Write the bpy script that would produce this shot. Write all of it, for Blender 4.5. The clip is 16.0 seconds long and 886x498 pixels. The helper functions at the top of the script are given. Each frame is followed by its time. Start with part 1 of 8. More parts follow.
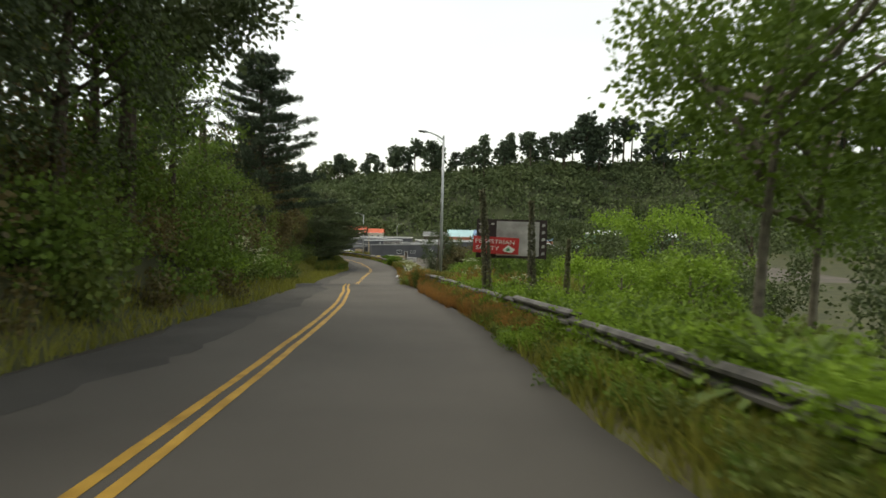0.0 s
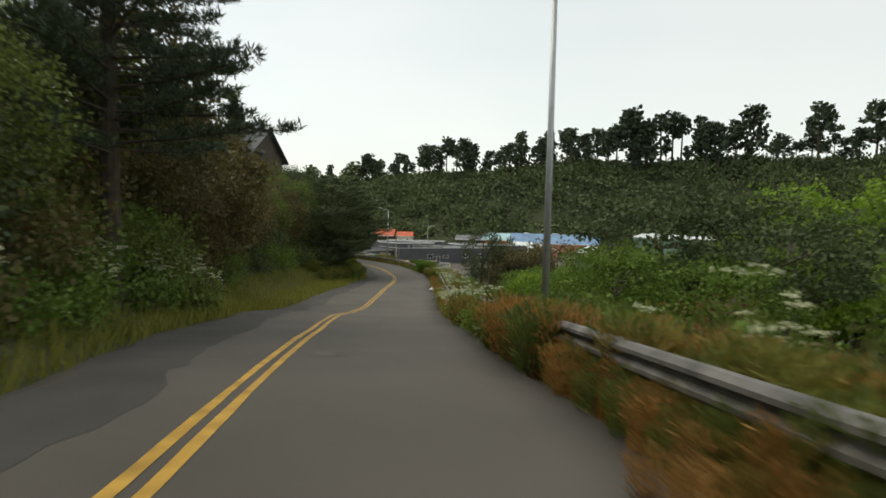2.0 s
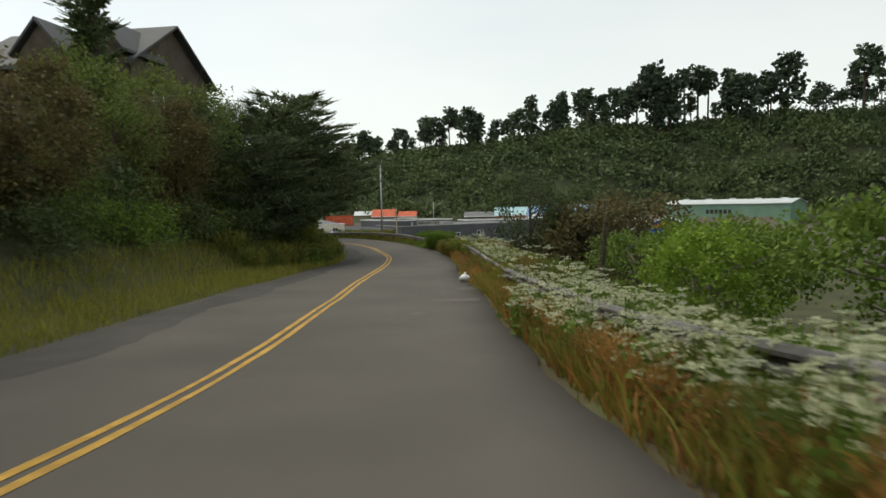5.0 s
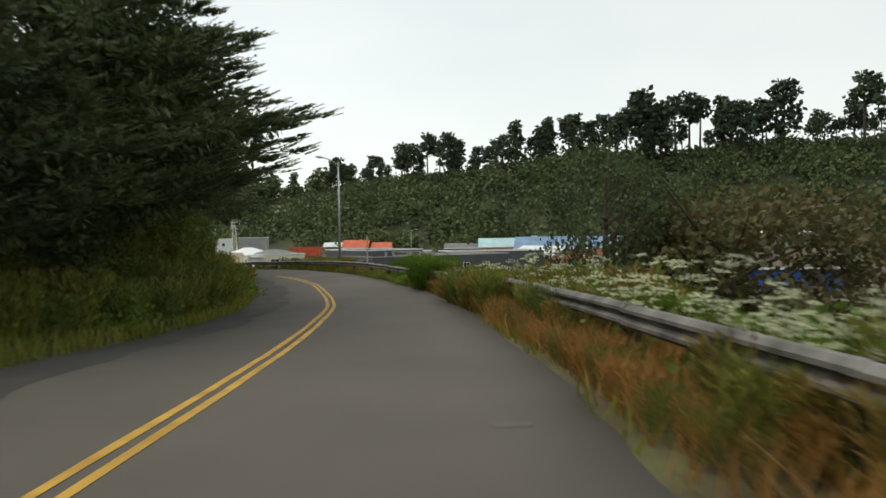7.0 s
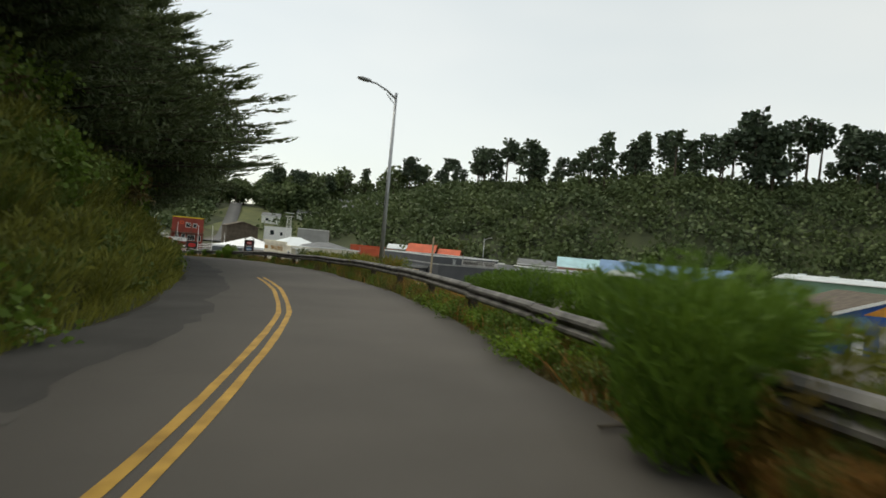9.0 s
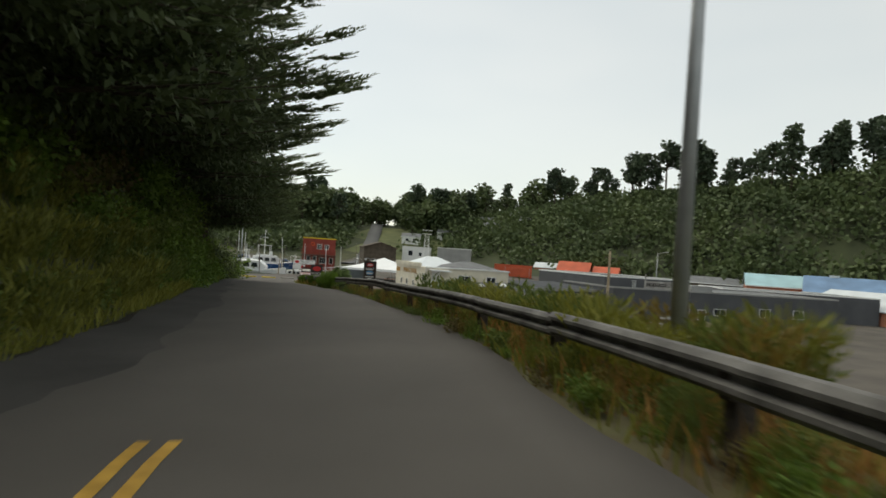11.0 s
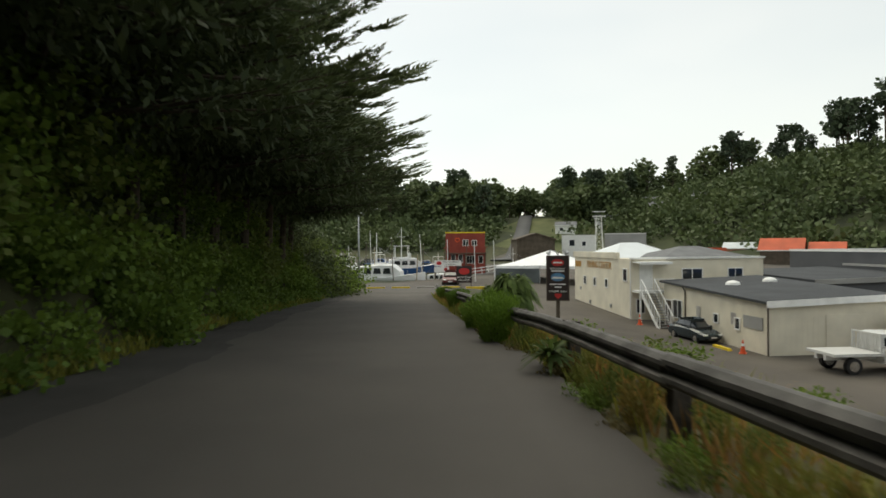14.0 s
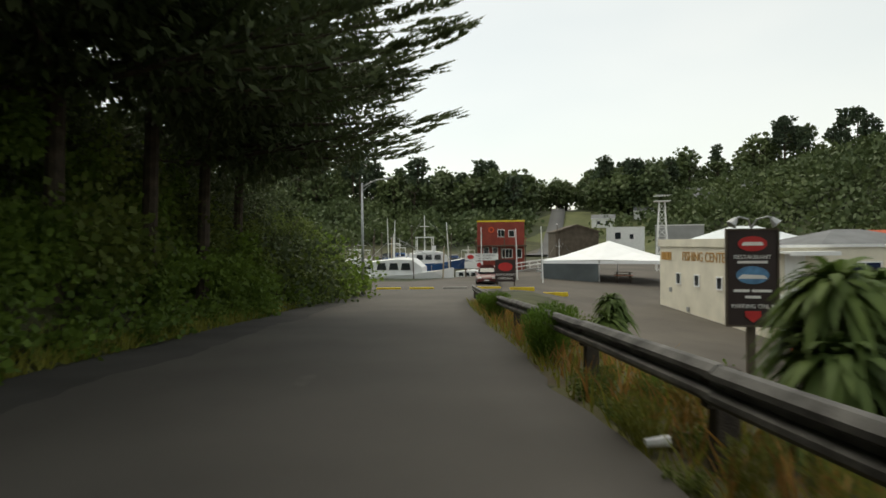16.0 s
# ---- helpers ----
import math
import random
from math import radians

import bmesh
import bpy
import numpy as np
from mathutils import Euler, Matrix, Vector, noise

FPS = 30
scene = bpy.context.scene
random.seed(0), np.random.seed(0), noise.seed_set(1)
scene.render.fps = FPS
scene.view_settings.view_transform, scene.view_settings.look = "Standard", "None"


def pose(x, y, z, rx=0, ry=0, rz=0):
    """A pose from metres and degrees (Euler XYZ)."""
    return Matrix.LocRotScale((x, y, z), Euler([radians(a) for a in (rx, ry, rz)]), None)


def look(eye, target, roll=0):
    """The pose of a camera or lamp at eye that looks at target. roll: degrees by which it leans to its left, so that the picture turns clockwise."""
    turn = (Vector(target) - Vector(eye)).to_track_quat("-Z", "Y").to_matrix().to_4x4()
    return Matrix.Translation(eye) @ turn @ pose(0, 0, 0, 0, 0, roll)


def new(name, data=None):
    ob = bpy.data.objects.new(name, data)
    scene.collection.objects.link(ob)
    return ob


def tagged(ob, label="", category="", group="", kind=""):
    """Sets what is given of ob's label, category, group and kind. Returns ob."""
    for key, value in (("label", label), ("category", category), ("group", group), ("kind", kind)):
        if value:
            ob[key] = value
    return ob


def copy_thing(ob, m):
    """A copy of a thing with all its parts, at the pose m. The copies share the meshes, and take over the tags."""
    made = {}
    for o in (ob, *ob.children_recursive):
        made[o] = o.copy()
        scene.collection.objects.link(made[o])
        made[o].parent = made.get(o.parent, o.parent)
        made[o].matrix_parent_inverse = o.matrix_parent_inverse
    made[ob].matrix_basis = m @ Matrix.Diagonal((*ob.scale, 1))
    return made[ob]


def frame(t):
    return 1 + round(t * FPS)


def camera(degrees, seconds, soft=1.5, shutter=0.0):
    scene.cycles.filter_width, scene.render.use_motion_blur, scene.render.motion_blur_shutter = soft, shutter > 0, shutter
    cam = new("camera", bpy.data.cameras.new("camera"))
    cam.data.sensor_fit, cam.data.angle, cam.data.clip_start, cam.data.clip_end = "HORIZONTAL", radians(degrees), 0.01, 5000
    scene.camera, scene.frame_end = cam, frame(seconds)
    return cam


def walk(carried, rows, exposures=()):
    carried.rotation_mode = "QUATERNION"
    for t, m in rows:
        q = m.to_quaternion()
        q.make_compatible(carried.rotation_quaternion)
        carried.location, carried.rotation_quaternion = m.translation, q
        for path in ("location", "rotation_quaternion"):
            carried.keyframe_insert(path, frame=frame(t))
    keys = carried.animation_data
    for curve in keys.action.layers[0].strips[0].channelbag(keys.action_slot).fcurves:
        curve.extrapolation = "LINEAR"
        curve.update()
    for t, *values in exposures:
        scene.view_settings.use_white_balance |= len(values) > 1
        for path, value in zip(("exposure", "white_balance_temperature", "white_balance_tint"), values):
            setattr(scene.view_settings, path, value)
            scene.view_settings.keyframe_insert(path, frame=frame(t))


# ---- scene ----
cam = camera(70.2, 16.0, soft=1.6, shutter=0.3)
PATH = [
    (0, (0.961, -3.43, 4.328), (1.07, -1.436, 4.221), 1.4),
    (0.5, (0.849, 1.875, 3.843), (0.941, 3.871, 3.742), 1.4),
    (1, (0.763, 7.911, 3.443), (0.836, 9.907, 3.346), 1.4),
    (1.5, (0.489, 13.736, 3.042), (0.531, 15.734, 2.957), 1.8),
    (2, (0.186, 19.578, 2.691), (0.201, 21.576, 2.599), 1.5),
    (2.5, (-0.312, 24.89, 2.365), (-0.317, 26.887, 2.255), 0.6),
    (3, (-0.55, 30.3, 1.80), (-0.574, 32.295, 1.661), -0.3),
    (3.5, (-0.93, 35.5, 1.40), (-0.961, 37.493, 1.24), 0.1),
    (6, (-1.22, 59.467, -1.432), (-1.188, 61.464, -1.527), -2.3),
    (6.5, (-1.856, 66.178, -1.677), (-1.786, 68.176, -1.736), -1.6),
    (7, (-1.958, 71.648, -1.831), (-1.877, 73.646, -1.866), -0.8),
    (7.5, (-2.149, 76.857, -1.975), (-2.068, 78.855, -1.998), 0.3),
    (8, (-2.434, 82.665, -2.154), (-2.385, 84.664, -2.167), 1.8),
    (8.5, (-2.733, 87.299, -2.324), (-2.763, 89.298, -2.33), 3.8),
    (9, (-3.381, 92.468, -2.528), (-3.512, 94.464, -2.534), 5.3),
    (11.5, (-10.317, 116.527, -2.838), (-10.986, 118.412, -2.808), 3.7),
    (12, (-12.264, 120.603, -2.914), (-13.021, 122.454, -2.877), 4.0),
    (12.5, (-14.257, 124.403, -2.979), (-15.092, 126.219, -2.941), 3.7),
    (13, (-16.256, 128.057, -3.087), (-17.156, 129.843, -3.055), 2.5),
    (13.5, (-18.204, 131.511, -3.224), (-19.157, 133.269, -3.209), 0.2),
    (14, (-20.253, 134.803, -3.26), (-21.246, 136.539, -3.271), -0.5),
    (14.5, (-22.308, 137.972, -3.466), (-23.316, 139.699, -3.471), 0.0),
    (15, (-24.511, 141.41, -3.632), (-25.537, 143.127, -3.649), -0.2),
    (15.5, (-26.894, 145.08, -3.812), (-27.942, 146.783, -3.838), 0.5),
    (16, (-28.958, 148.45, -4.047), (-30.02, 150.145, -4.067), -0.5),
]
EXPOSURES = [(0.0, 0.40, 7200, 4), (0.6, 0.42, 7200, 4), (1.5, 0.24, 7100, 4), (2.5, 0.08, 6950, 4), (7.0, 0.17, 6950, 4), (8.5, 0.15, 6950, 4), (9.0, 0.04, 6950, 4), (11.5, -0.06, 6950, 4), (12.5, -0.06, 6950, 4), (13.5, 0.07, 7050, 4), (14.5, 0.16, 7150, 4), (16.0, 0.1, 7150, 4)]
walk(cam, [(t, look(e, g, r)) for t, e, g, r in PATH], EXPOSURES)
CLOUD = 0.75

# ---- daylight: an even overcast sky with a weak, wide sun behind the cloud ----
world = bpy.data.worlds.new("overcast")
scene.world = world
world.use_nodes = True
wn, wl = world.node_tree.nodes, world.node_tree.links
wn.clear()
sky = wn.new("ShaderNodeTexSky")
sky.sky_type, sky.sun_disc = "NISHITA", False
sky.sun_elevation, sky.sun_rotation = radians(52), radians(-60)
bg_sky = wn.new("ShaderNodeBackground")
bg_sky.inputs["Strength"].default_value = 0.05
wl.new(sky.outputs["Color"], bg_sky.inputs["Color"])
wc = wn.new("ShaderNodeTexCoord")
wm = wn.new("ShaderNodeMapping")
wm.inputs["Scale"].default_value = (1.0, 1.0, 3.0)
wl.new(wc.outputs["Generated"], wm.inputs["Vector"])
wno = wn.new("ShaderNodeTexNoise")
wno.inputs["Scale"].default_value, wno.inputs["Detail"].default_value = 1.6, 3.0
wl.new(wm.outputs["Vector"], wno.inputs["Vector"])
wr = wn.new("ShaderNodeValToRGB")
wr.color_ramp.elements[0].position, wr.color_ramp.elements[0].color = 0.3, (0.74, 0.765, 0.77, 1)
wr.color_ramp.elements[1].position, wr.color_ramp.elements[1].color = 0.7, (0.88, 0.87, 0.845, 1)
wl.new(wno.outputs["Fac"], wr.inputs["Fac"])
bg_cloud = wn.new("ShaderNodeBackground")
bg_cloud.inputs["Strength"].default_value = CLOUD
wl.new(wr.outputs["Color"], bg_cloud.inputs["Color"])
wa = wn.new("ShaderNodeAddShader")
wl.new(bg_sky.outputs[0], wa.inputs[0])
wl.new(bg_cloud.outputs[0], wa.inputs[1])
wo = wn.new("ShaderNodeOutputWorld")
wl.new(wa.outputs[0], wo.inputs["Surface"])

sun = new("sun", bpy.data.lights.new("sun", "SUN"))
sun.data.energy, sun.data.angle, sun.data.color = 1.5, radians(50), (1.0, 0.94, 0.82)
sun.matrix_world = look((0, 0, 200), (110, -65, 0))

# ---- materials ----
rng = np.random.default_rng(11)


def material(name, rgb, rough=0.8, var=0.25, scale=6.0, fine=60.0, bump=0.15, metal=0.0, tint=None, spread=0.12, spec=0.4):
    """A surface with two scales of colour variation, fine relief and a little change from piece to piece."""
    m = bpy.data.materials.new(name)
    m.use_nodes = True
    n, l = m.node_tree.nodes, m.node_tree.links
    b = n["Principled BSDF"]
    b.inputs["Roughness"].default_value, b.inputs["Metallic"].default_value = rough, metal
    b.inputs["Specular IOR Level"].default_value = spec
    tc = n.new("ShaderNodeTexCoord")
    n1, n2 = n.new("ShaderNodeTexNoise"), n.new("ShaderNodeTexNoise")
    n1.inputs["Scale"].default_value, n1.inputs["Detail"].default_value = scale, 5.0
    n2.inputs["Scale"].default_value, n2.inputs["Detail"].default_value = fine, 3.0
    for k in (n1, n2):
        l.new(tc.outputs["Object"], k.inputs["Vector"])
    mix = n.new("ShaderNodeMix")
    mix.data_type = "RGBA"
    lo = [c * (1 - var) for c in rgb]
    hi = list(tint) if tint else [min(1.0, c * (1 + var)) for c in rgb]
    mix.inputs["A"].default_value, mix.inputs["B"].default_value = (*lo, 1), (*hi, 1)
    ramp = n.new("ShaderNodeMapRange")
    ramp.inputs["From Min"].default_value, ramp.inputs["From Max"].default_value = 0.3, 0.7
    l.new(n1.outputs["Fac"], ramp.inputs["Value"])
    l.new(ramp.outputs["Result"], mix.inputs["Factor"])
    info = n.new("ShaderNodeObjectInfo")
    hsv = n.new("ShaderNodeHueSaturation")
    add = n.new("ShaderNodeMath")
    add.operation = "ADD"
    sc = n.new("ShaderNodeMath")
    sc.operation = "MULTIPLY"
    sc.inputs[1].default_value = spread
    l.new(info.outputs["Random"], sc.inputs[0])
    fi = n.new("ShaderNodeMath")
    fi.operation = "MULTIPLY_ADD"
    fi.inputs[1].default_value, fi.inputs[2].default_value = var * 0.8, 1.0 - var * 0.4 - spread / 2
    l.new(n2.outputs["Fac"], fi.inputs[0])
    l.new(fi.outputs[0], add.inputs[0])
    l.new(sc.outputs[0], add.inputs[1])
    l.new(add.outputs[0], hsv.inputs["Value"])
    l.new(mix.outputs["Result"], hsv.inputs["Color"])
    l.new(hsv.outputs["Color"], b.inputs["Base Color"])
    if bump:
        bp = n.new("ShaderNodeBump")
        bp.inputs["Strength"].default_value, bp.inputs["Distance"].default_value = bump, 0.02
        l.new(n2.outputs["Fac"], bp.inputs["Height"])
        l.new(bp.outputs["Normal"], b.inputs["Normal"])
    return m


def leaf_material(name, rgb, warm=0.5, spread=0.5, glow=0.3, patch=0.9):
    """Thin leaves: a diffuse face that lets some light through, each leaf and each plant in its own shade."""
    m = bpy.data.materials.new(name)
    m.use_nodes = True
    n, l = m.node_tree.nodes, m.node_tree.links
    n.clear()
    geo, info = n.new("ShaderNodeNewGeometry"), n.new("ShaderNodeObjectInfo")
    tc, no = n.new("ShaderNodeTexCoord"), n.new("ShaderNodeTexNoise")
    no.inputs["Scale"].default_value = patch
    l.new(tc.outputs["Object"], no.inputs["Vector"])
    mix = n.new("ShaderNodeMix")
    mix.data_type = "RGBA"
    mix.inputs["A"].default_value = (rgb[0] * 0.62, rgb[1] * 0.66, rgb[2] * 0.75, 1)
    mix.inputs["B"].default_value = (rgb[0] * (1.25 + warm * 0.35), rgb[1] * 1.3, rgb[2] * 1.05, 1)
    a = n.new("ShaderNodeMath")
    a.operation = "MULTIPLY_ADD"
    a.inputs[1].default_value = spread
    l.new(geo.outputs["Random Per Island"], a.inputs[0])
    c = n.new("ShaderNodeMath")
    c.operation = "MULTIPLY_ADD"
    c.inputs[1].default_value, c.inputs[2].default_value = 0.8, -0.35
    l.new(no.outputs["Fac"], c.inputs[0])
    l.new(c.outputs[0], a.inputs[2])
    a2 = n.new("ShaderNodeMath")
    a2.operation = "MULTIPLY_ADD"
    a2.inputs[1].default_value = 0.35
    l.new(info.outputs["Random"], a2.inputs[0])
    l.new(a.outputs[0], a2.inputs[2])
    a2.use_clamp = True
    l.new(a2.outputs[0], mix.inputs["Factor"])
    b = n.new("ShaderNodeBsdfPrincipled")
    b.inputs["Roughness"].default_value = 0.62
    b.inputs["Specular IOR Level"].default_value = 0.25
    l.new(mix.outputs["Result"], b.inputs["Base Color"])
    t = n.new("ShaderNodeBsdfTranslucent")
    l.new(mix.outputs["Result"], t.inputs["Color"])
    ms = n.new("ShaderNodeMixShader")
    ms.inputs["Fac"].default_value = glow
    l.new(b.outputs[0], ms.inputs[1])
    l.new(t.outputs[0], ms.inputs[2])
    o = n.new("ShaderNodeOutputMaterial")
    l.new(ms.outputs[0], o.inputs["Surface"])
    return m


M_ASPHALT = material("asphalt", (0.092, 0.083, 0.073), 0.85, 0.16, 0.35, 120, 0.35, spread=0.0, spec=0.3)
M_DARKEDGE = material("dark edge asphalt", (0.066, 0.062, 0.057), 0.9, 0.2, 0.6, 120, 0.35, spread=0.0, spec=0.25)
M_SCUFF = material("worn pale asphalt", (0.110, 0.101, 0.091), 0.9, 0.25, 2.0, 120, 0.35, spread=0.05, spec=0.2)
M_YELLOW = material("road yellow paint", (0.44, 0.245, 0.03), 0.7, 0.3, 3.0, 50, 0.2, spread=0.0, tint=(0.56, 0.33, 0.05))
M_SOIL = material("dry soil", (0.10, 0.072, 0.042), 0.95, 0.35, 1.2, 20, 0.5, spread=0.0, tint=(0.10, 0.10, 0.04))
M_EARTH = material("grassy earth", (0.045, 0.052, 0.018), 0.95, 0.4, 0.4, 8, 0.5, spread=0.0, tint=(0.068, 0.07, 0.026))
# hillside greens, with sunlight and the trees' shade put into the colours
M_MEADOW = material("hillside meadow with sunlight in colour", (0.075, 0.095, 0.032), 0.95, 0.35, 0.12, 3, 0.3, spread=0.0, tint=(0.125, 0.135, 0.05))
M_FLOOR = material("woodland floor with shade in colour", (0.026, 0.036, 0.014), 0.95, 0.5, 0.08, 3, 0.3, spread=0.0, tint=(0.05, 0.062, 0.022))
M_LOT = material("worn lot asphalt", (0.088, 0.076, 0.063), 0.9, 0.3, 0.2, 30, 0.3, spread=0.0)
M_FARROAD = material("far road asphalt", (0.10, 0.10, 0.10), 0.9, 0.15, 0.1, 5, 0.1, spread=0.0)
M_BARK = material("bark", (0.075, 0.058, 0.042), 0.95, 0.4, 5, 40, 0.8)
M_PALEBARK = material("pale bark", (0.16, 0.14, 0.11), 0.9, 0.4, 5, 40, 0.6)
M_STEEL = material("weathered galvanised steel", (0.33, 0.34, 0.34), 0.5, 0.3, 4, 60, 0.1, metal=0.55)
M_RAIL = material("weathered guardrail", (0.105, 0.10, 0.094), 0.75, 0.5, 2.2, 40, 0.25, metal=0.2, tint=(0.21, 0.203, 0.193))
M_POSTWOOD = material("dark timber", (0.06, 0.05, 0.04), 0.9, 0.4, 8, 60, 0.6)
M_POLE = material("lamp pole steel", (0.42, 0.43, 0.44), 0.45, 0.12, 3, 40, 0.05, metal=0.5)
M_WHITE = material("off-white painted siding", (0.70, 0.65, 0.53), 0.8, 0.1, 0.8, 20, 0.1, spread=0.0)
M_TRIM = material("white trim", (0.8, 0.8, 0.78), 0.6, 0.08, 2, 30, 0.05)
M_ROOFDARK = material("dark roll roofing", (0.05, 0.054, 0.06), 0.9, 0.2, 0.5, 20, 0.3, spread=0.0)
M_ROOFGREY = material("grey shingles", (0.16, 0.165, 0.17), 0.85, 0.2, 0.8, 20, 0.3)
M_ROOFPALE = material("pale metal roofing", (0.62, 0.66, 0.68), 0.5, 0.1, 0.4, 12, 0.1)
M_DKGREY = material("dark grey siding", (0.085, 0.088, 0.095), 0.75, 0.15, 0.4, 10, 0.2, spread=0.0)
M_GREY = material("grey siding", (0.30, 0.30, 0.29), 0.8, 0.15, 0.4, 10, 0.2)
M_RED = material("barn red siding", (0.25, 0.045, 0.03), 0.75, 0.2, 0.8, 15, 0.2, spread=0.0)
M_ORANGE = material("orange-red roofing", (0.52, 0.105, 0.045), 0.7, 0.18, 0.3, 8, 0.2)
M_TERRA = material("terracotta wall", (0.47, 0.20, 0.12), 0.8, 0.15, 0.6, 12, 0.2)
M_TEAL = material("pale teal metal roof", (0.36, 0.56, 0.60), 0.5, 0.15, 0.3, 10, 0.1)
M_BLUE = material("faded blue metal roof", (0.15, 0.25, 0.40), 0.6, 0.2, 0.3, 10, 0.1)
M_GREEN = material("green metal siding", (0.17, 0.28, 0.20), 0.7, 0.15, 0.3, 10, 0.1)
M_MURAL = material("bright blue painted wall", (0.03, 0.10, 0.36), 0.7, 0.2, 0.6, 10, 0.1)
M_BROWN = material("weathered brown boards", (0.10, 0.08, 0.06), 0.9, 0.3, 1, 20, 0.3)
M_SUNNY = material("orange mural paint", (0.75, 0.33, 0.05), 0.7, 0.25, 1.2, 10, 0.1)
M_GLASS = material("dark window glass", (0.02, 0.025, 0.03), 0.08, 0.1, 1, 10, 0.0, spec=0.8)
M_RUBBER = material("rubber", (0.02, 0.02, 0.02), 0.9, 0.2, 10, 60, 0.2)
M_CHROME = material("bright metal", (0.6, 0.6, 0.6), 0.25, 0.05, 3, 40, 0.0, metal=1.0)
M_CARDARK = material("dark teal car paint", (0.018, 0.03, 0.036), 0.25, 0.1, 2, 40, 0.0, spec=0.6)
M_CARWHITE = material("white car paint", (0.62, 0.62, 0.60), 0.3, 0.06, 2, 40, 0.0, spec=0.5)
M_CARMAROON = material("maroon car paint", (0.12, 0.025, 0.025), 0.3, 0.1, 2, 40, 0.0, spec=0.6)
M_SILVER = material("silver car paint", (0.34, 0.34, 0.34), 0.3, 0.05, 2, 40, 0.0, spec=0.5)
M_BOATWHITE = material("white gelcoat", (0.78, 0.79, 0.79), 0.3, 0.06, 1, 20, 0.0, spec=0.5)
M_BOATBLUE = material("blue hull paint", (0.03, 0.10, 0.27), 0.4, 0.15, 1, 20, 0.0)
M_TENT = material("white tent fabric", (0.86, 0.87, 0.88), 0.75, 0.04, 0.8, 10, 0.1, spread=0.0)
M_CLEAR = material("hazy clear tent wall", (0.10, 0.115, 0.12), 0.3, 0.2, 0.6, 10, 0.0)
M_BANNER = material("red vinyl banner", (0.52, 0.035, 0.035), 0.5, 0.12, 2.5, 30, 0.15, spread=0.0)
M_INKWHITE = material("white lettering", (0.8, 0.78, 0.74), 0.6, 0.08, 3, 30, 0.0, spread=0.0)
M_INKBLACK = material("black lettering", (0.025, 0.022, 0.02), 0.6, 0.1, 3, 30, 0.0, spread=0.0)
M_INKGOLD = material("gold lettering", (0.44, 0.24, 0.06), 0.6, 0.1, 3, 30, 0.0, spread=0.0)
M_SIGNDARK = material("dark brown sign board", (0.035, 0.022, 0.02), 0.6, 0.2, 3, 30, 0.1, spread=0.0)
M_SIGNPALE = material("faded board", (0.40, 0.38, 0.35), 0.8, 0.35, 1.6, 12, 0.1, spread=0.0, tint=(0.52, 0.50, 0.47))
M_SIGNRED = material("sign red", (0.5, 0.03, 0.03), 0.6, 0.1, 3, 30, 0.0, spread=0.0)
M_SIGNBLUE = material("sign blue", (0.10, 0.24, 0.42), 0.6, 0.3, 6, 30, 0.0, spread=0.0)
M_SIGNGREEN = material("sign green", (0.05, 0.26, 0.10), 0.6, 0.2, 3, 30, 0.0, spread=0.0)
M_KERB = material("yellow kerb paint", (0.66, 0.48, 0.03), 0.7, 0.15, 3, 30, 0.1)
M_CONE = material("orange cone plastic", (0.72, 0.10, 0.03), 0.5, 0.1, 3, 30, 0.0)
M_PALLET = material("pale pallet wood", (0.38, 0.31, 0.21), 0.9, 0.3, 2, 30, 0.3)
M_CONTAINER = material("chalky white container paint", (0.60, 0.58, 0.52), 0.75, 0.25, 1.2, 20, 0.15, spread=0.0, tint=(0.50, 0.44, 0.36))
M_TARPBLUE = material("blue tarpaulin", (0.04, 0.11, 0.36), 0.5, 0.2, 2, 30, 0.2)
M_CONCRETE = material("weathered concrete", (0.36, 0.34, 0.31), 0.9, 0.2, 1, 30, 0.3)
M_WATER = material("harbour water", (0.02, 0.035, 0.035), 0.08, 0.2, 0.3, 4, 0.25, spread=0.0, spec=0.6)
M_LITTER = material("white plastic bag", (0.8, 0.8, 0.8), 0.5, 0.1, 5, 30, 0.2)

L_DARK = leaf_material("dark conifer leaves", (0.086, 0.112, 0.050), 0.2, 0.5, 0.22)
L_PINE = leaf_material("pine needles", (0.064, 0.088, 0.054), 0.1, 0.45, 0.15)
L_MID = leaf_material("shrub leaves", (0.130, 0.205, 0.037), 0.4)
L_OLIVE = leaf_material("olive leaves", (0.120, 0.165, 0.040), 0.6)
L_BRIGHT = leaf_material("fresh green leaves", (0.20, 0.31, 0.04), 0.3, glow=0.35)
L_RUSTY = leaf_material("rust-tinged leaves", (0.114, 0.106, 0.044), 0.9)
L_DRY = leaf_material("dry tawny grass", (0.33, 0.19, 0.062), 0.6, 0.7)
L_GRASS = leaf_material("green grass", (0.205, 0.22, 0.045), 0.6, 0.6)
L_STRAP = leaf_material("strap leaves", (0.13, 0.19, 0.055), 0.3, 0.4)
L_WOODS = leaf_material("far woodland leaves", (0.094, 0.130, 0.054), 0.6, 0.30, 0.1, 0.05)
L_FLOWER = leaf_material("white flower heads", (0.66, 0.66, 0.47), 0.1, 0.3)
L_SPIKE = leaf_material("grey-green flower spikes", (0.17, 0.175, 0.12), 0.5)
L_TAWNY = leaf_material("tall tawny weeds", (0.21, 0.165, 0.045), 0.7, 0.7)
L_FENNEL = leaf_material("feathery fennel", (0.135, 0.225, 0.034), 0.3)
L_REDFL = leaf_material("dusky red flowers", (0.36, 0.045, 0.055), 0.4, 0.4)

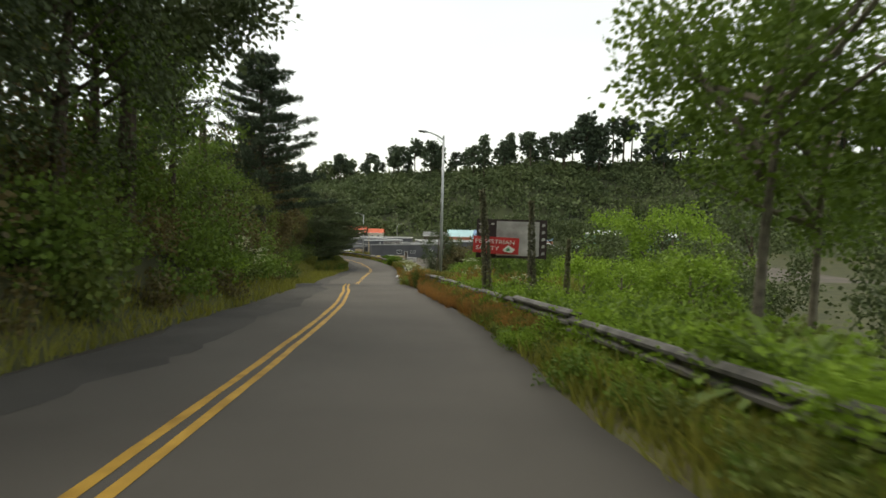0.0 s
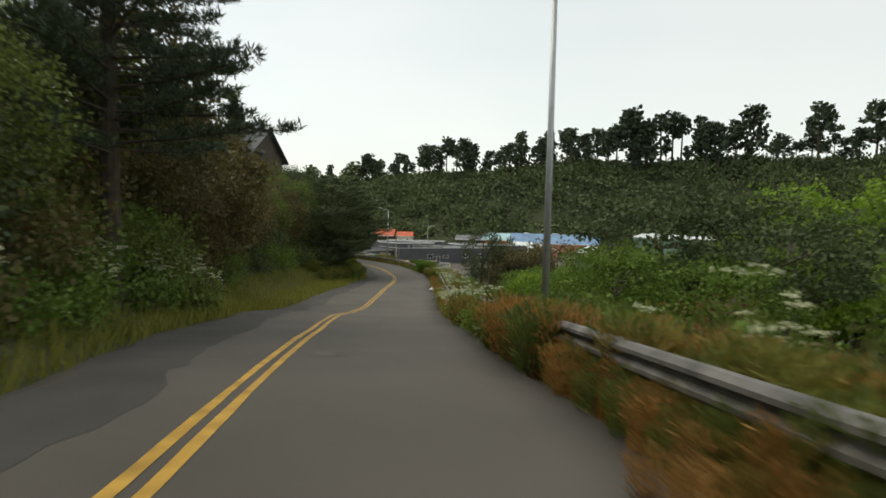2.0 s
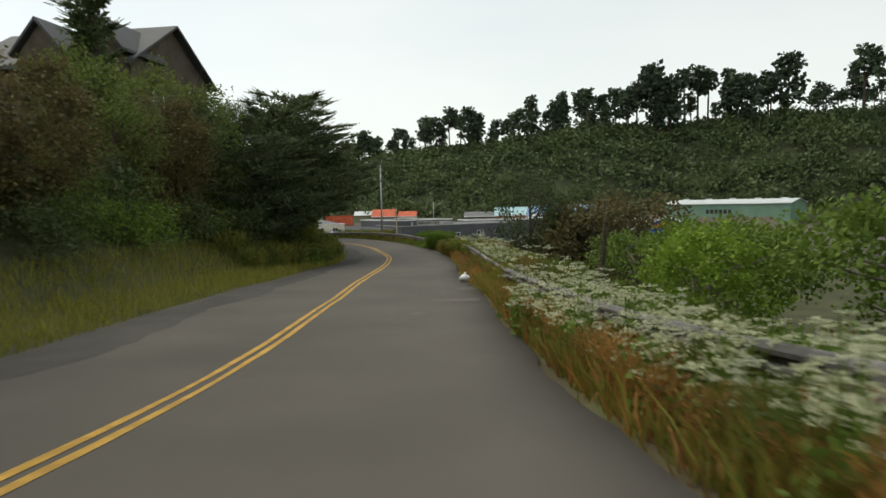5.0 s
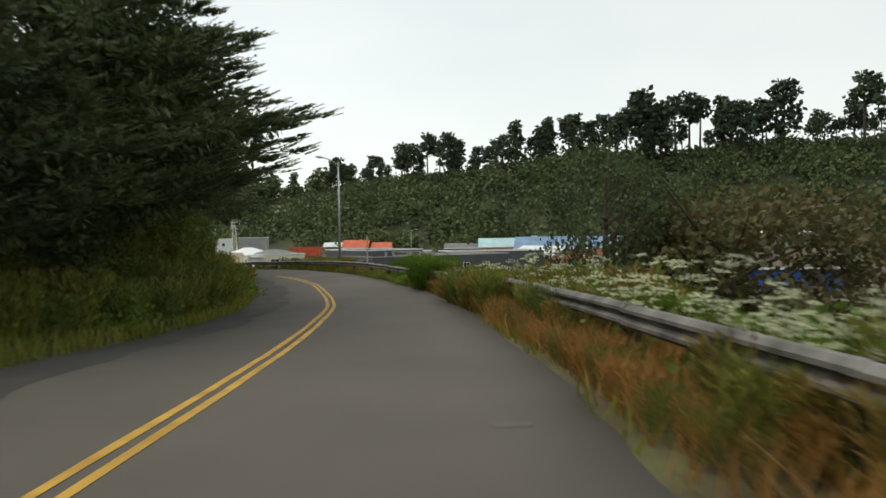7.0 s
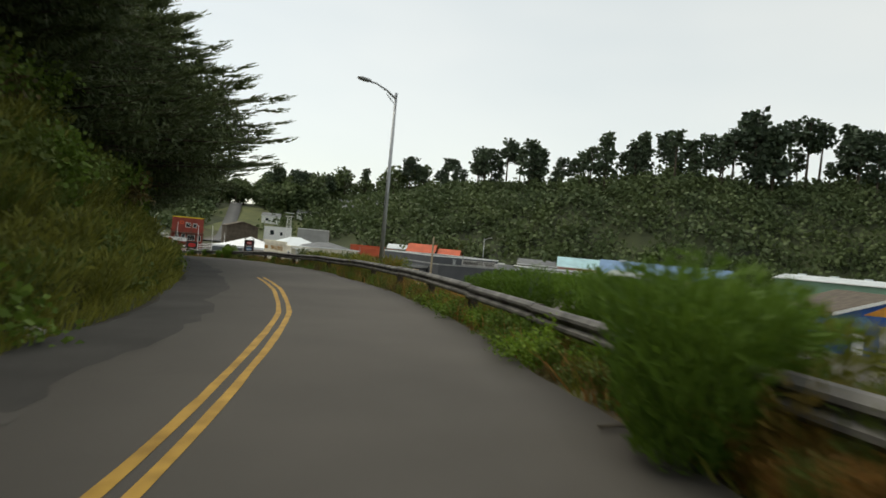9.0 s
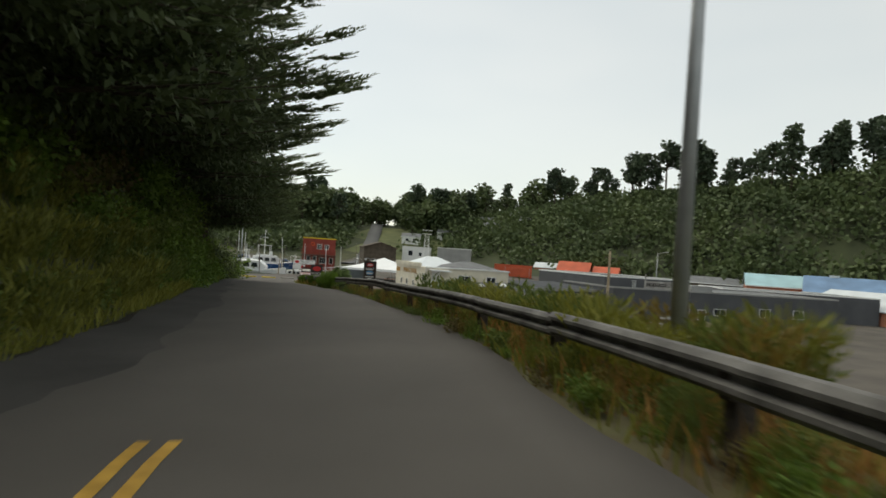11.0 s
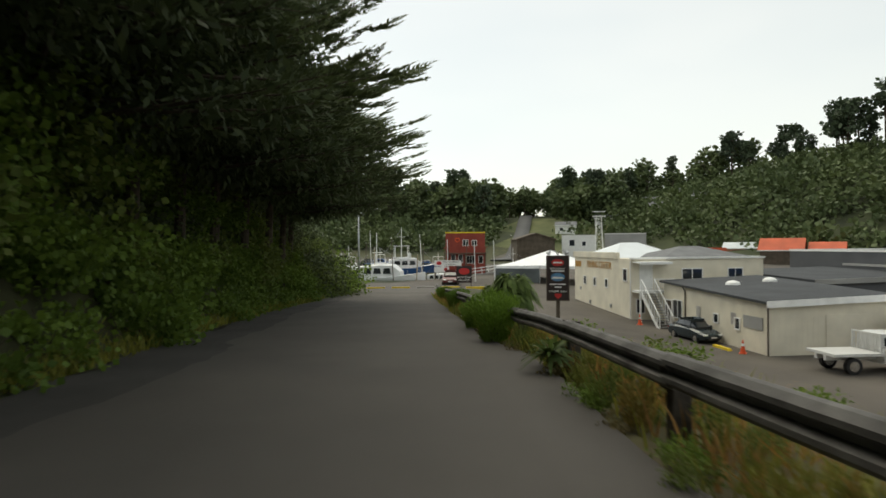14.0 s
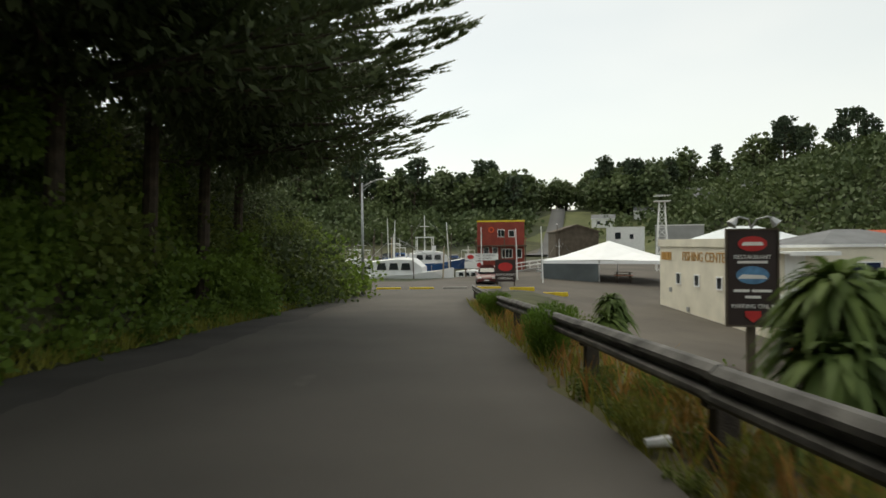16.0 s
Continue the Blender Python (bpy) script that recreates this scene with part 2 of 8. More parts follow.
# ---- mesh helpers ----
class Geo:
    """Collects vertices and faces of one mesh."""

    def __init__(self):
        self.v, self.f, self.m = [], [], []

    def add(self, verts, faces, mi=0, mat=None):
        k = len(self.v)
        self.v += [tuple(mat @ Vector(p)) if mat else tuple(p) for p in verts]
        self.f += [tuple(i + k for i in q) for q in faces]
        self.m += [mi] * len(faces)
        return self

    def box(self, x0, y0, z0, x1, y1, z1, mi=0, mat=None, bev=0.0):
        b = min(bev, (x1 - x0) / 2.1, (y1 - y0) / 2.1)
        if b <= 0:
            vs = [(x, y, z) for z in (z0, z1) for x, y in ((x0, y0), (x1, y0), (x1, y1), (x0, y1))]
            return self.add(vs, [(0, 3, 2, 1), (4, 5, 6, 7), (0, 1, 5, 4), (1, 2, 6, 5), (2, 3, 7, 6), (3, 0, 4, 7)], mi, mat)
        ring = [(x0 + b, y0), (x1 - b, y0), (x1, y0 + b), (x1, y1 - b), (x1 - b, y1), (x0 + b, y1), (x0, y1 - b), (x0, y0 + b)]
        return self.prism(ring, z0, z1, mi, mat)

    def prism(self, ring, z0, z1, mi=0, mat=None):
        n = len(ring)
        vs = [(x, y, z0) for x, y in ring] + [(x, y, z1) for x, y in ring]
        fs = [tuple(range(n))[::-1], tuple(range(n, 2 * n))] + [(i, (i + 1) % n, n + (i + 1) % n, n + i) for i in range(n)]
        return self.add(vs, fs, mi, mat)

    def slab(self, ring, y0, y1, mi=0, mat=None):
        """A polygon in x, z, extruded along y."""
        n = len(ring)
        vs = [(x, y0, z) for x, z in ring] + [(x, y1, z) for x, z in ring]
        fs = [tuple(range(n)), tuple(range(n, 2 * n))[::-1]] + [(i, n + i, n + (i + 1) % n, (i + 1) % n) for i in range(n)]
        return self.add(vs, fs, mi, mat)

    def tube(self, pts, radii, n=7, mi=0):
        pts = [Vector(p) for p in pts]
        k, vs, fs = len(pts), [], []
        for i, p in enumerate(pts):
            d = (pts[min(i + 1, k - 1)] - pts[max(i - 1, 0)]).normalized()
            a = d.orthogonal().normalized() if abs(d.z) > 0.9 else d.cross(Vector((0, 0, 1))).normalized()
            b = d.cross(a)
            r = radii[i] if hasattr(radii, "__len__") else radii
            vs += [p + (a * math.cos(2 * math.pi * j / n) + b * math.sin(2 * math.pi * j / n)) * r for j in range(n)]
        for i in range(k - 1):
            fs += [(i * n + j, i * n + (j + 1) % n, (i + 1) * n + (j + 1) % n, (i + 1) * n + j) for j in range(n)]
        fs += [tuple(range(n))[::-1], tuple(range((k - 1) * n, k * n))]
        return self.add(vs, fs, mi)

    def disc(self, c, axis, r, h, n=16, mi=0):
        c, axis = Vector(c), Vector(axis).normalized()
        return self.tube([c - axis * h / 2, c + axis * h / 2], r, n, mi)

    def loft(self, rings, mi=0, close=True):
        n, vs, fs = len(rings[0]), [p for r in rings for p in r], []
        for i in range(len(rings) - 1):
            fs += [(i * n + j, i * n + (j + 1) % n, (i + 1) * n + (j + 1) % n, (i + 1) * n + j) for j in range(n)]
        if close:
            fs += [tuple(range(n))[::-1], tuple(range((len(rings) - 1) * n, len(rings) * n))]
        return self.add(vs, fs, mi)

    def mesh(self, name, mats, smooth=False):
        me = bpy.data.meshes.new(name)
        me.from_pydata(self.v, [], self.f)
        for m in mats:
            me.materials.append(m)
        if len(mats) > 1:
            me.polygons.foreach_set("material_index", self.m)
        bm = bmesh.new()
        bm.from_mesh(me)
        bmesh.ops.recalc_face_normals(bm, faces=bm.faces)
        bm.to_mesh(me)
        bm.free()
        if smooth:
            me.polygons.foreach_set("use_smooth", [True] * len(me.polygons))
        return me


def part(name, geo, mats, parent=None, label="", smooth=False):
    me = geo if isinstance(geo, bpy.types.Mesh) else geo.mesh(name, mats if isinstance(mats, (list, tuple)) else [mats], smooth)
    ob = new(name, me)
    if parent is not None:
        ob.parent = parent
    if label:
        tagged(ob, label)
    return ob


def thing(name, m, label, category, group=""):
    ob = new(name)
    ob.matrix_basis = m
    return tagged(ob, label, category, group)


ARRAYS = {}


def quick_mesh(name, verts, tris, quads, mats, quad_mat=None):
    """A mesh from arrays of vertices, triangles and quads."""
    me = bpy.data.meshes.new(name)
    nt, nq = len(tris), len(quads)
    me.vertices.add(len(verts))
    me.vertices.foreach_set("co", np.asarray(verts, np.float32).ravel())
    me.loops.add(nt * 3 + nq * 4)
    idx = np.concatenate([np.asarray(tris, np.int32).ravel(), np.asarray(quads, np.int32).ravel()])
    me.loops.foreach_set("vertex_index", idx)
    me.polygons.add(nt + nq)
    me.polygons.foreach_set("loop_start", np.concatenate([np.arange(nt) * 3, nt * 3 + np.arange(nq) * 4]).astype(np.int32))
    for m in mats:
        me.materials.append(m)
    if quad_mat is not None:
        me.polygons.foreach_set("material_index", np.concatenate([np.zeros(nt, np.int32), np.full(nq, quad_mat, np.int32)]))
    me.update(calc_edges=True)
    ARRAYS[me.name] = (np.asarray(verts), np.asarray(tris), np.asarray(quads))
    return me


def unit(v):
    return v / np.maximum(np.linalg.norm(v, axis=1, keepdims=True), 1e-9)


def leaf_verts(p, size, r, aspect=0.45, lean=0.0, along=None):
    """Four corners of a lozenge leaf at each point; lean > 0 lets them droop, along gives their direction."""
    n = len(p)
    a = r.normal(size=(n, 3)) if along is None else along + r.normal(size=(n, 3)) * 0.35
    a[:, 2] -= lean
    a = unit(a)
    b = unit(np.cross(a, r.normal(size=(n, 3))))
    s = size * r.uniform(0.6, 1.35, (n, 1))
    mid = p + a * s * 0.5
    return np.stack([p, mid + b * s * aspect, p + a * s, mid - b * s * aspect], 1).reshape(-1, 3)


def ico(sub):
    bm = bmesh.new()
    bmesh.ops.create_icosphere(bm, subdivisions=sub, radius=1)
    v = np.array([x.co[:] for x in bm.verts])
    f = np.array([[q.index for q in x.verts] for x in bm.faces])
    bm.free()
    return v, f


ICO1, ICO2 = ico(1), ico(2)


def clump_mesh(name, centres, radii, per, size, r, mat, core=0.72, squash=0.8, aspect=0.45, lean=0.1, ball=ICO1):
    """Foliage: round each centre loose leaves, over a lumpy heart where core is large, else through the whole clump."""
    vs, tris, quads, k = [], [], [], 0
    for c, rad in zip(centres, radii):
        if core >= 0.5:
            bv = ball[0] * (rad * core * r.uniform(0.75, 1.15, (len(ball[0]), 1))) * (1, 1, squash) + c
            vs.append(bv)
            tris.append(ball[1] + k)
            k += len(bv)
        n = max(4, int(per * (rad / np.mean(radii)) ** 2))
        d = unit(r.normal(size=(n, 3)))
        p = c + d * rad * r.uniform(0.6 if core >= 0.5 else 0.12, 1.08, (n, 1)) * (1, 1, squash)
        lv = leaf_verts(p, size, r, aspect, lean, d * 0.8)
        vs.append(lv)
        quads.append(np.arange(4 * n).reshape(-1, 4) + k)
        k += 4 * n
    return quick_mesh(name, np.concatenate(vs), np.concatenate(tris) if tris else np.zeros((0, 3), int), np.concatenate(quads), [mat])


def heap(name, spots, label, category):
    """Many plants joined into one mesh: spots of (plant, pose)."""
    vs, ts, qs, k = [], [], [], 0
    for ob, m in spots:
        v, t, q = ARRAYS[ob.data.name]
        a = np.array(m)
        vs.append(v @ a[:3, :3].T + a[:3, 3])
        if len(t):
            ts.append(t + k)
        qs.append(q + k)
        k += len(v)
    me = quick_mesh(name, np.concatenate(vs), np.concatenate(ts) if ts else np.zeros((0, 3), int), np.concatenate(qs), [spots[0][0].data.materials[0]])
    return tagged(new(name, me), label, category, kind="stuff")


def scaled(m, s, sz=None):
    return m @ Matrix.Diagonal((s, s, sz if sz else s, 1))

# ---- the road's line: x, y, z of the surface under the driving line ----
LINE_A = [(3.0, -60, 8.2), (1.29, -18.4, 4.32), (0.93, -2.1, 2.78), (0.78, 6.4, 2.12), (0.49, 13.75, 1.63), (0.05, 20.9, 1.19),
          (-0.40, 27.2, 0.70), (-0.81, 33.3, 0.15), (-1.05, 39.4, -0.47), (-1.05, 45.1, -1.22), (-1.05, 51.0, -2.0), (-1.25, 58, -2.72),
          (-1.75, 66.05, -3.09), (-2.03, 72.9, -3.29), (-2.29, 79.8, -3.48), (-2.66, 86.2, -3.70), (-3.40, 92.45, -3.94)]
LINE_B = [(-4.59, 98.8, -4.10), (-6.19, 105.06, -4.17), (-8.12, 111, -4.20), (-10.33, 116.5, -4.26), (-12.76, 121.56, -4.35),
          (-15.26, 126.24, -4.45), (-17.72, 130.65, -4.61), (-20.25, 134.8, -4.72), (-22.85, 138.8, -4.93), (-25.71, 143.25, -5.14),
          (-28.45, 147.6, -5.41), (-34, 156.6, -5.9), (-41, 168, -6.6), (-48, 179.4, -7.2), (-56, 192.4, -7.6), (-62, 202, -7.7)]


def glide(knots, step=0.5):
    """A smooth line through the knots, cut into even steps."""
    k = np.array(knots, float)
    k = np.concatenate([[2 * k[0] - k[1]], k, [2 * k[-1] - k[-2]]])
    out = []
    for i in range(1, len(k) - 2):
        u = np.linspace(0, 1, 24, endpoint=False)[:, None]
        p0, p1, p2, p3 = k[i - 1], k[i], k[i + 1], k[i + 2]
        out.append(0.5 * (2 * p1 + (p2 - p0) * u + (2 * p0 - 5 * p1 + 4 * p2 - p3) * u ** 2 + (3 * p1 - p0 - 3 * p2 + p3) * u ** 3))
    d = np.concatenate(out + [k[-2:-1]])
    s = np.concatenate([[0], np.cumsum(np.linalg.norm(np.diff(d[:, :2], axis=0), axis=1))])
    t = np.arange(0, s[-1], step)
    return np.stack([np.interp(t, s, d[:, c]) for c in range(3)], 1), t


LINE, LS = glide(LINE_A + LINE_B)
LS = LS - LS[np.argmin(abs(LINE[:, 1] + 3.43))]  # 0 where the walk starts
LT = unit(np.gradient(LINE[:, :2], axis=0))
LN = np.stack([LT[:, 1], -LT[:, 0]], 1)  # to the right


def along(s, knots):
    return np.interp(s, [k[0] for k in knots], [k[1] for k in knots])


# offsets from the driving line, metres to the right
YEL = [(-70, -1.9), (0, -1.88), (11, -1.8), (16, -1.64), (21, -1.52), (27, -1.52), (30, -1.62), (34, -1.71), (38, -1.79), (42, -1.98), (48, -2.5), (56, -3.02), (62, -2.96), (67, -2.7), (71, -2.46), (76, -2.3), (80, -2.1), (85, -1.82), (91, -1.68), (96, -1.42),
       (104, -1.28), (110, -1.1), (116, -1.25), (121, -1.5)]
RGT = [(-70, 1.9), (0, 1.88), (15, 2.05), (21, 1.8), (26, 1.95), (39, 1.82), (43, 1.6), (58, 1.45), (66, 1.65), (70, 1.95), (79, 1.65), (84, 1.85), (94, 2.02), (99, 2.35), (112, 2.4),
       (123, 2.0), (130, 2.3), (142, 1.78), (152, 2.1), (158, 1.65), (166, 1.35), (175, 1.1), (189, 0.9), (200, 3.5), (230, 6.0)]
LFT = [(-70, -4.9), (8, -4.85), (17, -4.5), (25, -4.0), (30, -4.0), (37, -4.8), (42, -5.0), (50, -6.6), (60, -7.4), (70, -7.0), (78, -6.1), (86, -5.9), (91, -5.2), (99, -4.5),
       (110, -4.15), (130, -4.5), (147, -5.1), (152, -5.0), (159, -5.6), (166, -6.0), (185, -6.5), (198, -6.9), (215, -6.9), (230, -8.0)]
RAIL = [(-30, 3.15), (5, 3.1), (15, 2.75), (26, 2.35), (36, 2.35), (48, 2.7), (68, 2.75), (96, 2.88), (112, 2.75), (126, 2.55), (141, 2.2), (153, 2.35), (158, 2.05), (162, 1.9), (166, 1.8), (176, 1.6), (192, 1.35), (198, 1.2)]
RAIL_DIP = [(-30, -0.14), (6, -0.13), (9.5, -0.02), (13, -0.1), (18, -0.14), (24, 0.0), (42, 0.0)]
BANK = [(-70, 0.0), (75, 0.0), (90, 0.045), (100, 0.06), (125, 0.045), (140, 0.0), (260, 0.0)]
VERGE = [(-70, 0.5), (30, 0.6), (50, 1.2), (66, 3.2), (82, 2.6), (94, 0.9), (230, 0.8)]


def to_line(x, y):
    """Way along the road, offset to its right and the surface's height, for arrays of points."""
    x, y = np.atleast_1d(x).astype(float), np.atleast_1d(y).astype(float)
    s, u, z = np.empty(len(x)), np.empty(len(x)), np.empty(len(x))
    for a in range(0, len(x), 4000):
        dx, dy = x[a:a + 4000, None] - LINE[None, :, 0], y[a:a + 4000, None] - LINE[None, :, 1]
        i = np.argmin(dx * dx + dy * dy, axis=1)
        j = np.arange(len(i))
        s[a:a + 4000] = LS[i]
        u[a:a + 4000] = dx[j, i] * LN[i, 0] + dy[j, i] * LN[i, 1]
        end = (i == 0) | (i == len(LS) - 1)
        far = np.sqrt(dx[j, i] ** 2 + dy[j, i] ** 2)
        u[a:a + 4000] = np.where(end, np.sign(u[a:a + 4000]) * far, u[a:a + 4000])
        z[a:a + 4000] = LINE[i, 2]
    return s, u, z + along(s, BANK) * np.clip(u, -6, 4)


def on_line(s, u, up=0.0):
    """World place at way s and offset u, on the road's own surface."""
    s, u = np.atleast_1d(s).astype(float), np.atleast_1d(u).astype(float)
    p = np.stack([np.interp(s, LS, LINE[:, c]) for c in range(3)], 1)
    n = np.stack([np.interp(s, LS, LN[:, c]) for c in range(2)], 1)
    p[:, :2] += n * u[:, None]
    p[:, 2] += along(s, BANK) * np.clip(u, -6, 4) + up
    return p


def heading(s):
    i = np.argmin(abs(LS - s))
    return math.degrees(math.atan2(LT[i, 1], LT[i, 0])) - 90


# the ridge across the harbour: x, y, height of its top
RIDGE = np.array([(-700, 60, 16), (-420, 260, 14), (-240, 352, 12), (-150, 415, 10), (-100, 460, 15), (-50, 440, 24), (8, 384, 27), (66, 345, 31), (108, 360, 33), (190, 318, 34),
                  (300, 220, 37), (460, 40, 42), (560, -300, 42)], float)
RW = np.array([60, 60, 90, 120, 130, 110, 78, 66, 70, 70, 70, 70, 70], float)


def flat_z(x, y):
    z = -9.4 + 0.058 * np.clip(-(x + 26), 0, 31) + 0.012 * np.clip(y - 235, 0, 200)
    basin = (np.clip((x + 90) / 3, 0, 1) * np.clip((-63 - x) / 3, 0, 1)) * np.clip((y - 194 + (x + 63) * 0.6) / 2.0, 0, 1) * np.clip((222 - y) / 3, 0, 1)
    return z - 3.6 * basin


def ground_z(x, y):
    x, y = np.atleast_1d(x).astype(float), np.atleast_1d(y).astype(float)
    s, u, road = to_line(x, y)
    flat = flat_z(x, y)
    right, left = along(s, RGT), along(s, LFT)
    w, v = u - right, left - u
    drop = np.interp(s, [-70, 20, 60, 90, 120, 170, 200], [0.22, 0.25, 0.33, 0.5, 0.62, 0.55, 0.2])
    zr = road - 0.05 - 0.05 * np.clip(w, 0, 2.2) - drop * np.clip(w - 2.2, 0, None)
    zr = np.maximum(zr, flat)
    low = np.clip((s - 184) / 10, 0, 1)
    zr = zr * (1 - low) + np.minimum(road - 0.05, np.maximum(flat, zr)) * low
    vg = along(s, VERGE)
    rise = np.interp(s, [-70, 20, 40, 60, 90, 100, 150, 168, 186], [0.8, 0.8, 0.6, 0.5, 0.65, 1.0, 1.7, 1.5, 0.0])
    b = np.clip(v - vg, 0, None)
    up = np.where(b < 7, b * rise, 7 * rise + (b - 7) * rise * 0.22)
    up = np.minimum(up, 13)
    zl = road - 0.05 + 0.06 * np.clip(v, 0, vg) + up
    zl = np.where(s > 186, np.where(v > 6, flat, road - 0.05), zl)
    z = np.where(u > right, zr, np.where(u < left, zl, road - 0.07))
    # the hill across the harbour
    best, hill = np.full(len(x), 1e9), np.full(len(x), -9.4)
    for i in range(len(RIDGE) - 1):
        a, c = RIDGE[i], RIDGE[i + 1]
        d = c[:2] - a[:2]
        L = np.hypot(*d)
        d = d / L
        t = np.clip(((x - a[0]) * d[0] + (y - a[1]) * d[1]) / L, 0, 1)
        px, py = a[0] + d[0] * L * t, a[1] + d[1] * L * t
        side = -(x - px) * d[1] + (y - py) * d[0]
        dist = np.hypot(x - px, y - py)
        top = a[2] + (c[2] - a[2]) * t
        f = np.clip(1 - dist / (RW[i] + (RW[i + 1] - RW[i]) * t), 0, 1)
        f = f * f * (3 - 2 * f) * 0.55 + f * 0.45
        h = np.where(side > 0, top - 0.004 * dist, -9.4 + (top + 9.4) * f)
        hill = np.where(dist < best, h, hill)
        best = np.minimum(best, dist)
    wob = 1.6 * np.sin(x * 0.051 + y * 0.034) * np.cos(y * 0.043 - x * 0.02) + 0.6 * np.sin(x * 0.17) * np.sin(y * 0.14)
    hill = hill + np.where(hill > -8, wob * np.clip((hill + 8) / 12, 0, 1), 0)
    behind = y < 60
    return np.where(hill > z, np.where(behind & (abs(u) < 60), z, hill), z)


def gz(x, y):
    return float(ground_z(x, y)[0])


def rows(lo, hi, fine_lo, fine_hi, step, grow=1.22):
    c = list(np.arange(fine_lo, fine_hi + step / 2, step))
    d = step
    while c[-1] < hi:
        d *= grow
        c.append(c[-1] + min(d, 140))
    d = step
    while c[0] > lo:
        d *= grow
        c.insert(0, c[0] - min(d, 140))
    return np.array(c)


gx, gy = rows(-2600, 2600, -64, 30, 1.0), rows(-2600, 3200, -22, 214, 1.0)
X, Y = np.meshgrid(gx, gy)
Z = ground_z(X.ravel(), Y.ravel())
ii = np.arange(len(gy) - 1)[:, None] * len(gx) + np.arange(len(gx) - 1)[None, :]
ii = ii.ravel()
quads = np.stack([ii, ii + 1, ii + 1 + len(gx), ii + len(gx)], 1)
GV = np.stack([X.ravel(), Y.ravel(), Z], 1)
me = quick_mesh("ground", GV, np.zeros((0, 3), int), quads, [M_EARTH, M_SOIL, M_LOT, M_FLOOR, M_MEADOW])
cx, cy = GV[quads].mean(1)[:, 0], GV[quads].mean(1)[:, 1]
cs, cu, cr = to_line(cx, cy)
cz = GV[quads].mean(1)[:, 2]
kind = np.where((abs(cz - flat_z(cx, cy)) < 0.5) & (cy > 140) & (cy < 330) & (cx > -130) & (cx < 120), 2, 0)
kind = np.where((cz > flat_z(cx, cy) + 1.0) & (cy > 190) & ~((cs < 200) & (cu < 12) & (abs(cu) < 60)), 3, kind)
kind = np.where((cu > along(cs, RGT) - 0.6) & (cu < along(cs, RGT) + 2.6) & (cs < 182), 1, kind)
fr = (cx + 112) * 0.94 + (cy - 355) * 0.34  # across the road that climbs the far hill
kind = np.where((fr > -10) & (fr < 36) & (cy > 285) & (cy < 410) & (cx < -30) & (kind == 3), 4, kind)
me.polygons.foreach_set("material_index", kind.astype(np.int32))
me.polygons.foreach_set("use_smooth", np.ones(len(me.polygons), bool))
tagged(new("ground", me), "grassy earth, steep banks and worn harbour yards", "ground", kind="structure")


def ribbon(name, s0, s1, left, right, up, mats, across=6, step=1.0, wobble=0.0, thick=0.0):
    """A strip of road between two offsets."""
    s = np.arange(s0, s1 + step / 2, step)
    a = along(s, left) if isinstance(left, list) else np.full(len(s), float(left))
    b = along(s, right) if isinstance(right, list) else np.full(len(s), float(right))
    if wobble:
        a = a + wobble * (np.sin(s * 1.7) * 0.5 + np.sin(s * 0.63 + 1) * 0.8 + rng.normal(size=len(s)) * 0.35)
        b = b + wobble * (np.sin(s * 1.3 + 2) * 0.5 + np.sin(s * 0.71) * 0.8 + rng.normal(size=len(s)) * 0.35)
    f = np.linspace(0, 1, across + 1)
    v = np.concatenate([on_line(s, a + (b - a) * t, up) for t in f])
    n = len(s)
    i = (np.arange(across)[:, None] * n + np.arange(n - 1)[None, :]).ravel()
    q = np.stack([i, i + n, i + n + 1, i + 1], 1)
    if thick:
        k = len(v)
        v = np.concatenate([v, v - (0, 0, thick)])
        e = np.arange(n - 1)
        o = across * n
        q = np.concatenate([q, np.stack([e, e + 1, e + 1 + k, e + k], 1), np.stack([o + e + 1, o + e, o + e + k, o + e + 1 + k], 1)])
    me = quick_mesh(name, v, np.zeros((0, 3), int), q, mats)
    me.polygons.foreach_set("use_smooth", np.ones(len(me.polygons), bool))
    return me


road = tagged(new("road", ribbon("road", -60, 218, LFT, RGT, 0.0, [M_ASPHALT], 8, 0.5, 0.06, 0.12)), "worn grey two-lane asphalt road", "road", kind="structure")
# a darker strip that follows the road's left edge
for name, s0, s1, a, b, mat in [("asphalt_patch", -60, 200, [(k, v + 0.1) for k, v in LFT], [(k, v + 1.5) for k, v in LFT], M_DARKEDGE)]:
    ob = new(name, ribbon(name, s0, s1, a, b, 0.004, [mat], 3, 0.5, 0.16))
    ob.parent = road
    tagged(ob, "darker strip along the left road edge")
for k, off in enumerate((-0.16, 0.06)):
    ob = new("yellow_line", ribbon("yellow_line", -60, 121.5, [(a, v + off) for a, v in YEL], [(a, v + off + 0.11) for a, v in YEL], 0.006, [M_YELLOW], 1, 0.5, 0.008))
    ob.parent = road
    tagged(ob, "worn yellow centre line")
for s0, ln, u0, w in [(33, 0.6, -1.2, 0.6), (69.5, 0.7, 0.2, 1.6), (72.5, 0.8, 1.0, 1.2), (67, 0.6, -0.9, 1.0), (97.5, 0.8, 0.4, 1.5), (80.3, 0.25, 0.75, 0.35),
                      (101.5, 0.5, -3.6, 0.8), (166, 1.5, -1.9, 0.25), (54, 0.5, 0.3, 0.8)]:
    ob = new("worn_spot", ribbon("worn_spot", s0, s0 + ln, u0, u0 + w, 0.005, [M_SCUFF], 3, max(0.2, ln / 8), 0.12))
    ob.parent = road

# ---- guardrail along the outer edge, and street lamps ----
RAIL_S0, RAIL_S1 = -24.0, 196.0


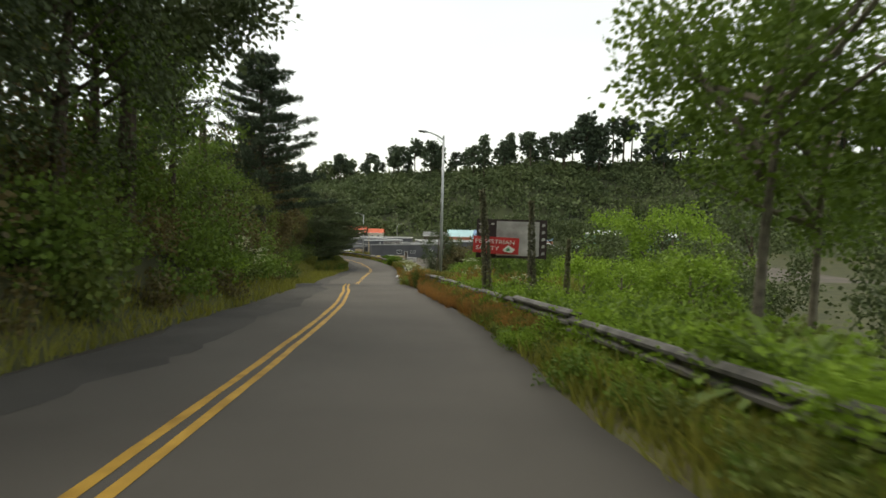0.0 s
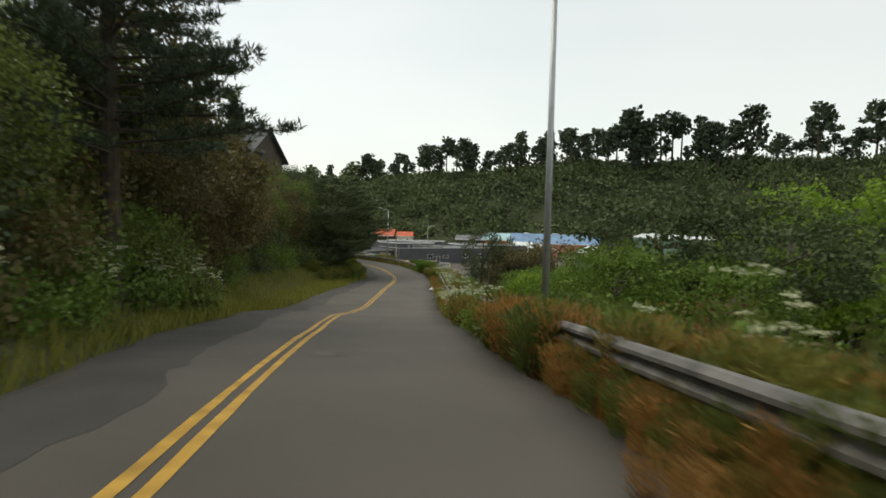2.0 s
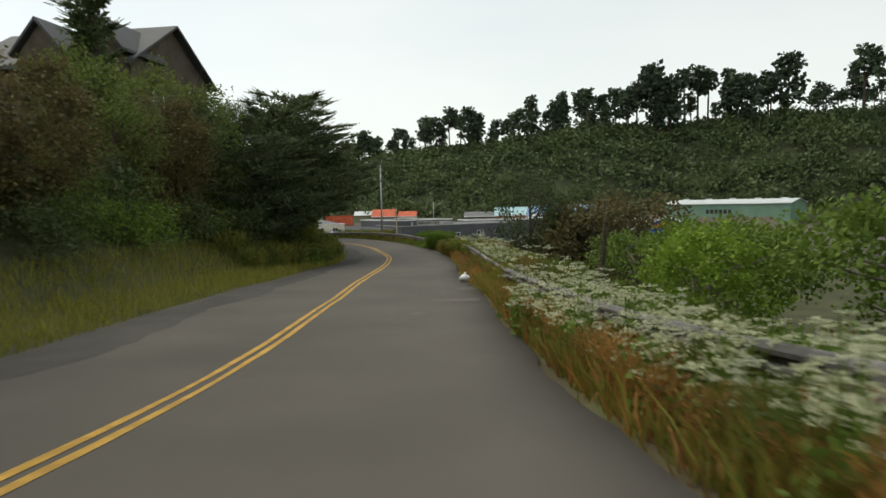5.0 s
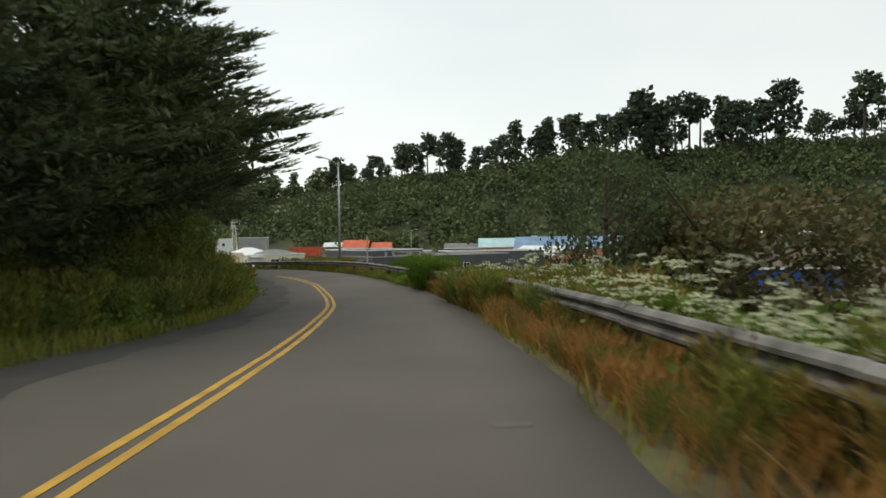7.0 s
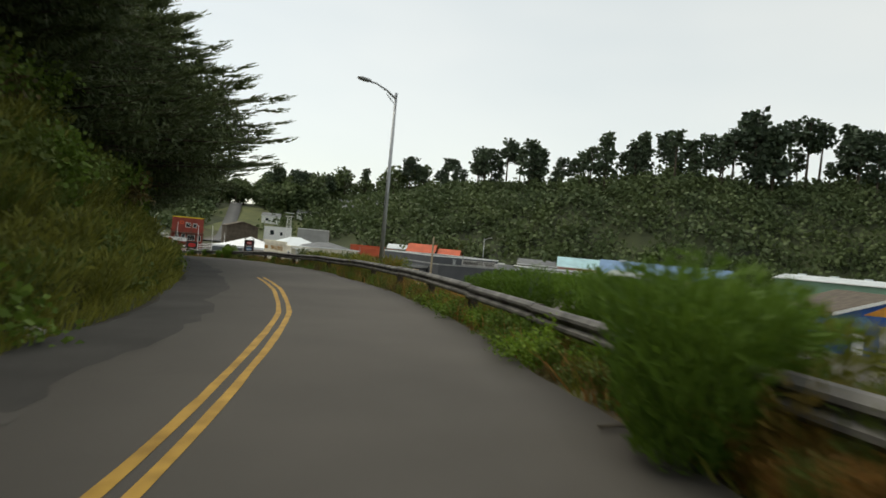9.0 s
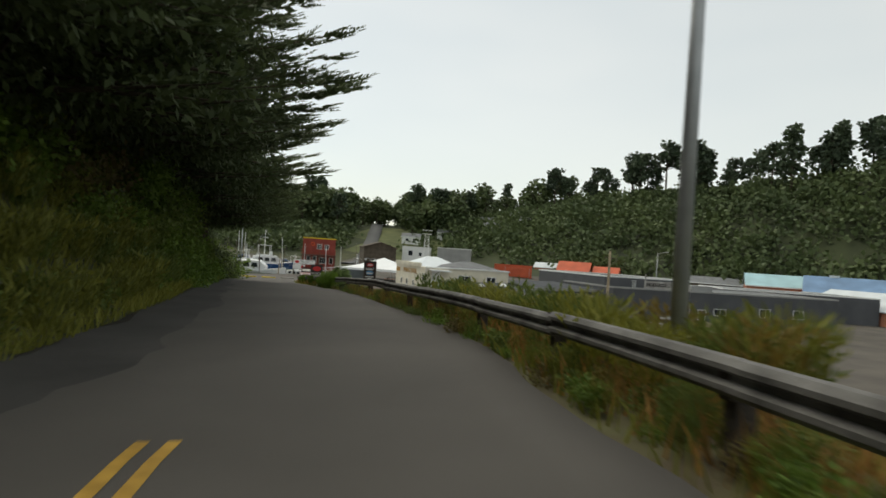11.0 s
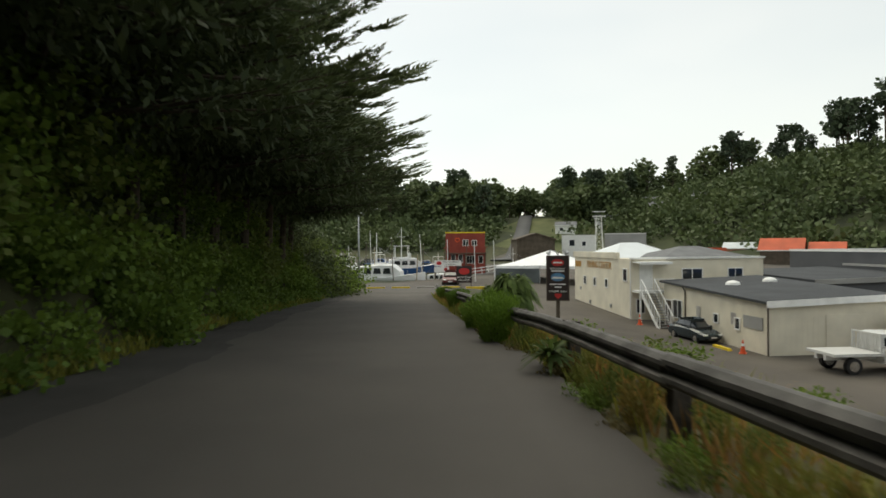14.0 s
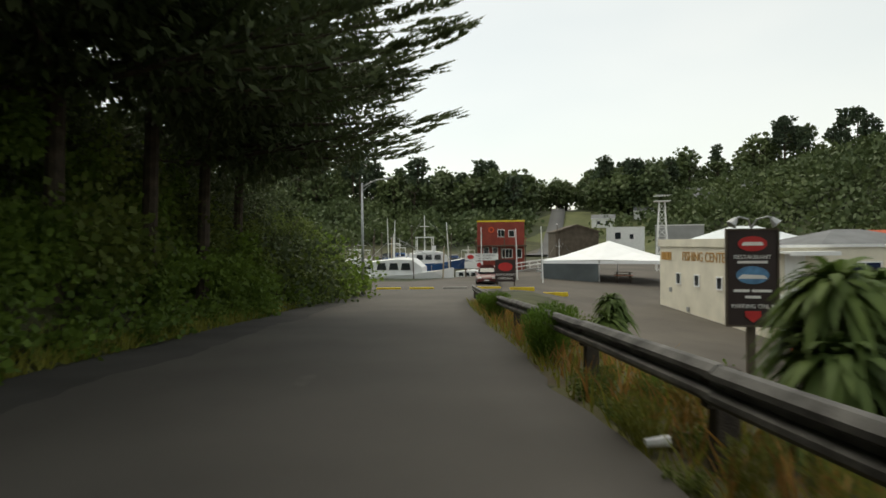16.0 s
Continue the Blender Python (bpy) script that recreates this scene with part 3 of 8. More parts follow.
def guardrail():
    root = thing("guardrail", Matrix(), "weathered steel guardrail on dark timber posts beside the road", "guardrail")
    prof = [(0.0, 0.745), (0.035, 0.735), (0.085, 0.69), (0.085, 0.65), (0.02, 0.615), (0.02, 0.575), (0.085, 0.54), (0.085, 0.50), (0.035, 0.455), (0.0, 0.445)]
    bm_step = 3.81
    s0 = RAIL_S0
    while s0 < RAIL_S1 - 1:
        s1 = min(s0 + bm_step, RAIL_S1)
        st = np.linspace(s0 - 0.12, s1, 5)
        flare = np.clip((st - 191) / 6, 0, 1) ** 2 * 0.4
        lift = 0.02 * math.sin(s0 * 1.9) + rng.uniform(-0.015, 0.015) + along(s0, RAIL_DIP)
        rings = []
        g = Geo()
        for s, fl in zip(st, flare):
            u = along(s, RAIL) + fl
            ring = [on_line(s, u - d, h + lift)[0] for d, h in prof] + [on_line(s, u - d + 0.012, h + lift)[0] for d, h in prof[::-1]]
            rings.append([tuple(p) for p in ring])
        g.loft(rings)
        part("rail_beam", g, M_RAIL, root)
        s = s0 + 0.1
        u = along(s, RAIL) + max(0.0, (s - 191) / 6) ** 2 * 0.4
        p = on_line(s, u + 0.12, along(s, RAIL_DIP))[0]
        b = min(gz(p[0], p[1]), p[2]) - 0.25
        m = pose(p[0], p[1], 0, 0, 0, heading(s) + rng.uniform(-3, 3))
        part("post", Geo().box(-0.09, -0.08, b, 0.09, 0.08, p[2] + 0.70, 0, m, 0.015), M_POSTWOOD, root)
        part("block", Geo().box(-0.13, -0.07, p[2] + 0.42, -0.05, 0.07, p[2] + 0.72, 0, m @ pose(-0.02, 0, 0), 0.01), M_POSTWOOD, root)
        s0 += bm_step
    return root


guardrail()


def street_lamp(x, y, z, top, hx, hy, hz, label):
    root = thing("street_lamp", pose(x, y, z), label, "street lamp", "street lamps")
    h = top - z
    part("base_plate", Geo().box(-0.2, -0.2, -0.3, 0.2, 0.2, 0.06, bev=0.03), M_CONCRETE, root)
    part("pole", Geo().tube([(0, 0, 0.05), (0, 0, h * 0.5), (0, 0, h)], [0.105, 0.085, 0.06], 12), M_POLE, root, smooth=True)
    part("cap", Geo().tube([(0, 0, h), (0, 0, h + 0.12)], [0.075, 0.05], 10), M_POLE, root)
    dx, dy, dz = hx - x, hy - y, hz - top
    pts = [(0, 0, h - 0.15), (dx * 0.3, dy * 0.3, h - 0.15 + dz * 0.5 + 0.12), (dx * 0.62, dy * 0.62, h + dz * 0.9 + 0.02), (dx * 0.85, dy * 0.85, h + dz)]
    part("arm", Geo().tube(pts, [0.05, 0.045, 0.04, 0.035], 9), M_POLE, root, smooth=True)
    part("brace", Geo().tube([(0, 0, h - 0.42), (dx * 0.3, dy * 0.3, h - 0.17 + dz * 0.5)], [0.022, 0.022], 6), M_POLE, root)
    a = math.degrees(math.atan2(dy, dx))
    m = pose(dx * 0.95, dy * 0.95, h + dz + 0.02, 0, -3, a)
    rings = [[tuple(m @ Vector((k, w * c, e * q))) for c, q in ((-1, 0), (-0.8, 0.8), (0, 1), (0.8, 0.8), (1, 0), (0.7, -0.5), (-0.7, -0.5))]
             for k, w, e in ((-0.3, 0.05, 0.05), (-0.2, 0.12, 0.08), (0.2, 0.16, 0.08), (0.36, 0.10, 0.04))]
    head = part("lamp_head", Geo().loft(rings), M_POLE, root, "flat grey lamp head")
    part("lens", Geo().box(-0.16, -0.1, -0.055, 0.22, 0.1, -0.03, 0, m), M_CLEAR, head)
    return root


street_lamp(2.98, 35.8, gz(2.98, 35.8), 9.12, 1.64, 35.05, 9.34, "tall grey steel street lamp with curved arm")
street_lamp(-7.92, 120.3, gz(-7.92, 120.3), 3.99, -9.2, 119.15, 4.3, "tall grey steel street lamp behind the guardrail")
street_lamp(-3.6, 239.0, gz(-3.6, 239.0), 0.2, -2.0, 238.1, 0.5, "grey street lamp over the harbour yards")
street_lamp(-54.4, 179.5, gz(-54.4, 179.5), -0.35, -52.6, 179.9, -0.05, "grey street lamp at the harbour entrance")

# ---- plants: the kinds ----
def bush_mesh(name, mat, r, size=0.13, n=8, per=85, height=1.0, core=0.4):
    """A rounded shrub of leafy clumps, about 1 m in radius, standing on the ground."""
    c = np.stack([r.uniform(-0.7, 0.7, n), r.uniform(-0.7, 0.7, n), r.uniform(0.25, 1.25, n) * height], 1)
    c[:, 2] -= 0.3 * height * (np.hypot(c[:, 0], c[:, 1]))
    return clump_mesh(name, c, r.uniform(0.38, 0.62, n), per, size, r, mat, core=core)


def feathery_mesh(name, mat, r, n=900, size=0.26, wide=0.75):
    """Fennel-like plant: many fine upright sprays."""
    t = r.uniform(0.15, 1, n)
    a, rad = r.uniform(0, 6.283, n), np.sqrt(r.uniform(0, 1, n)) * wide
    p = np.stack([np.cos(a) * rad * (0.35 + 0.75 * t), np.sin(a) * rad * (0.35 + 0.75 * t), t * 1.75 * (1 - 0.25 * rad)], 1)
    out = np.stack([np.cos(a) * 0.5, np.sin(a) * 0.5, np.full(n, 0.9)], 1)
    lv = leaf_verts(p - (0, 0, 0.15), size, r, 0.10, 0, out)
    return quick_mesh(name, lv, np.zeros((0, 3), int), np.arange(4 * n).reshape(-1, 4), [mat])


def hemlock_mesh(name, r, stems=7):
    """Tall weed with lacy leaves and flat white flower heads."""
    vs, qs, mats, k = [], [], [], 0
    for _ in range(stems):
        a, rad, h = r.uniform(0, 6.283), r.uniform(0, 0.45), r.uniform(0.8, 1.5)
        base, top = np.array([math.cos(a) * rad * 0.4, math.sin(a) * rad * 0.4, -0.1]), np.array([math.cos(a) * rad, math.sin(a) * rad, h])
        side = np.array([0.012, 0.006, 0])
        vs.append(np.array([base - side, base + side, top + side, top - side]))
        qs.append(np.arange(4)[None] + k)
        mats.append([0])
        k += 4
        m = 26
        p = base + (top - base) * r.uniform(0.05, 0.75, (m, 1)) + r.normal(size=(m, 3)) * (0.16, 0.16, 0.05)
        vs.append(leaf_verts(p, 0.17, r, 0.35, 0.2))
        qs.append(np.arange(4 * m).reshape(-1, 4) + k)
        mats.append([0] * m)
        k += 4 * m
        for _ in range(r.integers(2, 5)):
            c = top + r.normal(size=3) * (0.16, 0.16, 0.06)
            w = r.uniform(0.06, 0.12)
            m = 18
            p = c + np.stack([r.normal(size=m) * w * 0.6, r.normal(size=m) * w * 0.6, r.uniform(-0.01, 0.02, m)], 1)
            f = leaf_verts(p, 0.040, r, 0.5, 0.0, np.tile((0.0, 0.0, 0.4), (m, 1)))
            vs.append(f)
            qs.append(np.arange(4 * m).reshape(-1, 4) + k)
            mats.append([1] * m)
            k += 4 * m
    v, q, f = np.concatenate(vs).reshape(-1, 4, 3), None, np.concatenate(mats) == 1
    root = thing("flowering_weed", Matrix(), "tall weed with lacy white flower heads", "plant", "white-flowered weeds")
    for nm, pick, mat in (("foliage", ~f, L_MID), ("blossom", f, L_FLOWER)):
        w = v[pick]
        o = part(nm, quick_mesh(nm, w.reshape(-1, 3), np.zeros((0, 3), int), np.arange(4 * len(w)).reshape(-1, 4), [mat]), None, root)
        if nm == "blossom":
            tagged(o, kind="stuff")
    return root


def rosette_mesh(name, r, n=70, length=0.85, width=0.045, rise=1.0, droop=0.55):
    """A rosette of long strap leaves that arch over and droop."""
    vs, qs, k = [], [], 0
    for i in range(n):
        a = r.uniform(0, 6.283)
        el = r.uniform(0.1, 1.25) * rise
        ln = length * r.uniform(0.7, 1.15)
        d = np.array([math.cos(a), math.sin(a), 0])
        sd = np.array([-math.sin(a), math.cos(a), 0]) * width
        pts = []
        for t in np.linspace(0, 1, 6):
            w = sd * (0.35 + 2.2 * t * (1 - t) + 0.3 * (1 - t)) * (1 if t < 1 else 0.05)
            c = d * ln * t * math.cos(el) + np.array([0, 0, 1]) * (ln * t * math.sin(el) - droop * ln * t * t * (1.2 - 0.5 * el))
            pts += [c - w, c + w + np.array([0, 0, 0.012])]
        vs.append(np.array(pts))
        qs.append(np.array([[k + 2 * j, k + 2 * j + 1, k + 2 * j + 3, k + 2 * j + 2] for j in range(5)]))
        k += 12
    return quick_mesh(name, np.concatenate(vs), np.zeros((0, 3), int), np.concatenate(qs), [L_STRAP])


def spike_mesh(name, r, h=2.6, n=1900, mat=None):
    """A tall tapering flower spike."""
    t = r.uniform(0.05, 1, n)
    a = r.uniform(0, 6.283, n)
    rad = 0.12 * (1 - t) ** 0.9 + 0.018
    p = np.stack([np.cos(a) * rad * 0.5 + 0.10 * t * t, np.sin(a) * rad * 0.5, t * h], 1)
    out = np.stack([np.cos(a), np.sin(a), np.full(n, 0.25)], 1)
    lv = leaf_verts(p, 0.065, r, 0.3, 0, out)
    return quick_mesh(name, lv, np.zeros((0, 3), int), np.arange(4 * n).reshape(-1, 4), [mat or L_SPIKE])


def limb_paths(r, h, spread, n, z0=0.35):
    out = []
    for i in range(n):
        a, e = r.uniform(0, 6.283), r.uniform(0.55, 1.0)
        zb = h * r.uniform(z0, 0.7)
        tip = np.array([math.cos(a) * spread * e, math.sin(a) * spread * e, min(h * 0.95, zb + h * r.uniform(0.1, 0.4))])
        mid = np.array([tip[0] * 0.45, tip[1] * 0.45, zb + (tip[2] - zb) * 0.35])
        out.append(([(0, 0, zb), tuple(mid), tuple(tip)], [0.035 * h * 0.3, 0.02 * h * 0.3, 0.008 * h * 0.3]))
    return out


def broadleaf(label, h, spread, r, mat, clumps=34, per=60, size=0.30, low=0.3, bark=None, core=0.7, rad=(0.2, 0.3), group="roadside trees", squash=0.8, trunk=0.03, limb=0.85):
    """A tree: tapered trunk with limbs under a crown of leafy clumps."""
    root = thing("tree", Matrix(), label, "tree", group)
    g = Geo()
    lean = r.uniform(-0.06, 0.06, 2) * h
    g.tube([(0, 0, -0.6), (lean[0] * 0.3, lean[1] * 0.3, h * 0.3), (lean[0], lean[1], h * 0.75)], [trunk * h, trunk * 0.72 * h, trunk * 0.27 * h], 8)
    for pts, ra in limb_paths(r, h, spread * limb, 7):
        g.tube(pts, ra, 6)
    part("trunk", g, bark or M_BARK, root)
    d = unit(r.normal(size=(clumps, 3)))
    q = r.uniform(0.45, 1.0, (clumps, 1)) ** 0.5
    zc, zr = h * (1 + low) / 2, h * (1 - low) / 2
    c = d * q * (spread * 0.82, spread * 0.82, zr * 0.9) + (lean[0], lean[1], zc)
    part("crown", clump_mesh("crown", c, r.uniform(*rad, clumps) * spread, per, size, r, mat, core=core, squash=squash, ball=ICO1), None, root)
    return root


def pine(label, h, r, mat=None, clumps=14, per=22, size=0.7, low=0.5, spread=0.2, group="ridge pines", core=0.6, rad=(0.055, 0.10)):
    """A wind-shaped pine: bare trunk, flat ragged clumps of needles near the top."""
    root = thing("pine_tree", Matrix(), label, "tree", group)
    g = Geo()
    lean = r.uniform(-0.05, 0.05, 2) * h
    g.tube([(0, 0, -1.0), (lean[0] * 0.4, lean[1] * 0.4, h * 0.5), (lean[0], lean[1], h * 0.93)], [0.02 * h, 0.014 * h, 0.004 * h], 6)
    cs, rs = [], []
    for i in range(clumps):
        t = low + (0.97 - low) * (i + r.uniform(0, 1)) / clumps
        w = spread * h * (1.05 - ((t - low) / (1 - low)) ** 1.6 * 0.75) * r.uniform(0.35, 1.0)
        a = r.uniform(0, 6.283)
        c = np.array([lean[0] * t + math.cos(a) * w, lean[1] * t + math.sin(a) * w, t * h])
        cs.append(c)
        rs.append(h * r.uniform(*rad))
        g.tube([(lean[0] * t, lean[1] * t, t * h - 0.05 * h), tuple(c)], [0.006 * h, 0.002 * h], 4)
    part("trunk", g, M_BARK, root)
    part("crown", clump_mesh("crown", np.array(cs), np.array(rs), per, size, r, mat or L_PINE, core=core, squash=0.42), None, root)
    return root


def frond_verts(base, direc, length, r, pairs=8, leaf=0.17):
    """Feathered sprays: along each axis pairs of slim leaflets that shorten towards a pointed tip."""
    n = len(base)
    direc = unit(direc)
    flat = unit(np.cross(direc, np.tile((0.0, 0.0, 1.0), (n, 1))) + r.normal(size=(n, 3)) * 0.25)
    out = []
    for j in range(pairs):
        w = (j + 0.6) / pairs
        p = base + direc * (length * w)[:, None] + np.array([0, 0, 1]) * (0.10 * length * w * w)[:, None]
        ln = leaf * (0.45 + 1.0 * (1 - w)) * r.uniform(0.75, 1.25, n)
        for sg in (-1, 1):
            d = unit(direc + flat * sg * (0.75 - 0.35 * w) + np.array([0, 0, 0.12]) + r.normal(size=(n, 3)) * 0.10)
            b = unit(np.cross(d, r.normal(size=(n, 3)))) * (ln * 0.17)[:, None]
            m = p + d * (ln * 0.4)[:, None]
            out.append(np.stack([p, m + b, p + d * ln[:, None], m - b], 1))
    tip = base + direc * length[:, None] + np.array([0, 0, 1]) * (0.10 * length)[:, None]
    b = flat * 0.022
    st = base + direc * (length * 0.7)[:, None]
    out.append(np.stack([st - b, st + b, tip + direc * 0.12, tip], 1))
    return np.concatenate(out).reshape(-1, 3)


def cypress(label, h, reach, r, branches=80, low=0.12, lee=0.55, fronds=15, top=0.3, group="roadside cypresses"):
    """A coastal cypress: long level boughs, longest towards the open side (+x), feathered, with tips that turn up."""
    root = thing("cypress_tree", Matrix(), label, "tree", group)
    g = Geo()
    g.tube([(0, 0, -4.5), (0.25, 0.1, h * 0.4), (0.5, 0.2, h * 0.95)], [0.03 * h, 0.02 * h, 0.006 * h], 9)
    B, D, L, C, R = [], [], [], [], []
    for i in range(branches):
        t = low + (1 - low) * (i + r.uniform(0, 1)) / branches
        a = r.normal() * 0.95 if r.uniform() < 0.62 else r.uniform(0, 6.283)
        side = lee + (1 - lee) * (0.5 + 0.5 * math.cos(a)) ** 0.8
        prof = min(0.62 + 1.1 * t, 1.0) * (1 - (1 - top) * max(0.0, (t - 0.34) / 0.66) ** 0.9)
        ln = reach * side * prof * r.uniform(0.68, 1.0)
        d = np.array([math.cos(a), math.sin(a), 0])
        sd = np.array([-math.sin(a), math.cos(a), 0])
        rise, tip = r.uniform(-0.06, 0.10), r.uniform(0.03, 0.12)
        o = np.array([0.5 * t, 0.2 * t, t * h])
        at = lambda q: o + d * ln * q + np.array([0, 0, ln * (rise * q + tip * q ** 3)])
        g.tube([tuple(at(q)) for q in (0, 0.35, 0.7, 1)], [0.008 * ln + 0.03, 0.006 * ln + 0.016, 0.018, 0.005], 4)
        for q in (0.16, 0.34, 0.52, 0.70):
            C.append(at(q) + sd * r.uniform(-0.35, 0.35))
            R.append(0.115 * ln * r.uniform(0.8, 1.25) * (1.2 - q * 0.65) + 0.22)
        for q in 0.28 + 0.72 * np.sqrt((np.arange(fronds) + r.uniform(0, 1, fronds)) / fronds):
            sg = r.choice([-1, 1])
            B.append(at(q) + r.normal(size=3) * (0.08, 0.08, 0.06))
            D.append(d * r.uniform(0.75, 1.1) + sd * sg * r.uniform(0.15, 0.95) * (1.25 - q) + np.array([0, 0, r.uniform(0.02, 0.36)]))
            L.append((0.55 + 0.75 * (1 - q)) * r.uniform(0.75, 1.3))
        for k in range(3):
            B.append(at(0.93))
            D.append(d + sd * (k - 1) * 0.28 + np.array([0, 0, r.uniform(0.05, 0.3)]))
            L.append(r.uniform(0.6, 1.05))
    part("trunk", g, M_BARK, root)
    lv = frond_verts(np.array(B), np.array(D), np.array(L), r)
    n = len(lv) // 4
    part("branch_sprays", quick_mesh("branch_sprays", lv, np.zeros((0, 3), int), np.arange(4 * n).reshape(-1, 4), [L_DARK]), None, root)
    part("crown", clump_mesh("crown", np.array(C), np.array(R), 30, 0.28, r, L_DARK, core=0.2, squash=0.5, aspect=0.2), None, root)
    return root


def layered_pine(label, h, reach, r, branches=46, low=0.3):
    """An open pine: level boughs in tiers, each with upright tufts of needles."""
    root = thing("pine_tree", Matrix(), label, "tree", "roadside pines")
    g = Geo()
    g.tube([(0, 0, -1.2), (0.15, 0, h * 0.5), (0.1, 0.2, h)], [0.022 * h, 0.015 * h, 0.004 * h], 9)
    T, S = [], []
    for i in range(branches):
        t = low + (1 - low) * (i + r.uniform(0, 1)) / branches
        a = i * 2.4 + r.uniform(-0.5, 0.5)
        ln = reach * (1.08 - 0.75 * ((t - low) / (1 - low)) ** 1.4) * r.uniform(0.6, 1.0)
        d, sd = np.array([math.cos(a), math.sin(a), 0]), np.array([-math.sin(a), math.cos(a), 0])
        o, rise = np.array([0.1 * t, 0.1 * t, t * h]), r.uniform(-0.05, 0.2)
        at = lambda q: o + d * ln * q + np.array([0, 0, ln * (rise * q + 0.10 * q * q)])
        g.tube([tuple(at(q)) for q in (0, 0.5, 1)], [0.05, 0.03, 0.012], 5)
        for q in np.linspace(0.32, 1.0, 9):
            for sg in (-1, 0, 1):
                T.append(at(q) + sd * sg * (0.65 * (1.15 - q)) * r.uniform(0.5, 1.2) + d * r.uniform(-0.15, 0.15) + np.array([0, 0, r.uniform(0, 0.14)]))
                S.append(d * 0.5 + sd * sg * 0.5 + np.array([0, 0, 0.9]))
    part("trunk", g, M_BARK, root)
    T, S = np.repeat(np.array(T), 28, 0), np.repeat(np.array(S), 28, 0)
    n = len(T)
    ax = unit(S) * 0.9 + unit(r.normal(size=(n, 3))) * 0.95
    lv = leaf_verts(T - unit(S) * 0.05 + r.normal(size=(n, 3)) * 0.06, 0.22, r, 0.08, 0.0, ax)
    part("crown", quick_mesh("crown", lv, np.zeros((0, 3), int), np.arange(4 * n).reshape(-1, 4), [L_PINE]), None, root)
    return root


HEAPS = {}


def spot(kinds, x, y, s=1.0, dz=0.0, r=rng):
    """A plant that is joined with its like instead of standing as an object of its own."""
    ob = kinds[r.integers(len(kinds))]
    ob = next(c for c in ob.children if c.name.startswith("foliage"))
    HEAPS.setdefault(ob.data.materials[0].name, []).append((ob, scaled(pose(x, y, gz(x, y) + dz, 0, 0, r.uniform(0, 360)), s)))


def spot_line(kinds, s0, u, s=1.0, dz=0.0, r=rng):
    p = on_line(s0, u)[0]
    spot(kinds, p[0], p[1], s, dz, r)


def put(kinds, x, y, s=1.0, sz=None, turn=None, dz=0.0, r=rng, tilt=0.0):
    """A copy of one of the kinds, standing on the ground."""
    ob = kinds[r.integers(len(kinds))] if isinstance(kinds, list) else kinds
    m = pose(x, y, gz(x, y) + dz, r.uniform(-tilt, tilt), r.uniform(-tilt, tilt), turn if turn is not None else r.uniform(0, 360))
    return copy_thing(ob, scaled(m, s, sz))


def at_line(kinds, s0, u, s=1.0, sz=None, **kw):
    p = on_line(s0, u)[0]
    return put(kinds, p[0], p[1], s, sz, **kw)


def loose(name, me, label, category, group, stems=5, h=0.8, spread=0.45):
    """A plant of two parts: its foliage and the stems that carry it."""
    root = thing(name, Matrix(), label, category, group)
    part("foliage", me, None, root)
    g = Geo()
    for i in range(stems):
        a = 6.283 * i / stems + 0.4
        g.tube([(0.05 * math.cos(a), 0.05 * math.sin(a), -0.15), (spread * 0.4 * math.cos(a), spread * 0.4 * math.sin(a), h * 0.5), (spread * math.cos(a), spread * math.sin(a), h)], [0.022, 0.016, 0.007], 4)
    part("stem", g, M_BARK, root)
    return root


PR = np.random.default_rng(5)
shrub_mid = [loose("shrub", bush_mesh("shrub", L_MID, PR), "leafy mid-green shrub on the road bank", "shrub", "bank shrubs") for _ in range(3)]
shrub_olive = [loose("shrub", bush_mesh("shrub", L_OLIVE, PR), "olive-green shrub on the road bank", "shrub", "bank shrubs") for _ in range(2)]
shrub_bright = [loose("shrub", bush_mesh("shrub", L_BRIGHT, PR, 0.095, 10, 150), "fresh green broad-leaved shrub by the rail", "shrub", "fresh shrubs") for _ in range(2)]
shrub_rusty = [loose("shrub", bush_mesh("shrub", L_RUSTY, PR), "rust-tinged flowering shrub on the bank", "shrub", "bank shrubs") for _ in range(2)]
shrub_dark = [loose("shrub", bush_mesh("shrub", L_DARK, PR), "dark evergreen shrub on the bank", "shrub", "dark shrubs") for _ in range(2)]
tall_shrub = [loose("shrub", bush_mesh("shrub", m, PR, 0.075, 13, 125, 1.0, 0.35), "dense " + w + " shrub on the cut bank", "shrub", "bank shrubs") for m, w in ((L_MID, "mid-green"), (L_OLIVE, "olive-green"), (L_MID, "leafy green"), (L_DARK, "dark green"), (L_RUSTY, "rust-tinged"))]
creeper = [loose("creeper", bush_mesh("creeper", L_MID, PR, 0.115, 10, 120, 0.7, 0.4), "dense green creeper over the cut bank", "creeper", "bank creepers") for _ in range(2)]
fennel = [loose("fennel_plant", feathery_mesh("fennel_plant", L_FENNEL, PR, 4600, 0.14, 0.72), "feathery bright green fennel plant by the guardrail", "plant", "fennel plants") for _ in range(2)]
weed = [loose("tall_weed", feathery_mesh("tall_weed", m, PR, 620, 0.24, 0.6), "tall tawny roadside weed in front of the rail", "plant", "tall weeds") for m in (L_TAWNY, L_OLIVE, L_GRASS)]
bankweed = [loose("long_grass", feathery_mesh("long_grass", m, PR, 420, 0.30, 0.75), "long olive-green grass on the cut bank", "grass", "bank grass") for m in (L_GRASS, L_OLIVE, L_GRASS)]
hemlock = [hemlock_mesh("flowering_weed", PR) for _ in range(4)]
rosette = [loose("strap_leaf_plant", rosette_mesh("strap_leaf_plant", PR), "rosette plant with long arching green leaves", "plant", "strap-leaved plants", 3, 0.25, 0.06) for _ in range(2)]
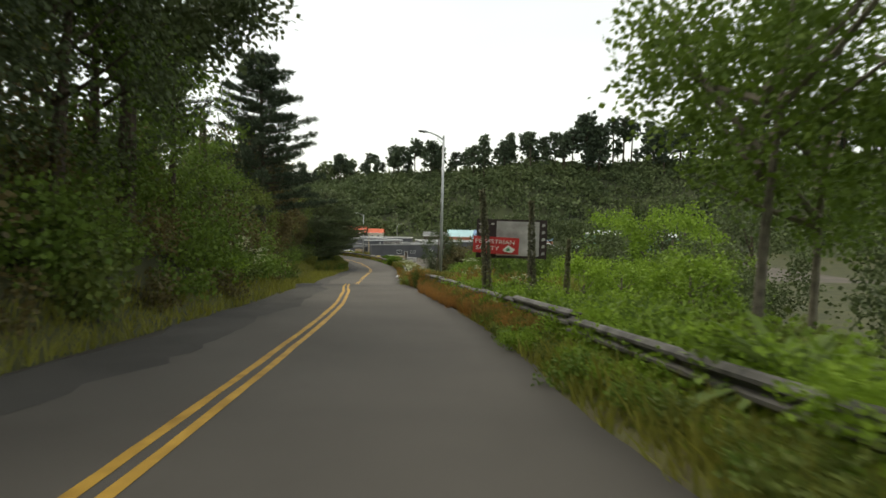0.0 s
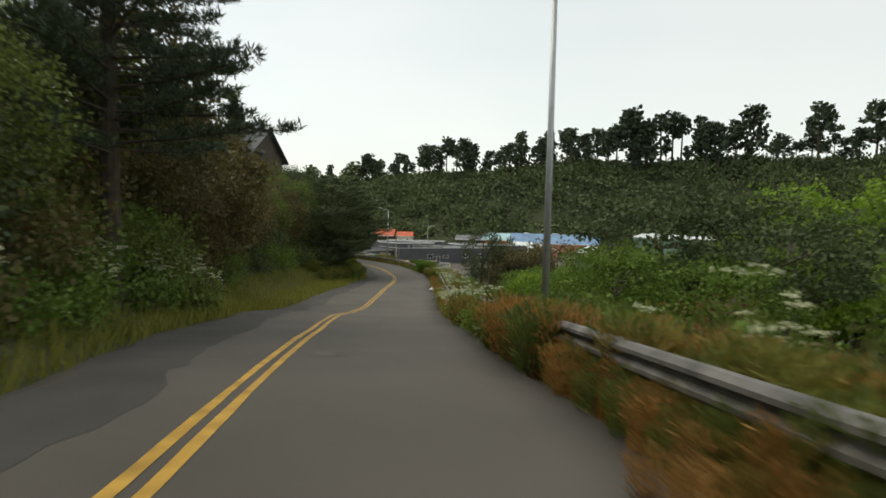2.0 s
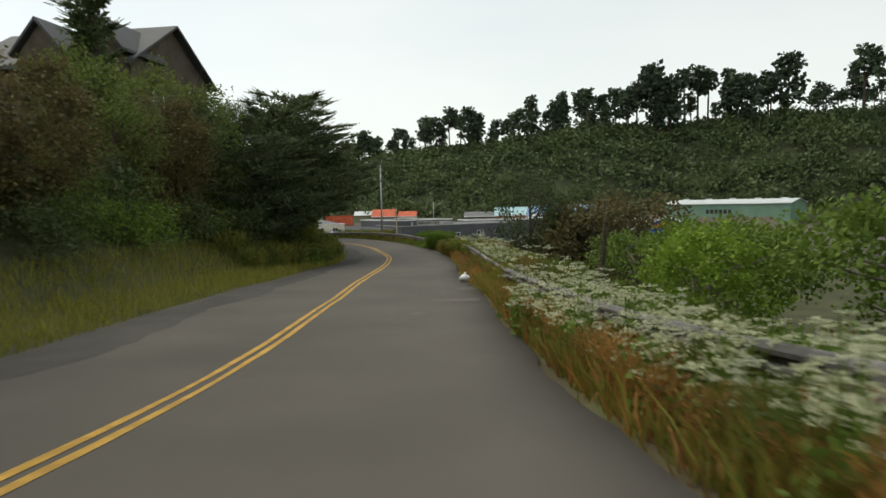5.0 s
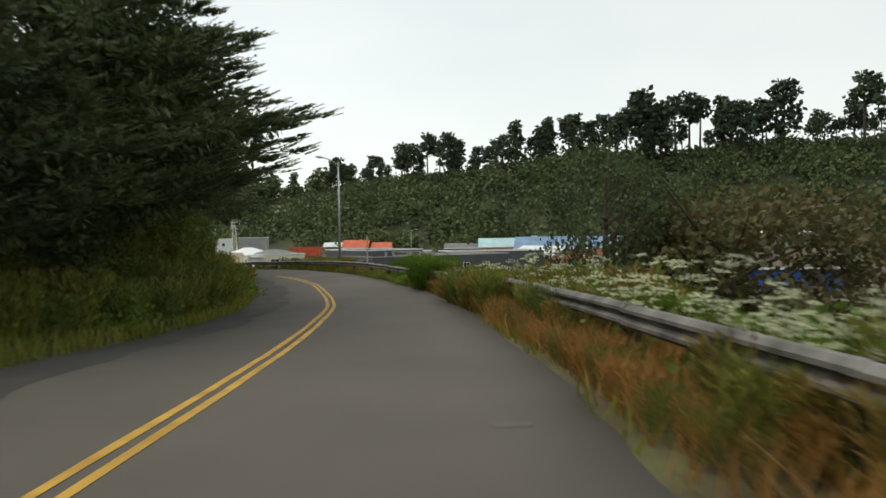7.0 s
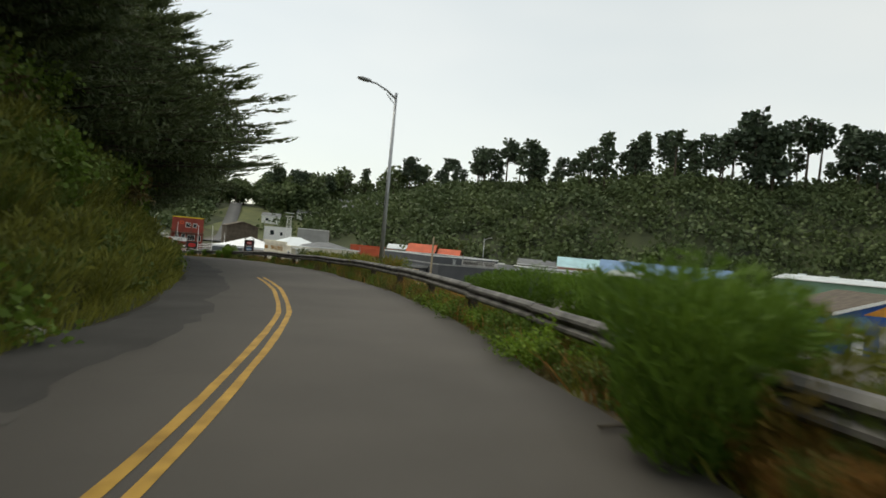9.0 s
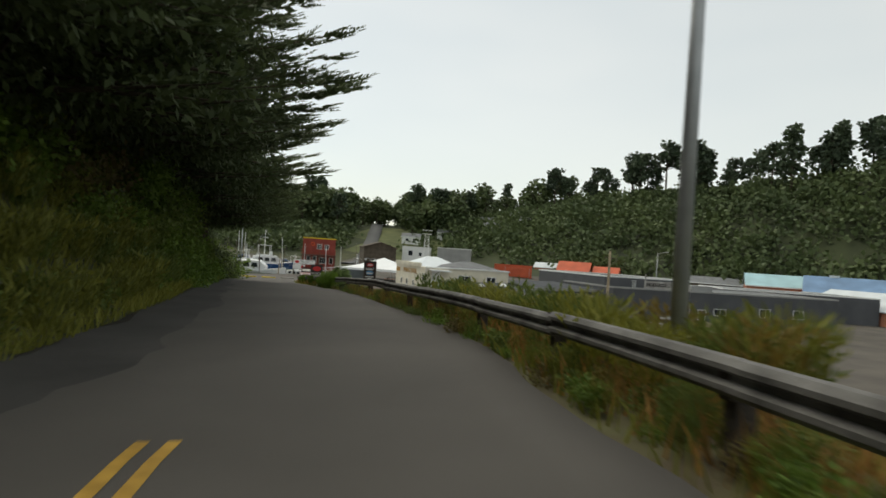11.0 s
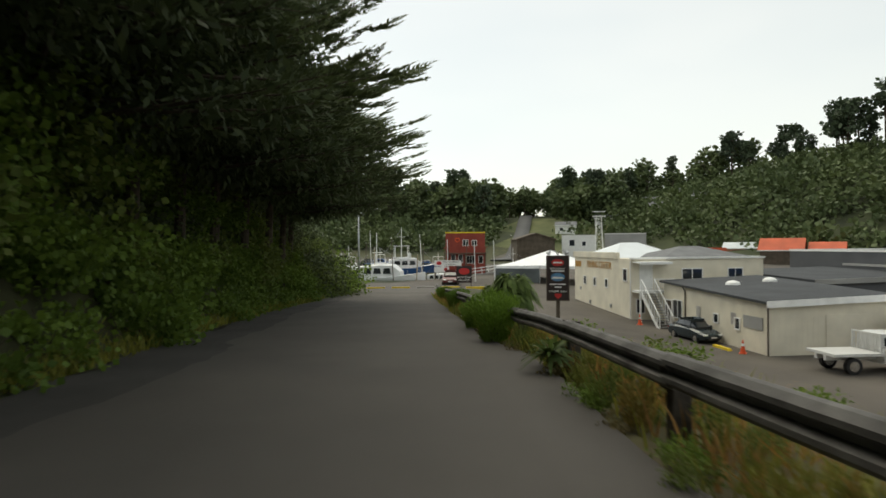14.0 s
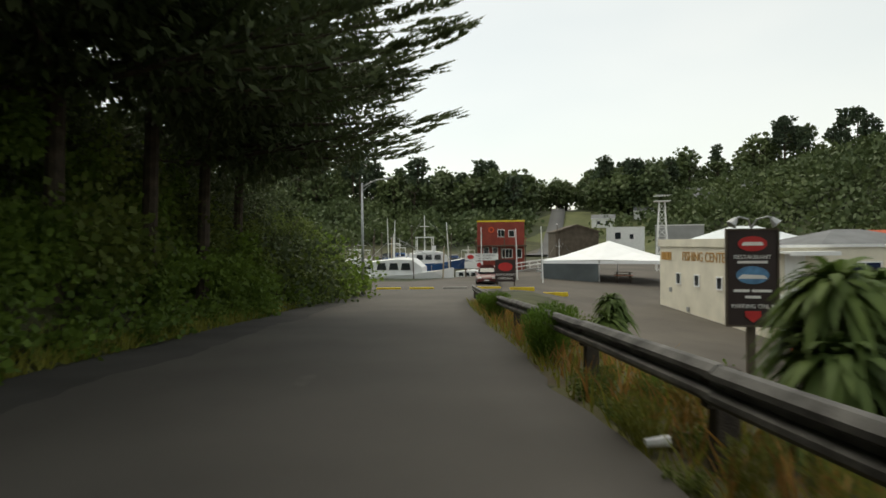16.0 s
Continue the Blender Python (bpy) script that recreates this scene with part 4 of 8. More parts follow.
droopy = [loose("strap_leaf_plant", rosette_mesh("strap_leaf_plant", PR, 170, 0.62, 0.042, 1.0, 0.9), "bushy head of long drooping green leaves", "plant", "strap-leaved plants", 3, 0.25, 0.06) for _ in range(2)]
spike = [loose("flower_spike", spike_mesh("flower_spike", PR), "tall tapering grey-brown flower spike", "plant", "flower spikes", 1, 2.3, 0.08) for _ in range(2)]
oak = [broadleaf("dense dark-leaved tree on the bank above the road", 11, 4.6, PR, L_DARK, 56, 120, 0.17, 0.08, None, 0.25), broadleaf("dense olive-green tree on the road bank", 9, 4.0, PR, L_OLIVE, 52, 120, 0.16, 0.06, None, 0.25)]
oak_mid = [broadleaf("fresh green leafy tree on the road bank", 8, 3.6, PR, L_MID, 52, 120, 0.15, 0.04, None, 0.25, (0.16, 0.27)) for _ in range(2)]
oak_high = [broadleaf("dark tree whose crown hangs over the road", 10, 4.5, PR, L_DARK, 76, 230, 0.17, 0.42, None, 0.3, limb=0.45)]
oak_rusty = [broadleaf("dark tree with rust-tinged leaves above the road", 8.5, 3.9, PR, L_RUSTY, 70, 230, 0.165, 0.06, None, 0.25, limb=0.5)]
airy = [broadleaf("slender tree with thin airy foliage", 9.5, 3.4, PR, L_MID, 110, 85, 0.12, 0.30, M_PALEBARK, 0.0, (0.13, 0.26), trunk=0.0115)]
umbrella = [broadleaf("low spreading tree with a flat green crown", 5.2, 3.4, PR, L_MID, 44, 110, 0.14, 0.45, M_PALEBARK, 0.4, (0.18, 0.27), squash=0.6)]
brighttree = [broadleaf("fresh green rounded small tree", 4.6, 2.4, PR, L_BRIGHT, 34, 120, 0.15, 0.06, M_PALEBARK, 0.45)]
darktree = [broadleaf("dark round-crowned tree below the road", 8.0, 3.6, PR, L_DARK, 60, 125, 0.15, 0.12, None, 0.4, (0.15, 0.25), limb=0.55)]
nearpine = [layered_pine("large dark pine with tiered boughs above the road", 12.5, 4.2, PR, 96, 0.26)]
farpine = [pine("dark pine on the ridge", 17, PR, None, cl, 14, 1.2, lw, sp, rad=(0.045, 0.095), core=0.3) for cl, lw, sp in ((36, 0.48, 0.24), (30, 0.58, 0.27), (46, 0.30, 0.23), (40, 0.24, 0.15), (16, 0.68, 0.13), (40, 0.40, 0.28), (28, 0.52, 0.17))]
fartree = [broadleaf("dark rounded tree on the far hill", 13, 6.5, PR, L_WOODS, 22, 20, 1.3, 0.1, None, 0.6, (0.2, 0.34), "far hill trees") for _ in range(3)]
cyp = [cypress("dark coastal cypress with level feathery boughs over the road", 7.6, 9.4, PR, 80, 0.22), cypress("dark coastal cypress with drooping lower boughs", 7.4, 9.0, PR, 76, 0.16), cypress("dark cypress clothed down to the ground", 7.6, 6.6, PR, 84, 0.03, 0.7)]
fir = [cypress("young dark fir beside the hotel", 9.0, 1.5, PR, 46, 0.05, 1.0, 7, 0.12, "hotel firs")]
tallbright = [broadleaf("tall fresh green tree on the slope below the road", 13, 4.6, PR, L_BRIGHT, 60, 120, 0.20, 0.2, M_PALEBARK, 0.25, (0.16, 0.26))]
cedar = [broadleaf("dark spreading tree with a flat layered crown", 7.5, 4.2, PR, L_DARK, 60, 130, 0.15, 0.42, None, 0.4, (0.15, 0.24), squash=0.42, limb=0.7)]
brownbush = [broadleaf("brown-green thicket of scrub below the road", 5.0, 3.4, PR, L_RUSTY, 54, 130, 0.14, 0.04, None, 0.2, (0.16, 0.26))]
masters = tall_shrub + shrub_mid + shrub_olive + shrub_bright + shrub_rusty + shrub_dark + creeper + fennel + weed + bankweed + hemlock + rosette + droopy + spike + oak + oak_high + oak_mid + oak_rusty + airy + umbrella + brighttree + darktree + nearpine + farpine + fartree + cyp + fir + tallbright + cedar + brownbush

# ---- harbour town ----
def window(parent, m, w, h, bars=1, trim=None):
    """A window on a wall: m puts x along the wall, z up and -y outwards."""
    g = Geo()
    t = 0.07
    g.box(-w / 2 - t, -0.06, -t, -w / 2, 0.02, h + t, 0, m).box(w / 2, -0.06, -t, w / 2 + t, 0.02, h + t, 0, m)
    g.box(-w / 2, -0.06, h, w / 2, 0.02, h + t, 0, m).box(-w / 2, -0.075, -t, w / 2, 0.02, 0, 0, m)
    for i in range(bars):
        x = -w / 2 + w * (i + 1) / (bars + 1)
        g.box(x - 0.025, -0.05, 0, x + 0.025, 0.02, h, 0, m)
    fr = part("window", g, trim or M_TRIM, parent)
    part("pane", Geo().box(-w / 2, -0.012, 0, w / 2, 0.01, h, 0, m), M_GLASS, fr, "dark reflecting glass")
    return fr


def door(parent, m, w, h, mat):
    g = Geo()
    g.box(-w / 2 - 0.08, -0.05, 0, -w / 2, 0.02, h + 0.08, 0, m).box(w / 2, -0.05, 0, w / 2 + 0.08, 0.02, h + 0.08, 0, m).box(-w / 2, -0.05, h, w / 2, 0.02, h + 0.08, 0, m)
    fr = part("door_frame", g, M_TRIM, parent)
    d = Geo().box(-w / 2, -0.02, 0, w / 2, 0.01, h, 0, m)
    for z in (0.2, h * 0.55):
        d.box(-w * 0.35, -0.035, z, w * 0.35, -0.02, z + h * 0.32, 0, m)
    leaf = part("door", d, mat, fr)
    part("handle", Geo().box(w * 0.36, -0.07, h * 0.47, w * 0.42, -0.02, h * 0.5, 0, m), M_CHROME, leaf)


def face(side, pos, z, L, W):
    """The pose of a spot on one side of a house: f front, l left end, r right end."""
    if side == "f":
        return pose(pos, 0, z)
    if side == "l":
        return pose(0, pos, z, 0, 0, -90)
    return pose(L, pos, z, 0, 0, 90)


def house(label, x, y, ang, L, W, H, wall, roof_mat, roof="gable_x", rise=1.5, over=0.4, wins=(), base=None, name="building", category="building", doors=(), fascia=None, vents=0, group="harbour buildings"):
    """A building: walls, roof, eaves trim, windows and doors; x runs along its front, y back, z up."""
    b = gz(x, y) if base is None else base
    root = thing(name, pose(x, y, b, 0, 0, ang), label, category, group)
    g = Geo()
    fo = fascia or M_TRIM
    if roof == "gable_x":
        g.slab([(-W, -1.5), (0, -1.5), (0, H), (-W / 2, H + rise), (-W, H)], 0, L, 0, pose(0, 0, 0, 0, 0, -90) @ Matrix.Identity(4))
        part("wall", g, wall, root)
        for sgn in (0, 1):
            rg = Geo()
            k = rise / (W / 2)
            y0, y1 = (-over, W / 2) if sgn == 0 else (W + over, W / 2)
            z0, z1 = H - over * k, H + rise
            rg.add([(-over, y0, z0 + 0.03), (L + over, y0, z0 + 0.03), (L + over, y1, z1 + 0.03), (-over, y1, z1 + 0.03),
                    (-over, y0, z0 + 0.2), (L + over, y0, z0 + 0.2), (L + over, y1, z1 + 0.2), (-over, y1, z1 + 0.2)],
                   [(0, 1, 2, 3), (4, 5, 6, 7), (0, 1, 5, 4), (1, 2, 6, 5), (2, 3, 7, 6), (3, 0, 4, 7)])
            rf = part("roof", rg, roof_mat, root)
            part("eaves_trim", Geo().box(-over, y0 - 0.04 if sgn == 0 else y0, z0 - 0.06, L + over, y0 if sgn == 0 else y0 + 0.04, z0 + 0.2), fo, rf)
        for i in range(vents):
            vx = L * (i + 0.5) / vents
            part("roof_vent", Geo().box(vx - 1.0, W / 2 - 0.4, H + rise, vx + 1.0, W / 2 + 0.4, H + rise + 0.55, bev=0.1), M_ROOFPALE, root)
    elif roof == "gable_y":
        g.slab([(0, -1.5), (L, -1.5), (L, H), (L / 2, H + rise), (0, H)], 0, W)
        part("wall", g, wall, root)
        for sgn in (0, 1):
            rg = Geo()
            k = rise / (L / 2)
            x0, x1 = (-over, L / 2) if sgn == 0 else (L + over, L / 2)
            z0, z1 = H - over * k, H + rise
            rg.add([(x0, -over, z0 + 0.03), (x0, W + over, z0 + 0.03), (x1, W + over, z1 + 0.03), (x1, -over, z1 + 0.03),
                    (x0, -over, z0 + 0.2), (x0, W + over, z0 + 0.2), (x1, W + over, z1 + 0.2), (x1, -over, z1 + 0.2)],
                   [(0, 1, 2, 3), (4, 5, 6, 7), (0, 1, 5, 4), (1, 2, 6, 5), (2, 3, 7, 6), (3, 0, 4, 7)])
            rf = part("roof", rg, roof_mat, root)
            bg = Geo().add([(x0, -over - 0.05, z0 - 0.12), (x1, -over - 0.05, z1 - 0.12), (x1, -over - 0.05, z1 + 0.2), (x0, -over - 0.05, z0 + 0.2),
                            (x0, -over - 0.005, z0 - 0.12), (x1, -over - 0.005, z1 - 0.12), (x1, -over - 0.005, z1 + 0.2), (x0, -over - 0.005, z0 + 0.2)],
                           [(0, 1, 2, 3), (4, 5, 6, 7), (0, 1, 5, 4), (1, 2, 6, 5), (2, 3, 7, 6), (3, 0, 4, 7)])
            part("barge_board", bg, fo, rf)
    elif roof == "shed":
        g.add([(0, 0, -1.5), (L, 0, -1.5), (L, W, -1.5), (0, W, -1.5), (0, 0, H), (L, 0, H + rise * 0.4), (L, W, H + rise), (0, W, H + rise * 0.6)],
              [(0, 3, 2, 1), (4, 5, 6, 7), (0, 1, 5, 4), (1, 2, 6, 5), (2, 3, 7, 6), (3, 0, 4, 7)])
        part("wall", g, wall, root)
        o = over
        q = [(-o, -o, H), (L + o, -o, H + rise * 0.4), (L + o, W + o, H + rise), (-o, W + o, H + rise * 0.6)]
        rg = Geo().add([(a, c, d + 0.02) for a, c, d in q] + [(a, c, d + 0.16) for a, c, d in q], [(0, 3, 2, 1), (4, 5, 6, 7), (0, 1, 5, 4), (1, 2, 6, 5), (2, 3, 7, 6), (3, 0, 4, 7)])
        rf = part("roof", rg, roof_mat, root)
        fg = Geo().add([(-o, -o - 0.05, H - 0.18), (L + o, -o - 0.05, H + rise * 0.4 - 0.18), (L + o, -o - 0.05, H + rise * 0.4 + 0.18), (-o, -o - 0.05, H + 0.18),
                        (-o, -o - 0.004, H - 0.18), (L + o, -o - 0.004, H + rise * 0.4 - 0.18), (L + o, -o - 0.004, H + rise * 0.4 + 0.18), (-o, -o - 0.004, H + 0.18)],
                       [(0, 1, 2, 3), (4, 5, 6, 7), (0, 1, 5, 4), (1, 2, 6, 5), (2, 3, 7, 6), (3, 0, 4, 7)])
        part("fascia", fg, fo, rf)
    else:
        part("wall", g.box(0, 0, -1.5, L, W, H), wall, root)
        rf = part("roof", Geo().box(0.15, 0.15, H, L - 0.15, W - 0.15, H + 0.05), roof_mat, root)
        pg = Geo()
        for a in ((-0.06, -0.06, L + 0.06, 0.15), (-0.06, W - 0.15, L + 0.06, W + 0.06), (-0.06, 0.15, 0.15, W - 0.15), (L - 0.15, 0.15, L + 0.06, W - 0.15)):
            pg.box(a[0], a[1], H - 0.02, a[2], a[3], H + 0.18)
        part("coping", pg, fo, rf)
    for sd, ps, z, w, h, bars in wins:
        window(root, face(sd, ps, z, L, W), w, h, bars)
    for sd, ps, z, w, h, mat in doors:
        door(root, face(sd, ps, z, L, W), w, h, mat)
    return root


def lettering(parent, text, m, size, mat, name="lettering", width=None):
    """Flat raised letters; m puts x along the writing, y up, z outwards."""
    cu = bpy.data.curves.new(name, "FONT")
    cu.body, cu.size, cu.extrude, cu.align_x, cu.align_y = text, size, 0.012, "CENTER", "CENTER"
    cu.materials.append(mat)
    ob = new(name, cu)
    ob.parent = parent
    k = Matrix.Identity(4)
    if width:
        bpy.context.view_layer.update()
        k = Matrix.Diagonal((width / max(ob.dimensions.x, 0.01), 1, 1, 1))
    ob.matrix_basis = m @ k
    return ob


def on_wall(x, y, z, ang=0):
    """Lettering pose on a wall that faces -y."""
    return pose(x, y, z, 90, 0, ang)


# white two-storey building with an outside stair
WB = -9.45
wb = thing("white_building", pose(-31.73, 184.0, WB, 0, 0, 36.2), "off-white two-storey wooden building beside the harbour lot", "building", "harbour buildings")
part("wall", Geo().box(0, 0, -1.5, 10.8, 13.6, 5.0), M_WHITE, wb)
part("parapet", Geo().box(-0.12, 2.7, 5.0, 0.15, 13.7, 5.5).box(-0.12, 13.5, 5.0, 6.0, 13.7, 5.5), M_WHITE, wb)
part("coping", Geo().box(-0.15, -0.12, 5.0, 10.92, 0.12, 5.14).box(10.7, 0.12, 5.0, 10.92, 13.6, 5.14), M_TRIM, wb)
for x0, x1, y0, y1, rise, mat, lb in ((0.4, 6.8, 4.5, 13.3, 1.3, M_ROOFPALE, "pale metal hip roof"), (2.6, 10.6, 0.3, 7.0, 0.95, M_ROOFGREY, "dark grey shingled hip roof")):
    mx, my = (x0 + x1) / 2, (y0 + y1) / 2
    hr = [(x0, y0, 5.02), (x1, y0, 5.02), (x1, y1, 5.02), (x0, y1, 5.02), (mx - 0.8, my, 5.02 + rise), (mx + 0.8, my, 5.02 + rise)]
    part("roof", Geo().add(hr, [(0, 1, 5, 4), (1, 2, 5), (2, 3, 4, 5), (3, 0, 4), (3, 2, 1, 0)]), mat, wb, lb)
for x, w in ((4.9, 1.6), (8.45, 1.15)):
    window(wb, pose(x, 0, 3.45), w, 0.75, 1)
window(wb, face("l", 1.2, 3.3, 0, 0), 0.7, 0.9, 0)
for p in (5.2, 8.0, 10.6):
    window(wb, face("l", p, 2.55, 0, 0), 0.55, 0.65, 0)
for p, z in ((4.2, 0.9), (9.2, 0.8), (11.8, 1.9)):
    part("vent", Geo().box(-0.08, p - 0.15, z, 0.0, p + 0.15, z + 0.3), M_GREY, wb)
lm = Matrix(((0, 0, -1, -0.03), (-1, 0, 0, 8.3), (0, 1, 0, 4.35), (0, 0, 0, 1)))
lettering(wb, "FISHING CENTER", lm @ pose(1.25, 0, 0), 0.85, M_INKGOLD, width=5.9)
bars = Geo()
for i in range(4):
    bars.box(-0.05, 11.7 + i * 0.42, 4.08, -0.005, 12.0 + i * 0.42, 4.62)
part("lettering_bars", bars, M_INKGOLD, wb)
door(wb, pose(1.15, 0, 2.65), 0.9, 2.0, M_TRIM)
door(wb, pose(3.2, 0, 0.0), 0.95, 2.05, M_BROWN)
window(wb, pose(0.7, 0, 0.9), 0.6, 1.0, 0)
part("canopy", Geo().box(0.1, -1.25, 4.72, 2.7, -0.0, 4.82).box(0.1, -1.27, 4.62, 2.7, -1.2, 4.72), M_TRIM, wb)
part("landing", Geo().box(0.05, -1.35, 2.48, 2.8, 0.0, 2.64).box(0.1, -1.3, -1.0, 0.22, -1.18, 2.48).box(2.6, -1.3, -1.0, 2.72, -1.18, 2.48), M_TRIM, wb, "white wooden stair landing on posts")
sk = part("staircase", Geo().add([(0.15, -1.35, 2.3), (0.22, -1.35, 2.3), (0.22, -4.4, -0.2), (0.15, -4.4, -0.2), (0.15, -1.35, 2.62), (0.22, -1.35, 2.62), (0.22, -4.4, 0.12), (0.15, -4.4, 0.12)],
                                  [(0, 1, 2, 3), (4, 5, 6, 7), (0, 1, 5, 4), (1, 2, 6, 5), (2, 3, 7, 6), (3, 0, 4, 7)])
          .add([(1.15, -1.35, 2.3), (1.22, -1.35, 2.3), (1.22, -4.4, -0.2), (1.15, -4.4, -0.2), (1.15, -1.35, 2.62), (1.22, -1.35, 2.62), (1.22, -4.4, 0.12), (1.15, -4.4, 0.12)],
               [(0, 1, 2, 3), (4, 5, 6, 7), (0, 1, 5, 4), (1, 2, 6, 5), (2, 3, 7, 6), (3, 0, 4, 7)]), M_TRIM, wb, "white outside wooden stair")
for i in range(14):
    z = 2.46 - i * 0.178
    y = -1.45 - i * 0.215
    part("step", Geo().box(0.22, y - 0.26, z - 0.04, 1.15, y, z), M_GREY, sk)
rl = Geo()
for x in (0.185, 1.185):
    for i in range(8):
        t = i / 7
        y, z = -1.4 - 2.95 * t, 2.6 - 2.45 * t
        rl.box(x - 0.03, y - 0.03, z, x + 0.03, y + 0.03, z + 0.92)
    rl.tube([(x, -1.4, 3.5), (x, -4.35, 1.05)], 0.05, 6)
for i in range(10):
    rl.box(1.25 + i * 0.165, -1.34, 2.64, 1.28 + i * 0.165, -1.31, 3.5)
rl.box(1.2, -1.36, 3.5, 2.8, -1.28, 3.56)
part("railing", rl, M_TRIM, sk)
part("downpipe", Geo().tube([(-0.06, 0.1, 4.9), (-0.06, 0.1, 0.1)], 0.05, 8), M_TRIM, wb)

# low annex with a dark flat roof
an = house("low cream building with a dark sloping roof", -21.92, 173.08, 35.0, 7.2, 12.8, 2.8, M_WHITE, M_ROOFDARK, "shed", 0.75, 0.25, base=-9.4, fascia=M_TRIM, name="annex_building",
           wins=[("l", 3.0, 1.1, 0.5, 0.6, 0), ("l", 5.4, 1.2, 0.5, 0.5, 0), ("l", 10.6, 0.9, 1.3, 1.2, 1)], doors=[("l", 12.0, 0, 0.9, 2.0, M_BROWN)])
for x, y in ((2.6, 8.0), (5.6, 8.6)):
    z = 2.8 + 0.75 * 0.4 * x / 7.2 + 0.45 * y / 12.8 + 0.15
    dome = [[(x + math.cos(a) * r, y + math.sin(a) * r, z + h) for a in np.linspace(0, 5.76, 12)] for r, h in ((0.48, 0), (0.44, 0.14), (0.28, 0.25), (0.06, 0.3))]
    part("skylight", Geo().loft(dome), M_TRIM, an, "white domed skylight")
part("downpipe", Geo().tube([(-0.28, 9.4, 3.2), (-0.06, 9.4, 2.9), (-0.06, 9.4, 0.0)], 0.05, 8), M_BROWN, an)
part("downpipe", Geo().tube([(-0.06, -0.06, 2.7), (-0.06, -0.06, 0.0)], 0.05, 8), M_BROWN, an)
part("roll_door", Geo().box(3.3, -0.05, 0, 5.6, 0.0, 2.2), M_WHITE, an, "cream roll-up door")
sd = Geo()
for i in range(36):
    sd.box(-0.008, i * 0.36, 0.05, 0.0, i * 0.36 + 0.03, 2.75)
    if i < 22:
        sd.box(i * 0.32, -0.008, 0.05, i * 0.32 + 0.03, 0.0, 2.78)
part("batten", sd, M_WHITE, an, "thin vertical siding battens")
for p, w, h, mat in ((3.4, 0.5, 0.7, M_SIGNPALE), (1.4, 1.9, 0.7, M_GREY), (7.6, 0.5, 0.7, M_SIGNPALE)):
    part("notice", Geo().box(-0.05, p - w / 2, 1.3, -0.022, p + w / 2, 1.3 + h), mat, an)

house("low cream lean-to at the end of the annex", -15.95, 177.3, 35.0, 2.3, 8.0, 2.6, M_WHITE, M_ROOFDARK, "shed", 0.3, 0.15, base=-9.4, fascia=M_TRIM)

# dark warehouses behind
house("tall dark grey flat-roofed warehouse", -11.4, 193.1, 36.2, 13, 17, 5.3, M_DKGREY, M_ROOFDARK, "flat", base=-9.4, wins=[("f", 3, 1.4, 1.2, 0.9, 1)])
house("low dark shed with a tar roof", -19.5, 187.0, 36.2, 9, 11, 3.3, M_DKGREY, M_ROOFDARK, "shed", 0.5, 0.2, base=-9.4, fascia=M_GREY)
ds = house("long dark grey flat-roofed distillery building", -10.2, 189.0, 30.0, 32, 14, 4.1, M_DKGREY, M_ROOFGREY, "flat", base=-9.4, fascia=M_GREY,
           wins=[("f", 9.5, 1.5, 1.5, 1.0, 1), ("f", 14.5, 1.5, 1.6, 0.7, 1), ("f", 21, 1.5, 1.5, 1.0, 1), ("f", 26, 1.5, 1.5, 1.0, 1)], doors=[("f", 12, 0, 1.0, 2.0, M_BROWN)])
part("sign_board", Geo().box(4.2, 0.3, 4.3, 10.2, 0.36, 5.15).box(4.3, 0.36, 4.1, 4.4, 0.5, 5.9).box(10.0, 0.36, 4.1, 10.1, 0.5, 5.5), M_SIGNPALE, ds, "pale roof sign board")
lettering(ds, "DISTILLERY", on_wall(8.7, 0.28, 4.72), 0.72, M_INKBLACK, width=2.8)
bars = Geo()
for i in range(10):
    bars.box(4.45 + i * 0.275, 0.27, 4.5, 4.62 + i * 0.275, 0.299, 4.95)
part("lettering_bars", bars, M_INKBLACK, ds)
part("roof_box", Geo().box(11.5, 1.5, 4.1, 14.5, 4, 4.9, bev=0.1), M_GREY, ds)
part("chimney", Geo().tube([(3.0, 0.6, 4.1), (3.0, 0.6, 5.0)], 0.22, 10).tube([(3.0, 0.6, 5.0), (3.0, 0.6, 5.1)], 0.3, 10), M_STEEL, ds)
house("grey building with a pale roof edge behind the warehouses", 6, 222, 12, 24, 12, 4.2, M_DKGREY, M_ROOFGREY, "flat", base=-9.4)

# red and orange roofs further up the flat
house("long building with an orange-red roof", -29.5, 306.0, -4, 9, 9, 3.4, M_BROWN, M_ORANGE, "gable_x", 2.6, 0.5)
house("small yellow building beside the orange-red roof", -19.0, 307.0, -4, 7, 8, 3.4, M_WHITE, M_ORANGE, "gable_x", 1.8, 0.4, wins=[("f", 2, 1.2, 1.0, 1.0, 0), ("f", 5, 1.2, 1.0, 1.0, 0)])
house("low orange-red metal shed in the yards", -47.0, 296.0, 8, 11, 6, 3.2, M_ORANGE, M_ORANGE, "flat", fascia=M_ORANGE)
house("grey metal building with a white roof edge", -61.5, 284.6, 12, 9.5, 8, 6.0, M_GREY, M_ROOFGREY, "flat", base=-6.9)
house("small white upper-storey building", -71.0, 281.5, 14, 7.8, 7, 5.6, M_TRIM, M_ROOFPALE, "flat", base=-6.8, wins=[("f", 2.4, 3.2, 1.2, 1.4, 0), ("f", 5.2, 3.2, 0.8, 1.0, 0)])
house("dark brown weathered wooden barn", -79.5, 274.0, 30, 9.0, 12, 4.8, M_BROWN, M_BROWN, "gable_y", 1.4, 0.3, base=-6.8, fascia=M_BROWN)
